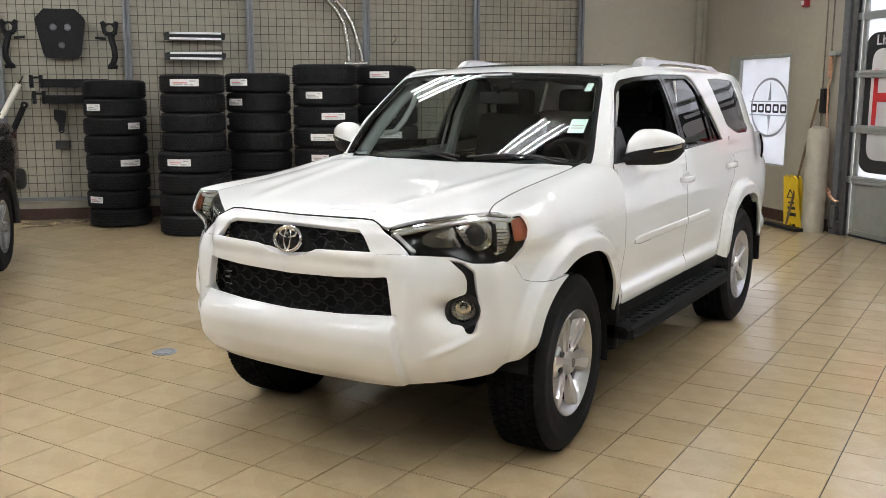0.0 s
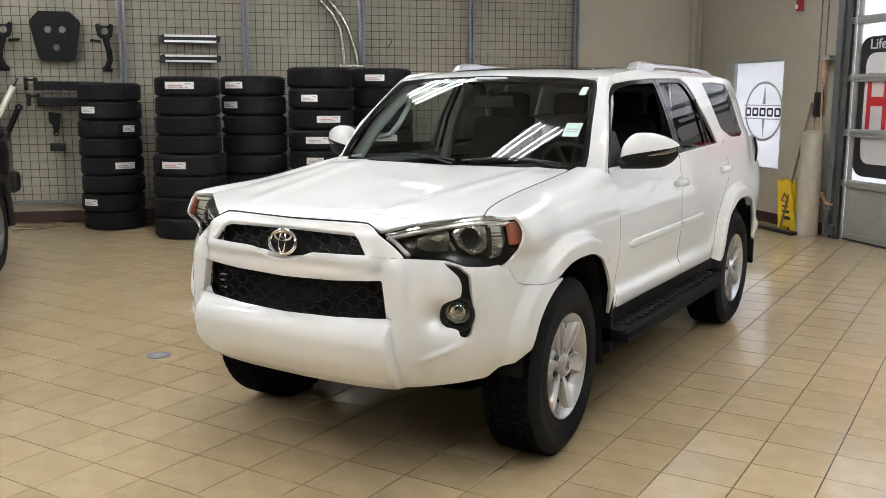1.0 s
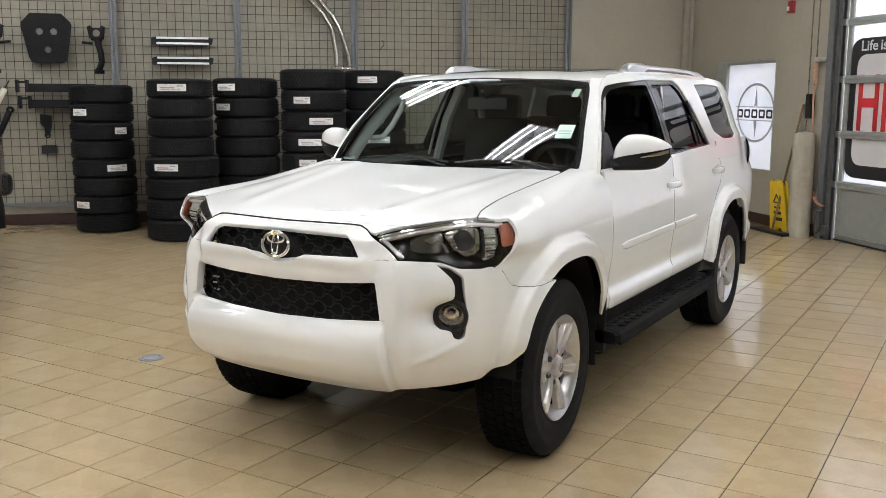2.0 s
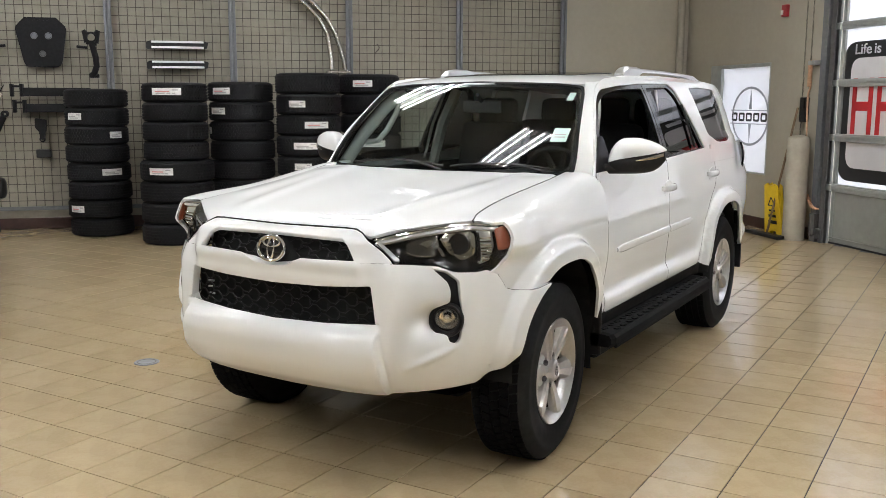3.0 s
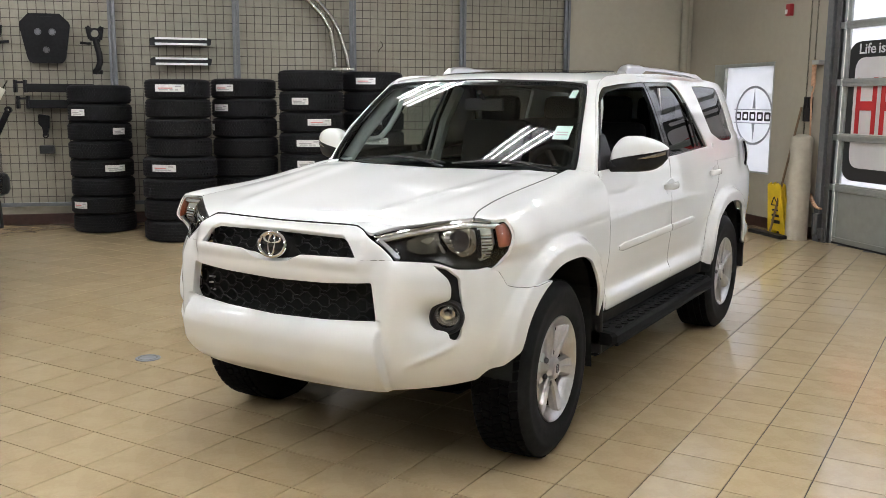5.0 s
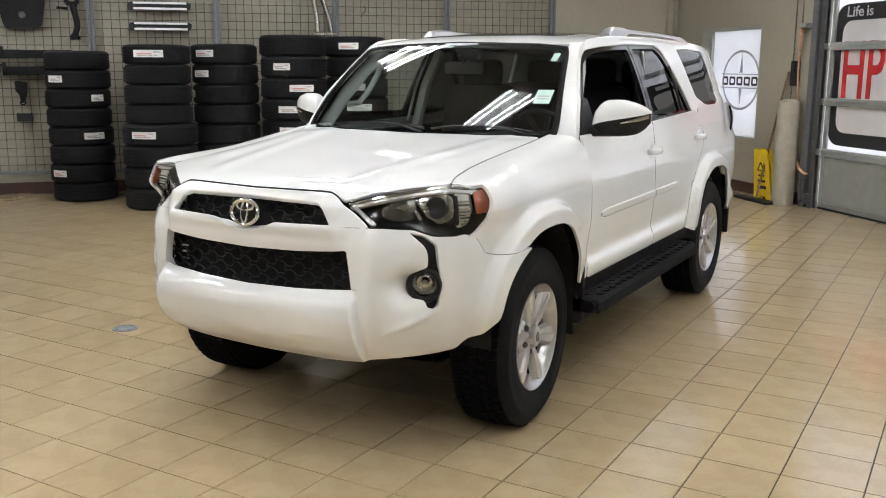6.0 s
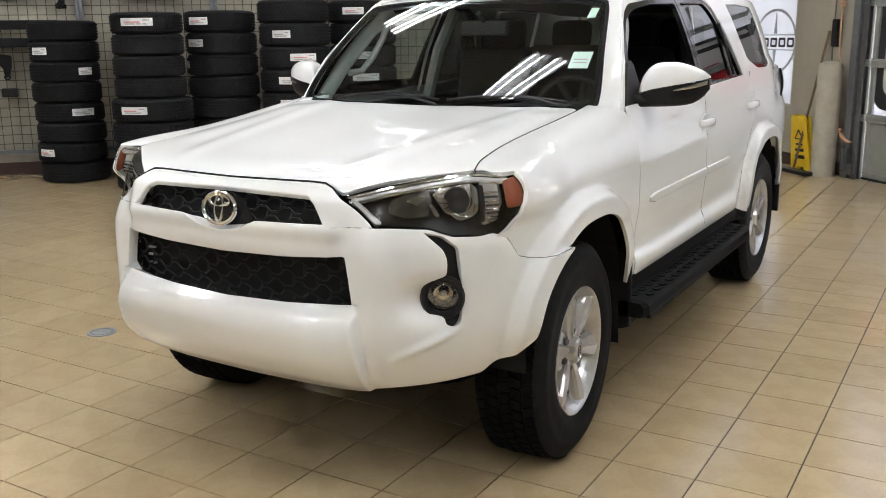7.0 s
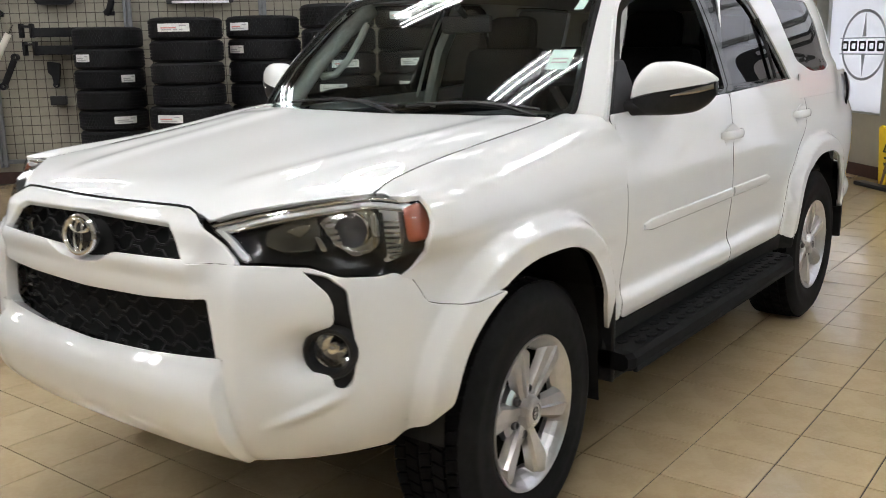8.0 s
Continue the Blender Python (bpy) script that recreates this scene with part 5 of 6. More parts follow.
# headlamps
def headlamps():
    # outline on the nose surface, so that it fits its gap in bumper, wing and bonnet
    top = [(0.446, 1.050), (0.60, 1.076), (0.74, 1.093), (0.909, 1.103), (1.02, 1.108), (1.066, 1.106)]
    rest = [(1.084, 1.080), (1.092, 1.036), (1.078, 0.995), (1.042, 0.959), (0.985, 0.930), (0.938, 0.919), (0.893, 0.917), (0.80, 0.924), (0.725, 0.952), (0.556, 0.964)]
    lp = soft_loop(top + rest, 0.012, 3, 0.03)
    for s in (1, -1):
        sunk = lambda d: (lambda q, z: nose(q, z, d))
        mir = s < 0
        housing = panel("headlamp", [lp], sunk(0.075), lamp_dark, car, "headlamp with clear lens and dark bowl", mirror=mir, rim=False)
        bm = bmesh.new()
        n = len(lp)
        a = [bm.verts.new(Vector(nose(q, z, 0.006)) * 1) for q, z in lp]
        b = [bm.verts.new(Vector(nose(q, z, 0.08))) for q, z in lp]
        for k in range(n):
            bm.faces.new((a[k], a[(k + 1) % n], b[(k + 1) % n], b[k]))
        if mir:
            bmesh.ops.scale(bm, vec=(-1, 1, 1), verts=bm.verts)
        part("bowl_rim", bm, gloss_black, housing)
        lens = panel("lens", [lp], sunk(0.002), lens_glass, housing, "clear lens", mirror=mir, rim=False)
        lens.visible_shadow = False

        def strip(name, loop, d, mat, label="", r=0.004, depth=0.02):
            return panel(name, [soft_loop(loop, 0.008, 3, 0.03)], sunk(d), mat, housing, label, mirror=mir, r=r, depth=depth, step=0.03)

        # bright bars along the top and the inner edge
        line = [(0.458, 1.044), (0.60, 1.070), (0.74, 1.087), (0.909, 1.097), (1.030, 1.101)]
        for o0, o1, sunk_by, mat in ((0.0, 0.004, 0.012, chrome), (0.011, 0.018, 0.018, silver), (0.022, 0.025, 0.024, chrome)):
            up = [(q + 0.5 * o0, z - o0) for q, z in line]
            down = [(q + 0.5 * o1, z - o1) for q, z in line[::-1]]
            strip("bright_bar", up + down, sunk_by, mat, "chrome", r=0.002)
        strip("inner_bar", [(0.468, 1.034), (0.486, 1.030), (0.576, 0.970), (0.560, 0.968)], 0.012, silver, "silver")
        # projector in its faceted bezel
        ring = [(0.852 + 0.054 * math.cos(2 * math.pi * k / 24), 1.016 + 0.041 * math.sin(2 * math.pi * k / 24)) for k in range(24)]
        bez = [(0.765, 1.040), (0.80, 1.060), (0.90, 1.070), (0.925, 1.052), (0.918, 0.985), (0.893, 0.964), (0.845, 0.957), (0.80, 0.99)]
        panel("bezel", [soft_loop(bez, 0.006, 2, 0.03), ring], sunk(0.040), bezel_silver, housing, "faceted silver bezel", mirror=mir, r=0.003, depth=0.03, step=0.03)
        for q, z, rr in ((0.852, 1.016, 0.044),):
            c = Vector(nose(q, z, 0.050))
            m = Matrix.Translation(c) @ Vector((0.42, -0.90, 0.10)).normalized().to_track_quat("Z", "Y").to_matrix().to_4x4()
            if mir:
                m = Matrix.Diagonal((-1, 1, 1, 1)) @ m
            bm = bmesh.new()
            lathe(bm, [(rr * 1.0, -0.03), (rr * 1.02, 0.010), (rr * 0.96, 0.014), (rr * 0.90, 0.006), (rr * 0.88, -0.03)], 32, m)
            bowl = part("projector_ring", bm, chrome, housing, "chrome ring", smooth=True)
            bm = bmesh.new()
            lathe(bm, [(rr * 0.9, 0.0), (rr * 0.75, 0.012), (rr * 0.5, 0.021), (rr * 0.25, 0.026), (0.0001, 0.0275)], 32, m)
            part("projector_lens", bm, projector_glass, bowl, "dark glass dome", smooth=True)
            bm = bmesh.new()
            lathe(bm, [(0.0001, -0.012), (rr * 0.9, -0.004)], 28, m)
            part("projector_base", bm, alloy_dark, bowl, smooth=True)
        # main beam chamber
        strip("reflector", [(0.605, 1.020), (0.68, 1.044), (0.752, 1.050), (0.762, 1.012), (0.738, 0.976), (0.66, 0.974), (0.605, 0.990)], 0.055, lamp_bowl, "dark olive reflector")
        strip("facet", [(0.665, 1.022), (0.705, 1.036), (0.738, 1.034), (0.72, 1.018), (0.70, 1.008), (0.69, 1.016)], 0.046, bezel_silver, r=0.002, depth=0.008)
        strip("facet", [(0.745, 1.01), (0.757, 1.008), (0.775, 0.978), (0.762, 0.976)], 0.030, chrome, "chrome", r=0.002, depth=0.01)
        for k in range(5):
            z, q0, q1 = 1.050 - 0.014 * k, 0.770 + 0.006 * k, 0.797 + 0.005 * k
            strip("facet", [(q0, z), (q1, z + 0.002), (q1, z - 0.006), (q0 + 0.003, z - 0.008)], 0.032 + 0.004 * (k % 2), chrome if k % 2 else bezel_silver, r=0.0015, depth=0.008)
        strip("facet", [(0.905, 1.058), (0.920, 1.050), (0.916, 1.000), (0.902, 1.012)], 0.030, chrome, "chrome", r=0.002, depth=0.01)
        strip("facet", [(0.815, 0.982), (0.858, 0.968), (0.890, 0.972), (0.862, 0.960), (0.842, 0.960)], 0.030, chrome, "chrome", r=0.002, depth=0.01)
        strip("divider", [(0.925, 1.062), (0.934, 1.064), (0.928, 0.955), (0.918, 0.952)], 0.020, gloss_black, r=0.002, depth=0.02)
        strip("side_reflector", [(0.937, 1.068), (0.996, 1.076), (0.990, 1.0), (0.972, 0.955), (0.930, 0.942)], 0.036, silver, "ribbed chrome reflector")
        for k in range(8):
            z = 0.950 + 0.013 * k
            w = 0.036 + 0.012 * (k / 8)
            strip("rib", [(0.942, z), (0.942 + w, z + 0.006), (0.942 + w, z + 0.010), (0.942, z + 0.004)], 0.028, chrome if k % 2 else lamp_bowl, r=0.0015, depth=0.006)
        strip("side_marker", [(1.008, 1.082), (1.058, 1.092), (1.072, 1.066), (1.074, 1.030), (1.058, 1.012), (1.006, 1.006), (1.006, 1.04)], 0.010, amber, "amber side reflector")


headlamps()


def fog_lamps():
    for s in (1, -1):
        mir = s < 0
        slot = [(0.69, 0.950), (0.772, 0.936), (0.825, 0.895), (0.832, 0.80), (0.842, 0.728), (0.826, 0.645), (0.795, 0.636), (0.764, 0.645), (0.762, 0.670), (0.725, 0.686), (0.700, 0.725), (0.702, 0.765), (0.732, 0.803), (0.764, 0.812), (0.766, 0.853), (0.754, 0.885)]
        trim = panel("fog_lamp_trim", [soft_loop(slot, 0.012, 3, 0.03), [(0.768 + 0.052 * math.cos(2 * math.pi * k / 24), 0.735 + 0.052 * math.sin(2 * math.pi * k / 24)) for k in range(24)]], lambda q, z: nose(q, z, 0.022), black_plastic, car, "black fog lamp trim", mirror=mir, rim=False, step=0.02)
        c = Vector(nose(0.768, 0.735, -0.012))
        way = Vector((0.45, -0.86, 0.0)).normalized()
        m = Matrix.Translation(c) @ way.to_track_quat("Z", "Y").to_matrix().to_4x4()
        if mir:
            m = Matrix.Diagonal((-1, 1, 1, 1)) @ m
        bm = bmesh.new()
        lathe(bm, [(0.046, -0.02), (0.047, 0.006), (0.052, 0.016), (0.062, 0.018), (0.068, 0.010), (0.069, -0.03)], 36, m)
        part("ring", bm, black_plastic, trim, "black ring", smooth=True)
        bm = bmesh.new()
        lathe(bm, [(0.046, -0.012), (0.03, -0.03), (0.012, -0.036), (0.0001, -0.036)], 30, m)
        lathe(bm, [(0.011, -0.036), (0.011, -0.012), (0.0001, -0.010)], 16, m)
        part("reflector", bm, chrome, trim, "bright reflector")
        bm = bmesh.new()
        lathe(bm, [(0.047, 0.0), (0.04, 0.006), (0.02, 0.010), (0.0001, 0.011)], 30, m)
        ln = part("lens", bm, lens_glass, trim, "clear lens", smooth=True)
        ln.visible_shadow = False


fog_lamps()


# side windows, frames, handles, mouldings, mirrors
def cabin_details():
    shift = lambda d: (lambda y, z: tuple(Vector(upper(y, z)) - Vector((d, 0, 0))))
    fw = [(0.528, 1.21), (0.592, 1.317), (0.660, 1.41), (0.727, 1.478), (0.80, 1.552), (0.92, 1.628, 0.04), (1.09, 1.648), (1.44, 1.662), (1.52, 1.234)]
    fh = [(0.665, 1.255), (0.70, 1.40), (0.765, 1.478), (0.845, 1.56), (0.945, 1.608, 0.04), (1.09, 1.630), (1.415, 1.640), (1.478, 1.262)]
    rw = [(1.45, 1.662), (1.93, 1.668), (2.015, 1.632, 0.03), (2.335, 1.265), (2.325, 1.256), (1.53, 1.234)]
    rh = [(1.500, 1.643), (1.91, 1.650), (1.985, 1.612, 0.03), (2.282, 1.275), (1.575, 1.262)]
    for k, mir in ((0, False), (1, True)):
        fd, rd = front_doors[k], rear_doors[k]
        if k == 1:
            fh = fh[:-2] + [(1.64, 1.634), (1.52, 1.265)]
            fw = fw[:-2] + [(1.68, 1.662), (1.55, 1.234)]
            rw = [(1.69, 1.662)] + rw[1:-1] + [(1.56, 1.234)]
            rh = [(1.76, 1.637)] + rh[1:-1] + [(1.64, 1.272)]
        panel("window_frame", [soft_loop(fw, 0.01, 2, 0.06), soft_loop(fh, 0.02, 3, 0.06)], shift(0.008), gloss_black, fd, "black window frame", mirror=mir, step=0.08, depth=0.02)
        panel("window_frame", [soft_loop(rw, 0.01, 2, 0.06), soft_loop(rh, 0.02, 3, 0.06)], shift(0.008), gloss_black, rd, "black window frame", mirror=mir, step=0.08, depth=0.02)
        g = panel("window", [soft_loop(rh, 0.02, 3, 0.06)], shift(0.018), dark_glass, rd, "dark tinted glass", mirror=mir, step=0.08, rim=False)
        if k == 1:
            g = panel("window", [soft_loop(fh, 0.02, 3, 0.06)], shift(0.018), side_glass, fd, "clear side glass", mirror=mir, step=0.08, rim=False)
        sx = -1 if mir else 1
        bm = bmesh.new()
        tube(bm, [Vector((sx * (upper(y, z)[0] - 0.004), y, z)) for y, z in ((2.065, 1.55), (2.09, 1.40), (2.115, 1.285))], 0.008, 6)
        part("divider_bar", bm, black_plastic, rd)
        # handles: a bridge over a shallow dish
        for dr, y, z in ((fd, 1.47, 1.080), (rd, 2.41, 1.100)):
            x = side(y, z)[0]
            bm = bmesh.new()
            rings = []
            for d, o, hh, th in ((-0.102, 0.000, 0.012, 0.004), (-0.094, 0.012, 0.016, 0.012), (-0.07, 0.024, 0.018, 0.014), (-0.03, 0.031, 0.019, 0.014), (0.03, 0.032, 0.019, 0.014), (0.065, 0.028, 0.019, 0.018), (0.090, 0.015, 0.018, 0.022), (0.102, 0.002, 0.013, 0.006)):
                rings.append([bm.verts.new((sx * (x + o + th * 0.5 * math.cos(a)), y + d, z + 0.006 + hh * math.sin(a))) for a in [2 * math.pi * k / 12 for k in range(12)]])
            for a, b in zip(rings, rings[1:]):
                for q in range(12):
                    bm.faces.new((a[q], a[(q + 1) % 12], b[(q + 1) % 12], b[q]))
            bm.faces.new(rings[0])
            bm.faces.new(rings[-1])
            part("door_handle", bm, white_paint, dr, "white door handle", smooth=True)
            bm = bmesh.new()
            lathe(bm, [(0.001, 0.003), (0.05, 0.0025), (0.062, 0.004), (0.066, 0.0)], 28, Matrix.Translation((sx * x, y + 0.01, z - 0.002)) @ Matrix.Rotation(radians(90 * sx), 4, "Y") @ Matrix.Diagonal((0.75, 1.25, 1, 1)))
            part("handle_dish", bm, white_paint, dr, smooth=True)
        # rubbing strips
        for dr, y0, y1 in ((fd, 0.655, 1.494), (rd, 1.516, 1.96)):
            bm = bmesh.new()
            n = 12
            pts = [(y0 + (y1 - y0) * i / n) for i in range(n + 1)]
            rings = []
            for i, y in enumerate(pts):
                z = 0.838 + 0.008 * (y - 0.65)
                x = side(y, z)[0]
                end = (dr is fd and i == 0) or (dr is rd and i == n)
                h = 0.012 if end else 0.024
                rings.append([bm.verts.new((sx * (x + o), y, z + d)) for o, d in ((-0.004, -h), (0.006, -h * 0.7), (0.009, 0), (0.006, h * 0.7), (-0.004, h))])
            for a, b in zip(rings, rings[1:]):
                for j in range(4):
                    bm.faces.new((a[j], a[j + 1], b[j + 1], b[j]))
            bm.faces.new(rings[0])
            bm.faces.new(rings[-1])
            part("rubbing_strip", bm, white_paint, dr, "white body side moulding", smooth=True)
        # black mirror sail in the window corner
        mirror_unit(fd, sx)


def mirror_unit(door, sx):
    top = curve((0, 1.285), (0.03, 1.318), (0.09, 1.352), (0.18, 1.378), (0.3, 1.390), (0.5, 1.391), (0.7, 1.380), (0.85, 1.364), (0.95, 1.348), (1, 1.336))
    split = curve((0, 1.268), (0.2, 1.284), (0.5, 1.299), (0.8, 1.313), (1, 1.327))
    low = curve((0, 1.216), (0.5, 1.220), (0.75, 1.229), (0.9, 1.252), (1, 1.285))
    front = curve((0, 0.655), (0.08, 0.632), (0.3, 0.632), (0.6, 0.66), (0.85, 0.705), (1, 0.752))
    back = curve((0, 0.72), (0.1, 0.752), (0.5, 0.768), (0.9, 0.782), (1, 0.778))

    def at(s, ang, edge, k=1.0):
        z0, z1, y0, y1 = split(s), edge(s), front(s), back(s)
        ca, sa = math.cos(ang), math.sin(ang)
        y = (y0 + y1) / 2 - (y1 - y0) / 2 * k * math.copysign(abs(ca) ** 0.7, ca)
        return Vector((sx * (0.815 + 0.255 * s), y, z0 + (z1 - z0) * abs(sa) ** 0.75))

    def shell(name, edge, mat, label, k, lift):
        bm = bmesh.new()
        rings = []
        for i in range(25):
            s = 0.5 - 0.5 * math.cos(math.pi * i / 24)
            rings.append([bm.verts.new(at(s, math.pi * j / 16, edge, k) + Vector((0, 0, lift))) for j in range(17)])
        for a, b in zip(rings, rings[1:]):
            for j in range(17):
                bm.faces.new((a[j], a[(j + 1) % 17], b[(j + 1) % 17], b[j]))
        bm.faces.new(rings[0])
        bm.faces.new(rings[-1])
        return part(name, bm, mat, door, label, smooth=True)

    cap = shell("mirror_cap", top, white_paint, "white mirror cap", 1.0, 0.0)
    shell("mirror_base", low, black_plastic, "black mirror underside", 0.94, -0.004)
    bm = bmesh.new()
    rings = []
    for i in range(10):
        s = 0.56 + 0.43 * i / 9
        h = 0.002 + 0.006 * min(1, i / 6)
        p = at(s, 0.0, low, 0.94) + Vector((0, -0.002, -0.020 + 0.004 * i / 9))
        rings.append([bm.verts.new(p + Vector((0, dy, dz * h))) for dy, dz in ((0.006, 1.2), (-0.004, 1), (-0.006, 0), (-0.004, -1), (0.006, -1.2))])
    for a, b in zip(rings, rings[1:]):
        for j in range(4):
            bm.faces.new((a[j], a[j + 1], b[j + 1], b[j]))
    part("turn_signal", bm, chrome, cap, "clear turn signal strip", smooth=True)
    bm = bmesh.new()
    tube(bm, [(sx * 0.79, 0.635, 1.238), (sx * 0.86, 0.672, 1.240), (sx * 0.96, 0.70, 1.252)], 0.026, 12)
    part("mirror_arm", bm, black_plastic, door, "black mirror arm", smooth=True)
    lp = [(0.521, 1.195), (0.584, 1.305), (0.645, 1.395), (0.69, 1.395), (0.72, 1.26), (0.77, 1.215), (0.75, 1.197)]
    panel("mirror_sail", [soft_loop(lp, 0.008, 2)], lambda y, z: (upper(y, z)[0] + 0.010, y, z), black_plastic, door, "black corner trim", mirror=sx < 0, step=0.06, depth=0.03)


cabin_details()


# roof rails, steps, lamps, bumper at the back
def car_trim():
    for sx in (1, -1):
        mir = sx < 0
        bm = bmesh.new()
        rings = []
        ys = [1.42, 1.46, 1.54, 1.68, 1.76, 1.92, 2.2, 2.55, 2.78, 2.90, 3.02, 3.10]
        tops = [0.012, 0.042, 0.050, 0.048, 0.040, 0.038, 0.036, 0.036, 0.038, 0.042, 0.030, 0.006]
        lows = [0.0, 0.0, 0.0, 0.0, 0.018, 0.022, 0.020, 0.020, 0.012, 0.0, 0.0, 0.0]
        for y, t, l in zip(ys, tops, lows):
            z = roof(0.575, y)[2]
            w = 0.028 if l == 0 else 0.022
            x = 0.575 - 0.02 * ease(2.6, 3.1, y)
            rings.append([bm.verts.new((sx * (x + a), y, z + b)) for a, b in ((-w, l - 0.004), (-w * 0.9, t * 0.8), (-w * 0.4, t), (w * 0.5, t * 0.98), (w, t * 0.7), (w * 1.1, l - 0.004))])
        for a, b in zip(rings, rings[1:]):
            for j in range(6):
                bm.faces.new((a[j], a[(j + 1) % 6], b[(j + 1) % 6], b[j]))
        bm.faces.new(rings[0])
        bm.faces.new(rings[-1])
        part("roof_rail", bm, silver, car, "silver roof rail", smooth=True)
        # running board
        bm = bmesh.new()
        sect = [(0.81, 0.47), (0.81, 0.435), (0.87, 0.405), (0.955, 0.405), (0.97, 0.42), (0.97, 0.452), (0.955, 0.468), (0.90, 0.474)]
        ends = []
        for y, k in ((0.40, 0.9), (0.43, 1.0), (2.10, 1.0), (2.14, 0.9)):
            ends.append([bm.verts.new((sx * (0.81 + (x - 0.81) * k), y, 0.435 + (z - 0.435) * k)) for x, z in sect])
        for a, b in zip(ends, ends[1:]):
            for j in range(len(sect)):
                bm.faces.new((a[j], a[(j + 1) % len(sect)], b[(j + 1) % len(sect)], b[j]))
        bm.faces.new(ends[0])
        bm.faces.new(ends[-1])
        board = part("running_board", bm, board_black, car, "black running board")
        bm = bmesh.new()
        for i in range(19):
            for j in range(2):
                y = 0.50 + 1.53 * i / 18 + 0.042 * j
                lathe(bm, [(0.0001, 0.004), (0.011, 0.004), (0.013, 0.006), (0.016, 0.006), (0.018, 0.0)], 10, Matrix.Translation((sx * (0.885 + 0.048 * j), y, 0.4715)) @ Matrix.Diagonal((1.0, 1.7, 1, 1)))
        tagged(part("step_stud", bm, board_black, board), kind="stuff")
        bm = bmesh.new()
        box(bm, (sx * 0.965, 1.27, 0.412), (0.016, 1.68, 0.02), 0.004)
        part("lower_edge", bm, board_black, board)
        # mud flaps
        for y in (0.41, WHEELBASE + 0.43):
            bm = bmesh.new()
            box(bm, (sx * 0.775, y, 0.52), (0.25, 0.02, 0.32), 0.008)
            part("mud_flap", bm, black_plastic, car, "black mud flap")
        # wheel housings
        for yc in ARCHES:
            bm = bmesh.new()
            rings = []
            for x in (0.52, 0.70, 0.865):
                rings.append([bm.verts.new((sx * x, y, z)) for y, z in [(yc + 0.43, 0.30)] + arch_edge(yc, 0, 180, 20, 1.04)])
            for a, b in zip(rings, rings[1:]):
                for j in range(len(a) - 1):
                    bm.faces.new((a[j], a[j + 1], b[j + 1], b[j]))
            bm.faces.new(rings[0])
            part("wheel_housing", bm, liner_black, car, "black wheel housing liner")
        # rear lamp
        bm = bmesh.new()
        rings = []
        for j in range(9):
            z = 1.06 + 0.20 * j / 8
            k = math.sin(math.pi * (0.12 + 0.76 * j / 8))
            rings.append([bm.verts.new((sx * x, y, z)) for x, y in ((0.79, 3.37), (0.800 + 0.032 * k, 3.43), (0.785 + 0.040 * k, 3.52), (0.745 + 0.04 * k, 3.66), (0.66, 3.74))])
        for a, b in zip(rings, rings[1:]):
            for j in range(4):
                bm.faces.new((a[j], a[j + 1], b[j + 1], b[j]))
        bm.faces.new(rings[0])
        bm.faces.new(rings[-1])
        lens = part("tail_lamp", bm, silver, car, "clear and red tail lamp", smooth=True)
        bm = bmesh.new()
        tube(bm, [(sx * (0.803 + 0.030 * math.sin(math.pi * (0.1 + 0.8 * j / 8))), 3.415 + 0.02 * j / 8, 1.27 - 0.22 * j / 8) for j in range(9)], 0.008, 6)
        part("lamp_gasket", bm, rubber, lens, "dark lamp seal", smooth=True)
        # small bright badge on the pillar behind the rear door
        bm = bmesh.new()
        x = upper(2.44, 1.275)[0]
        box(bm, (sx * (x + 0.002), 2.45, 1.275), (0.006, 0.035, 0.03), 0.002)
        part("badge", bm, silver, car, "small silver badge")
    # wipers
    for x0, x1 in ((-0.52, 0.06), (0.10, 0.62)):
        bm = bmesh.new()
        pts = [Vector(screen(x, 1.232 + 0.02 * math.sin(math.pi * t))) + Vector((0, -0.02, 0.012)) for t, x in [(k / 8, x0 + (x1 - x0) * k / 8) for k in range(9)]]
        tube(bm, pts, 0.0055, 6)
        w = part("wiper", bm, black_plastic, car, "black wiper", smooth=True)
        bm = bmesh.new()
        p = Vector(screen(x1, 1.215)) + Vector((0, -0.03, 0.01))
        tube(bm, [p, (p + pts[4]) / 2 + Vector((0, -0.008, 0.012)), pts[4]], 0.007, 6)
        part("wiper_arm", bm, black_plastic, w, smooth=True)
    # stickers on the glass
    for x, z, w, h in ((0.602, 1.402, 0.040, 0.032), (0.568, 1.590, 0.017, 0.02)):
        lp = [(x - w, z - h), (x + w, z - h), (x + w, z + h), (x - w, z + h)]
        st = panel("glass_sticker", [lp], lambda a, b: tuple(Vector(screen(a, b)) + Vector((0, -0.003, 0))), label_teal, car, "pale green paper sticker", rim=False)
        if w > 0.03:
            for dz in (0.0, -0.012):
                panel("printed_bar", [[(x - w * 0.7, z + dz), (x + w * 0.7, z + dz), (x + w * 0.7, z + dz + 0.005), (x - w * 0.7, z + dz + 0.005)]], lambda a, b: tuple(Vector(screen(a, b)) + Vector((0, -0.004, 0))), ink_grey, st, rim=False)
    # tailgate and rear bumper
    bm = bmesh.new()
    rings = []
    for z, w, y in ((0.50, 0.72, 3.74), (0.70, 0.745, 3.77), (0.95, 0.745, 3.78), (1.10, 0.72, 3.77), (1.24, 0.665, 3.74), (1.45, 0.60, 3.68), (1.60, 0.55, 3.62), (1.65, 0.50, 3.56)):
        rings.append([bm.verts.new((x, yy, z)) for x, yy in ((-w, y - 0.20), (-w * 0.96, y - 0.05), (-w * 0.8, y), (w * 0.8, y), (w * 0.96, y - 0.05), (w, y - 0.20))])
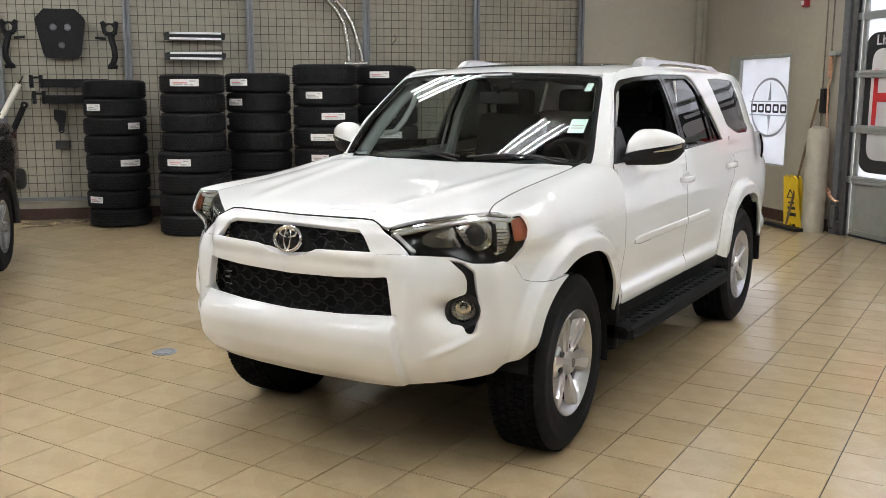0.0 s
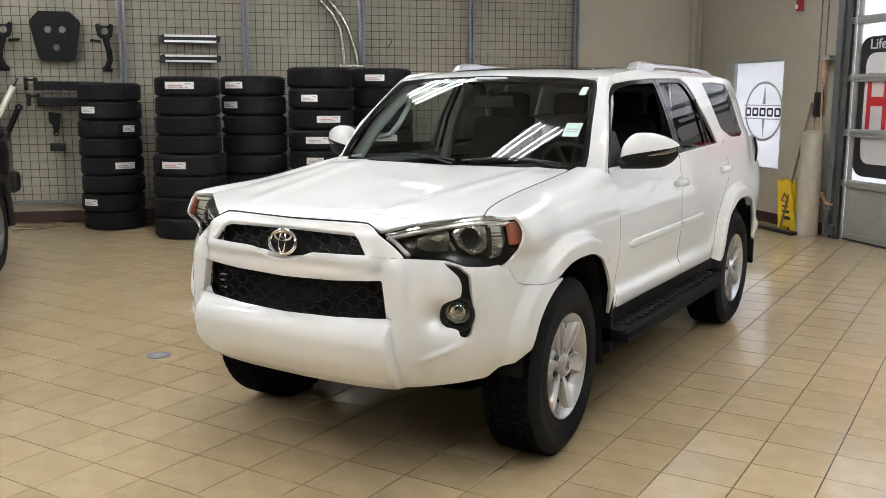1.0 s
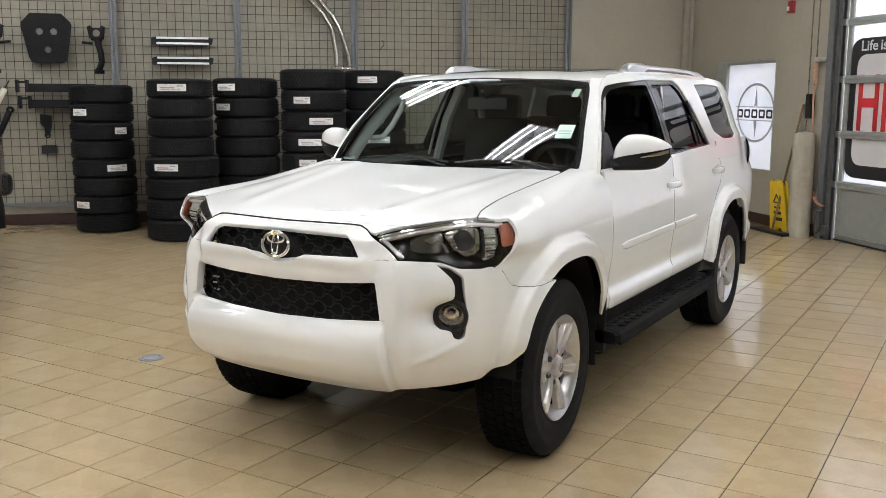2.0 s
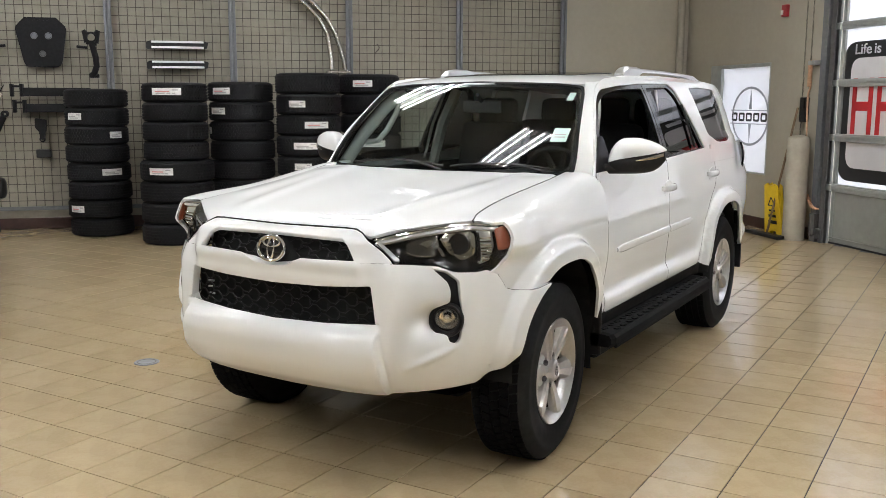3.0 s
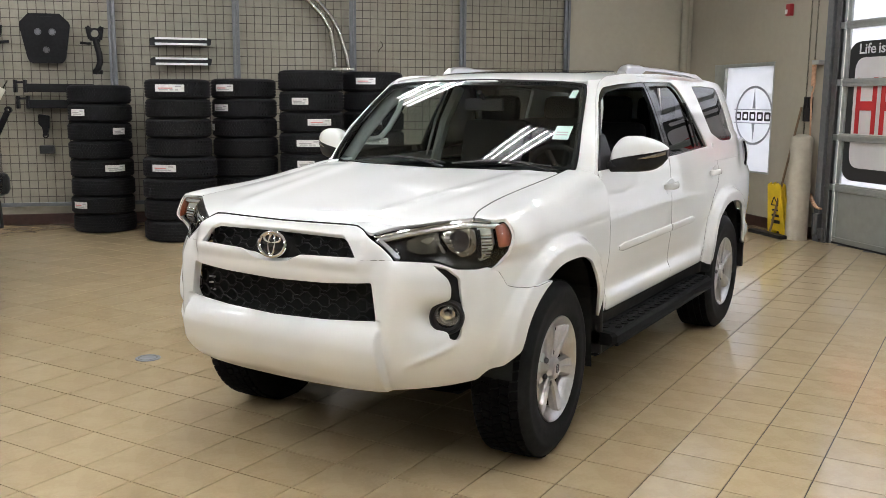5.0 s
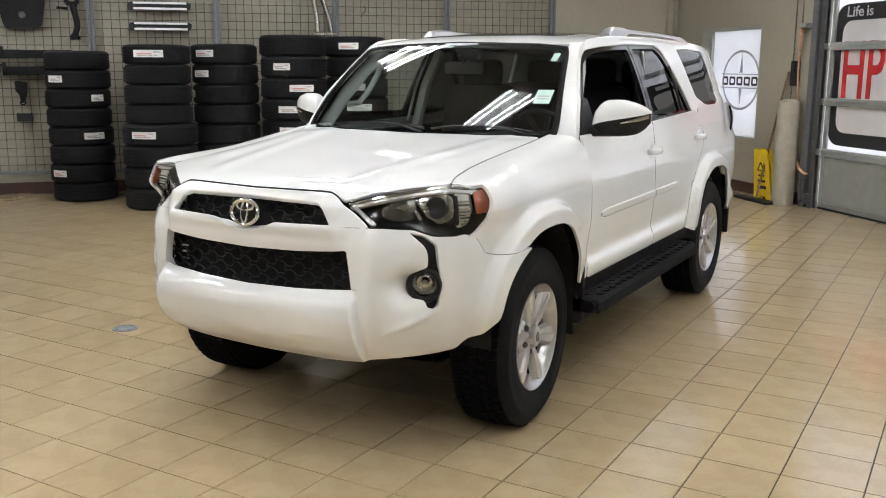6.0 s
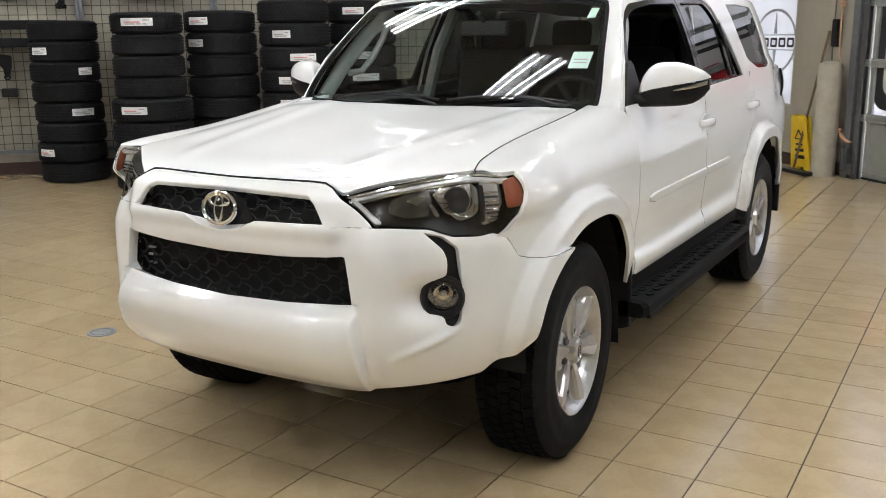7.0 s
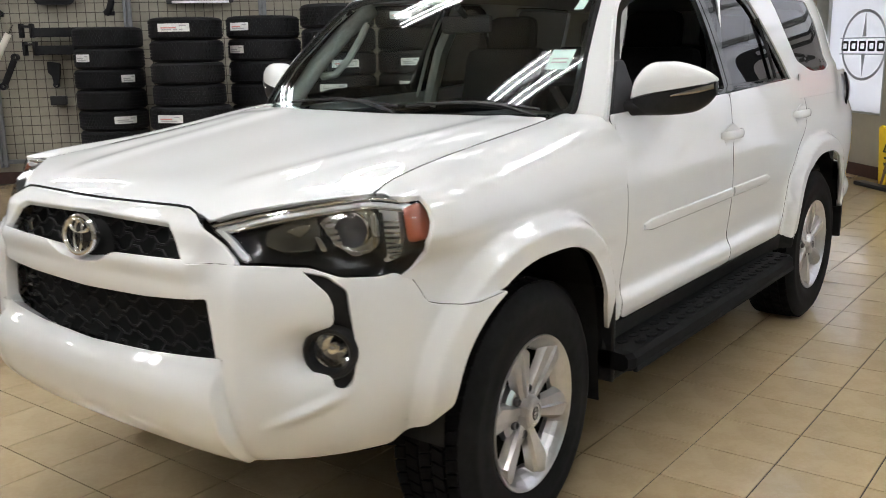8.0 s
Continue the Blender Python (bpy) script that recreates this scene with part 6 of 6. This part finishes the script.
    for a, b in zip(rings, rings[1:]):
        for j in range(6):
            bm.faces.new((a[j], a[(j + 1) % 6], b[(j + 1) % 6], b[j]))
    bm.faces.new(rings[0])
    bm.faces.new(rings[-1])
    part("tailgate", bm, white_paint, car, smooth=True)
    bm = bmesh.new()
    box(bm, (0, 3.71, 0.60), (1.50, 0.24, 0.28), 0.07)
    part("rear_bumper", bm, white_paint, car, smooth=True)
    # rear spoiler
    bm = bmesh.new()
    box(bm, (0, 3.56, 1.665), (1.04, 0.20, 0.035), 0.015)
    part("spoiler", bm, white_paint, car, smooth=True)


car_trim()


def underbody():
    bm = bmesh.new()
    box(bm, (0, 1.6, 0.42), (1.00, 3.7, 0.32), 0.03)
    box(bm, (0, 1.4, 0.44), (1.66, 1.72, 0.28), 0.02)
    box(bm, (0, 3.35, 0.60), (1.60, 0.35, 0.30), 0.02)
    box(bm, (0, -0.25, 0.78), (1.0, 0.95, 0.50), 0.03)
    box(bm, (0, -0.42, 0.52), (1.0, 0.3, 0.30), 0.03)
    box(bm, (0, 0.44, 0.85), (1.66, 0.10, 0.64), 0.02)
    for y in (0.0, WHEELBASE):
        rod(bm, (-0.75, y, HUB_Z), (0.75, y, HUB_Z), 0.045, 12)
    box(bm, (0, WHEELBASE, HUB_Z), (0.34, 0.3, 0.28), 0.08)
    part("chassis", bm, liner_black, car, "black underbody")
    bm = bmesh.new()
    rows = [[bm.verts.new((x, y, z)) for x in (-w, -w * 0.5, w * 0.5, w)] for y, w, z in ((-0.72, 0.40, 0.417), (-0.54, 0.50, 0.375), (-0.38, 0.52, 0.32), (-0.15, 0.54, 0.285), (0.10, 0.54, 0.275), (0.55, 0.60, 0.28))]
    for a, b in zip(rows, rows[1:]):
        for j in range(3):
            bm.faces.new((a[j], a[j + 1], b[j + 1], b[j]))
    part("splash_shield", bm, liner_black, car, "black plastic splash shield")
    # low pan, unseen, added to block light and deepen the shade under the car
    bm = bmesh.new()
    box(bm, (0, 1.95, 0.295), (1.10, 2.9, 0.10), 0.03)
    box(bm, (0, 1.35, 0.36), (1.56, 1.60, 0.10), 0.03)
    part("shade_pan", bm, liner_black, car)
    bm = bmesh.new()
    box(bm, (0, 1.95, 0.70), (1.60, 2.9, 0.16), 0.02)
    part("cabin_floor", bm, dash, car)
    # inner door trims under the windows
    for sx in (1, -1):
        bm = bmesh.new()
        box(bm, (sx * 0.765, 1.50, 0.95), (0.05, 1.95, 0.44), 0.02)
        box(bm, (sx * 0.70, 3.05, 0.98), (0.06, 1.0, 0.50), 0.02)
        part("door_trim", bm, dash, car, "dark inner door trim")
        bm = bmesh.new()
        tube(bm, [(sx * x, y, z) for x, y, z in ((0.735, 0.585, 1.22), (0.70, 0.72, 1.38), (0.655, 0.86, 1.52), (0.60, 0.98, 1.62))], 0.036, 10)
        part("inner_pillar", bm, trim_grey, car, "grey inner pillar trim", smooth=True)
        bm = bmesh.new()
        tube(bm, [(sx * x, y, z) for x, y, z in ((0.695, 0.74, 1.33), (0.63, 0.76, 1.34), (0.60, 0.81, 1.40), (0.585, 0.88, 1.49), (0.595, 0.93, 1.545), (0.645, 0.95, 1.57))], 0.016, 8)
        part("grab_handle", bm, trim_grey, car, "grey grab handle", smooth=True)
        bm = bmesh.new()
        tube(bm, [(sx * x, y, z) for x, y, z in ((0.76, 1.58, 1.15), (0.72, 1.64, 1.42), (0.65, 1.71, 1.64))], 0.035, 8)
        part("inner_pillar", bm, trim_grey if sx < 0 else dash, car, "inner pillar trim", smooth=True)
        bm = bmesh.new()
        tube(bm, [(sx * x, y, z) for x, y, z in ((0.79, 1.525, 1.2), (0.765, 1.590, 1.42), (0.715, 1.665, 1.63))], 0.009, 6)
        part("pillar_edge", bm, silver, car, "pale pillar edge", smooth=True)
    # headlining
    half = [(0.0, 0.92), (0.6, 1.0), (0.65, 1.5), (0.65, 3.2), (0.5, 3.5), (0.0, 3.5)]
    lp = half + [(-a, b) for a, b in half[::-1] if a > 0]
    panel("headlining", [soft_loop(lp, 0.03, 3, 0.1)], lambda x, y: (x, y, roof(x, y)[2] - 0.05), liner_grey, car, "grey headlining", step=0.2, rim=False)
    # dashboard
    bm = bmesh.new()
    rings = []
    for x in [-0.72 + 1.44 * k / 16 for k in range(17)]:
        hump = 0.035 * math.exp(-((x - 0.38) / 0.17) ** 2)
        y0 = screen(x, 1.2)[1] + 0.02
        rings.append([bm.verts.new((x, y, z)) for y, z in ((y0, 1.195), (y0 + 0.18, 1.205 + hump * 0.6), (y0 + 0.30, 1.19 + hump), (y0 + 0.38, 1.15), (y0 + 0.40, 1.02), (y0 + 0.36, 0.8), (y0, 0.8))])
    for a, b in zip(rings, rings[1:]):
        for j in range(6):
            bm.faces.new((a[j], a[j + 1], b[j + 1], b[j]))
    part("dashboard", bm, dash, car, "dark dashboard", smooth=True)
    # steering wheel
    m = Matrix.Translation((0.38, 1.06, 1.14)) @ Matrix.Rotation(radians(-66), 4, "X")
    bm = bmesh.new()
    tube(bm, [m @ Vector((0.188 * math.cos(t), 0.188 * math.sin(t), 0)) for t in [2 * math.pi * k / 40 for k in range(40)]], 0.016, 8, True)
    sw = part("steering_wheel", bm, dash, car, "dark steering wheel", smooth=True)
    bm = bmesh.new()
    box(bm, m @ Vector((0, -0.01, 0)), (0.18, 0.12, 0.12), 0.04)
    for a in (0, 180, 250, 290):
        rod(bm, m @ Vector((0, 0, 0)), m @ Vector((0.185 * math.cos(radians(a)), 0.185 * math.sin(radians(a)), 0)), 0.018, 8)
    part("spokes", bm, dash, sw, smooth=True)
    # seats
    for x, y, w in ((0.38, 1.32, 0.5), (-0.38, 1.32, 0.5), (0.36, 2.25, 0.62), (-0.36, 2.25, 0.62)):
        bm = bmesh.new()
        box(bm, (x, y + 0.05, 0.88), (w, 0.52, 0.16), 0.05)
        s = part("seat_cushion", bm, cloth, car, "dark cloth seat", smooth=True)
        bm = bmesh.new()
        box(bm, (x, y + 0.38, 1.15), (w * 0.95, 0.14, 0.58), 0.055, Matrix.Rotation(radians(-14), 4, "X"))
        part("seat_back", bm, cloth, s, smooth=True)
        bm = bmesh.new()
        box(bm, (x, y + 0.47, 1.50), (0.27, 0.10, 0.18), 0.045, Matrix.Rotation(radians(-8), 4, "X"))
        rod(bm, (x - 0.06, y + 0.46, 1.36), (x - 0.06, y + 0.46, 1.45), 0.008)
        rod(bm, (x + 0.06, y + 0.46, 1.36), (x + 0.06, y + 0.46, 1.45), 0.008)
        part("headrest", bm, cloth, s, smooth=True)
    bm = bmesh.new()
    box(bm, (0, 0.86, 1.535), (0.24, 0.03, 0.07), 0.014)
    rod(bm, (0, 0.86, 1.56), (0, 0.80, 1.60), 0.012)
    part("rear_view_mirror", bm, dash, car, "dark interior mirror", smooth=True)


underbody()


# wheels
def wheel(name, parent, at, metal=alloy):
    w = new(name)
    w.parent = parent
    w.matrix_basis = at
    w["label"] = "silver six-spoke alloy wheel with black tyre"
    n = 60
    bm = bmesh.new()
    r = TYRE_R
    prof = [(0.218, -0.10), (0.228, -0.115), (0.24, -0.125), (0.30, -0.134), (0.35, -0.130), (r - 0.022, -0.112), (r - 0.006, -0.098), (r - 0.012, -0.095),
            (r - 0.012, 0.095), (r - 0.006, 0.098), (r - 0.022, 0.112), (0.35, 0.130), (0.335, 0.1325), (0.33, 0.131), (0.30, 0.134), (0.27, 0.133), (0.262, 0.130), (0.245, 0.125), (0.232, 0.118), (0.218, 0.10)]
    lathe(bm, prof, n, None, True)
    tread = part("tyre", bm, rubber, w, "black rubber tyre", smooth=True)
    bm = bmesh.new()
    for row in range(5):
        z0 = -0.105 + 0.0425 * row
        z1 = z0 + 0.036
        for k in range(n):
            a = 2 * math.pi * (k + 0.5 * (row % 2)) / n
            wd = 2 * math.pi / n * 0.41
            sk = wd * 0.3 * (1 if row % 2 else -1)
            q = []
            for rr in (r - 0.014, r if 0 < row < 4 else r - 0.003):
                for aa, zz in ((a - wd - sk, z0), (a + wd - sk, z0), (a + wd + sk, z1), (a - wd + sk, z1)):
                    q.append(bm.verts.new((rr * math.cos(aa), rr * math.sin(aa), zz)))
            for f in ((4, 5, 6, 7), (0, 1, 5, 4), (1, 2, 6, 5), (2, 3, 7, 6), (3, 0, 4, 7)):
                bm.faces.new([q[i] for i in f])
    part("tread", bm, shaded_tread, tread)
    # rim barrel
    bm = bmesh.new()
    lathe(bm, [(0.205, -0.10), (0.200, 0.0), (0.203, 0.07), (0.212, 0.098), (0.230, 0.112), (0.236, 0.120), (0.234, 0.125), (0.227, 0.123), (0.218, 0.112), (0.209, 0.098), (0.196, 0.07), (0.192, 0.0), (0.195, -0.10)], 64)
    rim = part("rim", bm, metal, w, "silver alloy rim", smooth=True)
    # brake disc behind
    bm = bmesh.new()
    lathe(bm, [(0.0001, -0.02), (0.16, -0.02), (0.16, -0.045), (0.0001, -0.045)], 40)
    lathe(bm, [(0.0001, 0.020), (0.165, 0.020), (0.165, 0.0)], 40)
    part("brake_disc", bm, liner_black, w, "dark brake disc")
    # black sleeve over the silver barrel, colouring in the shade behind the spokes
    bm = bmesh.new()
    lathe(bm, [(0.185, -0.10), (0.185, 0.068), (0.193, 0.068)], 48)
    part("rim_shade", bm, liner_black, rim, "black sleeve for the shade inside the rim", smooth=True)
    # broad spokes with a stepped face and a pointed foot, and between them pockets that slope in to a window
    for k in range(6):
        ang = radians(60 * k + 22)
        rot = Matrix.Rotation(ang, 4, "Z")
        bm = bmesh.new()
        st = [(0.046, 0.021, 0.098), (0.080, 0.024, 0.104), (0.12, 0.030, 0.110), (0.165, 0.038, 0.115), (0.194, 0.041, 0.118), (0.213, 0.024, 0.117), (0.224, 0.006, 0.115)]
        rows = []
        for rr, hw, h in st:
            drop = 0.008 * ease(0.05, 0.09, rr) * (1 - ease(0.19, 0.22, rr))
            sk = 0.008 * ease(0.05, 0.12, rr) + 0.03 * ease(0.18, 0.224, rr)
            rows.append([bm.verts.new(rot @ Vector((rr, y, z))) for y, z in ((-hw - sk, h - 0.034), (-hw - sk * 0.25, h - 0.011), (-hw * 0.86, h), (hw * 0.06, h + 0.003), (hw * 0.16, h - drop), (hw * 0.92, h - drop - 0.004), (hw + sk * 0.25, h - drop - 0.014), (hw + sk, h - 0.034))])
        for a, b in zip(rows, rows[1:]):
            for j in range(7):
                bm.faces.new((a[j], b[j], b[j + 1], a[j + 1]))
        bm.faces.new(rows[0])
        part("spoke", bm, metal, rim)
        wrot = Matrix.Rotation(ang + radians(30), 4, "Z")
        for name, prof in (("pocket", ((0.184, 18, 0.064), (0.186, 19, 0.078), (0.196, 23, 0.095), (0.207, 25, 0.108), (0.219, 27, 0.119))), ("root_web", ((0.060, 34, 0.090), (0.092, 27, 0.087), (0.108, 20, 0.079), (0.111, 19, 0.060)))):
            bm = bmesh.new()
            g = []
            for rr, half_a, z in prof:
                g.append([bm.verts.new(wrot @ Vector((rr * math.cos(radians(half_a * f)), rr * math.sin(radians(half_a * f)), z - 0.004 * (1 - f * f)))) for f in (-1, -0.55, 0, 0.55, 1)])
            for a, b in zip(g, g[1:]):
                for j in range(4):
                    bm.faces.new((a[j], b[j], b[j + 1], a[j + 1]))
            part(name, bm, metal, rim)
        m = Matrix.Rotation(ang + radians(30), 4, "Z")
        bm = bmesh.new()
        lathe(bm, [(0.0135, 0.055), (0.0135, 0.094), (0.010, 0.098), (0.0085, 0.088), (0.0001, 0.088)], 12, m @ Matrix.Translation((0.0695, 0, 0)))
        part("lug_nut", bm, alloy_dark, rim, "steel wheel nut", smooth=True)
    bm = bmesh.new()
    lathe(bm, [(0.062, 0.05), (0.060, 0.086), (0.054, 0.096), (0.047, 0.116), (0.040, 0.122), (0.032, 0.1235), (0.030, 0.121), (0.0001, 0.122)], 12)
    hub = part("hub", bm, metal, rim)
    bm = bmesh.new()
    tube(bm, [(0.020 * math.cos(t), 0.014 * math.sin(t), 0.123) for t in [2 * math.pi * k / 24 for k in range(24)]], 0.002, 6, True)
    tube(bm, [(0.006 * math.cos(t), 0.013 * math.sin(t), 0.123) for t in [2 * math.pi * k / 24 for k in range(24)]], 0.0016, 6, True)
    part("hub_emblem", bm, alloy_dark, hub, smooth=True)
    return w


for sx, y, spin in ((1, 0.0, -3), (1, WHEELBASE, 36), (-1, 0.0, 15), (-1, WHEELBASE, 52)):
    base = Matrix.Translation((sx * 0.757 - (0.018 if y == 0 else 0.010), y - (0.026 if y == 0 else 0), HUB_Z)) @ Matrix.Rotation(radians(3.0 if y == 0 else 0), 4, "Z") @ Matrix.Rotation(radians(90 * sx), 4, "Y") @ Matrix.Rotation(radians(spin), 4, "Z")
    wheel("wheel", car, base)


# ---- the dark pickup at the edge ----
def dark_car():
    """A pickup truck, its tail to the mesh wall: local y runs rearward from the rear axle, x out of the flank that is seen."""
    c = thing("pickup_truck", "black pickup truck parked with its tail to the wire mesh wall", "pickup truck", at=ROOM @ pose(-1.765, 8.86, 0))

    def shell(name, rows, mat, label=""):
        bm = bmesh.new()
        rings = []
        for y, out, low, top in rows:
            half = []
            for x, z in ((out - 0.10, low), (out - 0.01, low + 0.06), (out, low + 0.35 * (top - low)), (out + 0.005, low + 0.62 * (top - low)), (out - 0.03, top - 0.05), (out - 0.08, top)):
                half.append((x, z))
            rings.append([bm.verts.new((x, y, z)) for x, z in half] + [bm.verts.new((-1.86 - x, y, z)) for x, z in half[::-1]])
        n = len(rings[0])
        for a, b in zip(rings, rings[1:]):
            for k in range(n):
                bm.faces.new((a[k], a[(k + 1) % n], b[(k + 1) % n], b[k]))
        bm.faces.new(rings[0])
        bm.faces.new(rings[-1])
        return part(name, bm, mat, c, label, smooth=True)

    shell("bed", ((-1.55, 0.0, 0.62, 1.27), (-0.6, 0.01, 0.62, 1.275), (0.0, 0.015, 0.64, 1.28), (0.5, 0.01, 0.62, 1.28), (0.78, -0.01, 0.60, 1.275), (0.84, -0.05, 0.60, 1.26)), black_paint)
    shell("cab", ((-3.35, -0.02, 0.50, 1.22), (-3.0, 0.0, 0.45, 1.25), (-1.62, 0.0, 0.45, 1.27), (-1.57, -0.02, 0.48, 1.26)), black_paint)
    shell("greenhouse", ((-2.95, -0.16, 1.24, 1.30), (-2.45, -0.24, 1.24, 1.80), (-1.78, -0.24, 1.24, 1.82), (-1.60, -0.18, 1.24, 1.40)), gloss_black, "dark glass cabin")
    shell("hood", ((-4.45, -0.12, 0.55, 0.98), (-4.2, -0.03, 0.45, 1.08), (-3.40, 0.0, 0.50, 1.20)), black_paint)
    for y in (0.0, -3.45):
        bm = bmesh.new()
        tube(bm, [(0.0, y + 0.46 * math.cos(radians(a)), 0.40 + 0.46 * math.sin(radians(a))) for a in range(-5, 190, 15)], 0.035, 8)
        part("wheel_arch", bm, black_plastic, c, "black wheel arch trim", smooth=True)
        bm = bmesh.new()
        box(bm, (-0.93, y, 0.52), (1.66, 0.84, 0.36), 0.05)
        part("wheel_housing", bm, liner_black, c)
        for x, turn in ((-0.135, 90), (-1.725, -90)):
            wheel("wheel", c, Matrix.Translation((x, y, HUB_Z)) @ Matrix.Rotation(radians(turn), 4, "Y"), alloy_dark)
    bm = bmesh.new()
    box(bm, (-0.17, 0.46, 0.47), (0.28, 0.02, 0.36), 0.008)
    part("mud_flap", bm, black_plastic, c, "black mud flap")
    for x in (-0.075, -1.785):
        bm = bmesh.new()
        box(bm, (x, 0.80, 1.03), (0.10, 0.10, 0.34), 0.03)
        part("tail_lamp", bm, red_lens, c, "dark red tail lamp", smooth=True)
    bm = bmesh.new()
    box(bm, (-0.93, 0.90, 0.73), (1.90, 0.20, 0.22), 0.06)
    part("rear_bumper", bm, black_plastic, c, smooth=True)
    bm = bmesh.new()
    box(bm, (-0.93, -1.8, 0.44), (1.2, 4.8, 0.22), 0.04)
    part("chassis", bm, liner_black, c)


dark_car()


# ---- fluorescent lamps under the ceiling ----
def lamp(u, v, turn):
    f = thing("fluorescent_lamp", "white four-tube fluorescent fitting under the ceiling", "ceiling lamp", "ceiling lamps", at=ROOM @ pose(u, v, LAMP_Z, 0, 0, turn))
    bm = bmesh.new()
    prism(bm, [(-0.235, 0.02), (-0.195, 0.05), (-0.145, 0.03), (-0.09, 0.05), (0.09, 0.05), (0.145, 0.03), (0.195, 0.05), (0.235, 0.02), (0.235, 0.03), (0.13, 0.10), (-0.13, 0.10), (-0.235, 0.03)], 1.30,
          Matrix.Translation((-0.65, 0, 0)) @ Matrix(((0, 0, 1, 0), (1, 0, 0, 0), (0, 1, 0, 0), (0, 0, 0, 1))))
    part("reflector", bm, lamp_white, f)
    bm = bmesh.new()
    for x in (-0.5, 0.5):
        rod(bm, (x, 0, 0.10), (x, 0, CEIL - LAMP_Z), 0.004, 6)
    part("hanger", bm, rail_grey, f)
    for y in (-0.195, -0.09, 0.09, 0.195):
        bm = bmesh.new()
        rod(bm, (-0.62, y, 0.015), (0.62, y, 0.015), 0.014, 8)
        part("tube", bm, tube_light, f, "glowing tube", smooth=True)


LAMP_Z = 4.0
for i in range(-4, 5):
    for j in range(-6, 5):
        s, r = 4.2 * i + 1.13 * j, 2.12 * j
        u, v = 0.50 + 0.943 * s - 0.334 * r, 4.70 + 0.334 * s + 0.943 * r
        if LEFT_U + 0.8 < u < WALL_U - 0.8 and -2.0 < v < 10.6:
            lamp(u, v, -13 if (i, j) == (0, 1) else 19.5)


# ---- floor of square tiles ----
def tiled_floor():
    bm = bmesh.new()
    corners = [ROOM @ Vector((a, b, -0.004)) for a, b in ((LEFT_U - 0.2, BACK_V - 0.2), (WALL_U + 0.6, BACK_V - 0.2), (WALL_U + 0.6, WALL_V + 0.2), (LEFT_U - 0.2, WALL_V + 0.2))]
    bm.faces.new([bm.verts.new(p) for p in corners])
    floor = tagged(part("floor", bm, grout), "polished beige square floor tiles with dark joints", "floor", kind="structure")
    P, X0, Y0, gap = 0.2997, -3.5, 2.625, 0.0052
    half = P / 2 - gap / 2
    me = bpy.data.meshes.new("tile")
    c = 0.0003
    vs = [(-half, -half, -0.004), (half, -half, -0.004), (half, half, -0.004), (-half, half, -0.004),
          (-half, -half, -0.0015), (half, -half, -0.0015), (half, half, -0.0015), (-half, half, -0.0015),
          (-half + c, -half + c, 0), (half - c, -half + c, 0), (half - c, half - c, 0), (-half + c, half - c, 0)]
    fs = [(8, 9, 10, 11)] + [(4 + i, 4 + (i + 1) % 4, 8 + (i + 1) % 4, 8 + i) for i in range(4)] + [(i, (i + 1) % 4, 4 + (i + 1) % 4, 4 + i) for i in range(4)]
    me.from_pydata(vs, [], fs)
    me.materials.append(floor_tile)
    rest_v, rest_f, near = [], [], 0
    for i in range(-60, 60):
        for j in range(-60, 60):
            x, y = X0 + (i + 0.5) * P, Y0 + (j + 0.5) * P
            u, v = (x + y) * R2, (-x + y) * R2
            if not (LEFT_U < u < WALL_U + 0.12 and BACK_V < v < WALL_V):
                continue
            tilt = random.uniform(-0.0006, 0.0006)
            if -4.6 < x < 0.6 and 1.6 < y < 6.8 and not (-3.2 < x < -1.7 and 3.4 < y < 6.8) and near < 290:
                near += 1
                t = new("tile", me)
                t.parent = floor
                t.matrix_basis = Matrix.Translation((x, y, 0)) @ Euler((tilt * 2, random.uniform(-0.0012, 0.0012), 0)).to_matrix().to_4x4()
            else:
                b = len(rest_v)
                rest_v += [(x + p[0], y + p[1], p[2] + tilt * (p[0] + p[1]) * 2) for p in vs]
                rest_f += [tuple(b + k for k in f) for f in fs]
    me = bpy.data.meshes.new("tiles_far")
    me.from_pydata(rest_v, [], rest_f)
    me.materials.append(floor_tile)
    ob = new("tiles_far", me)
    ob.parent = floor
    tagged(ob, kind="stuff")


tiled_floor()
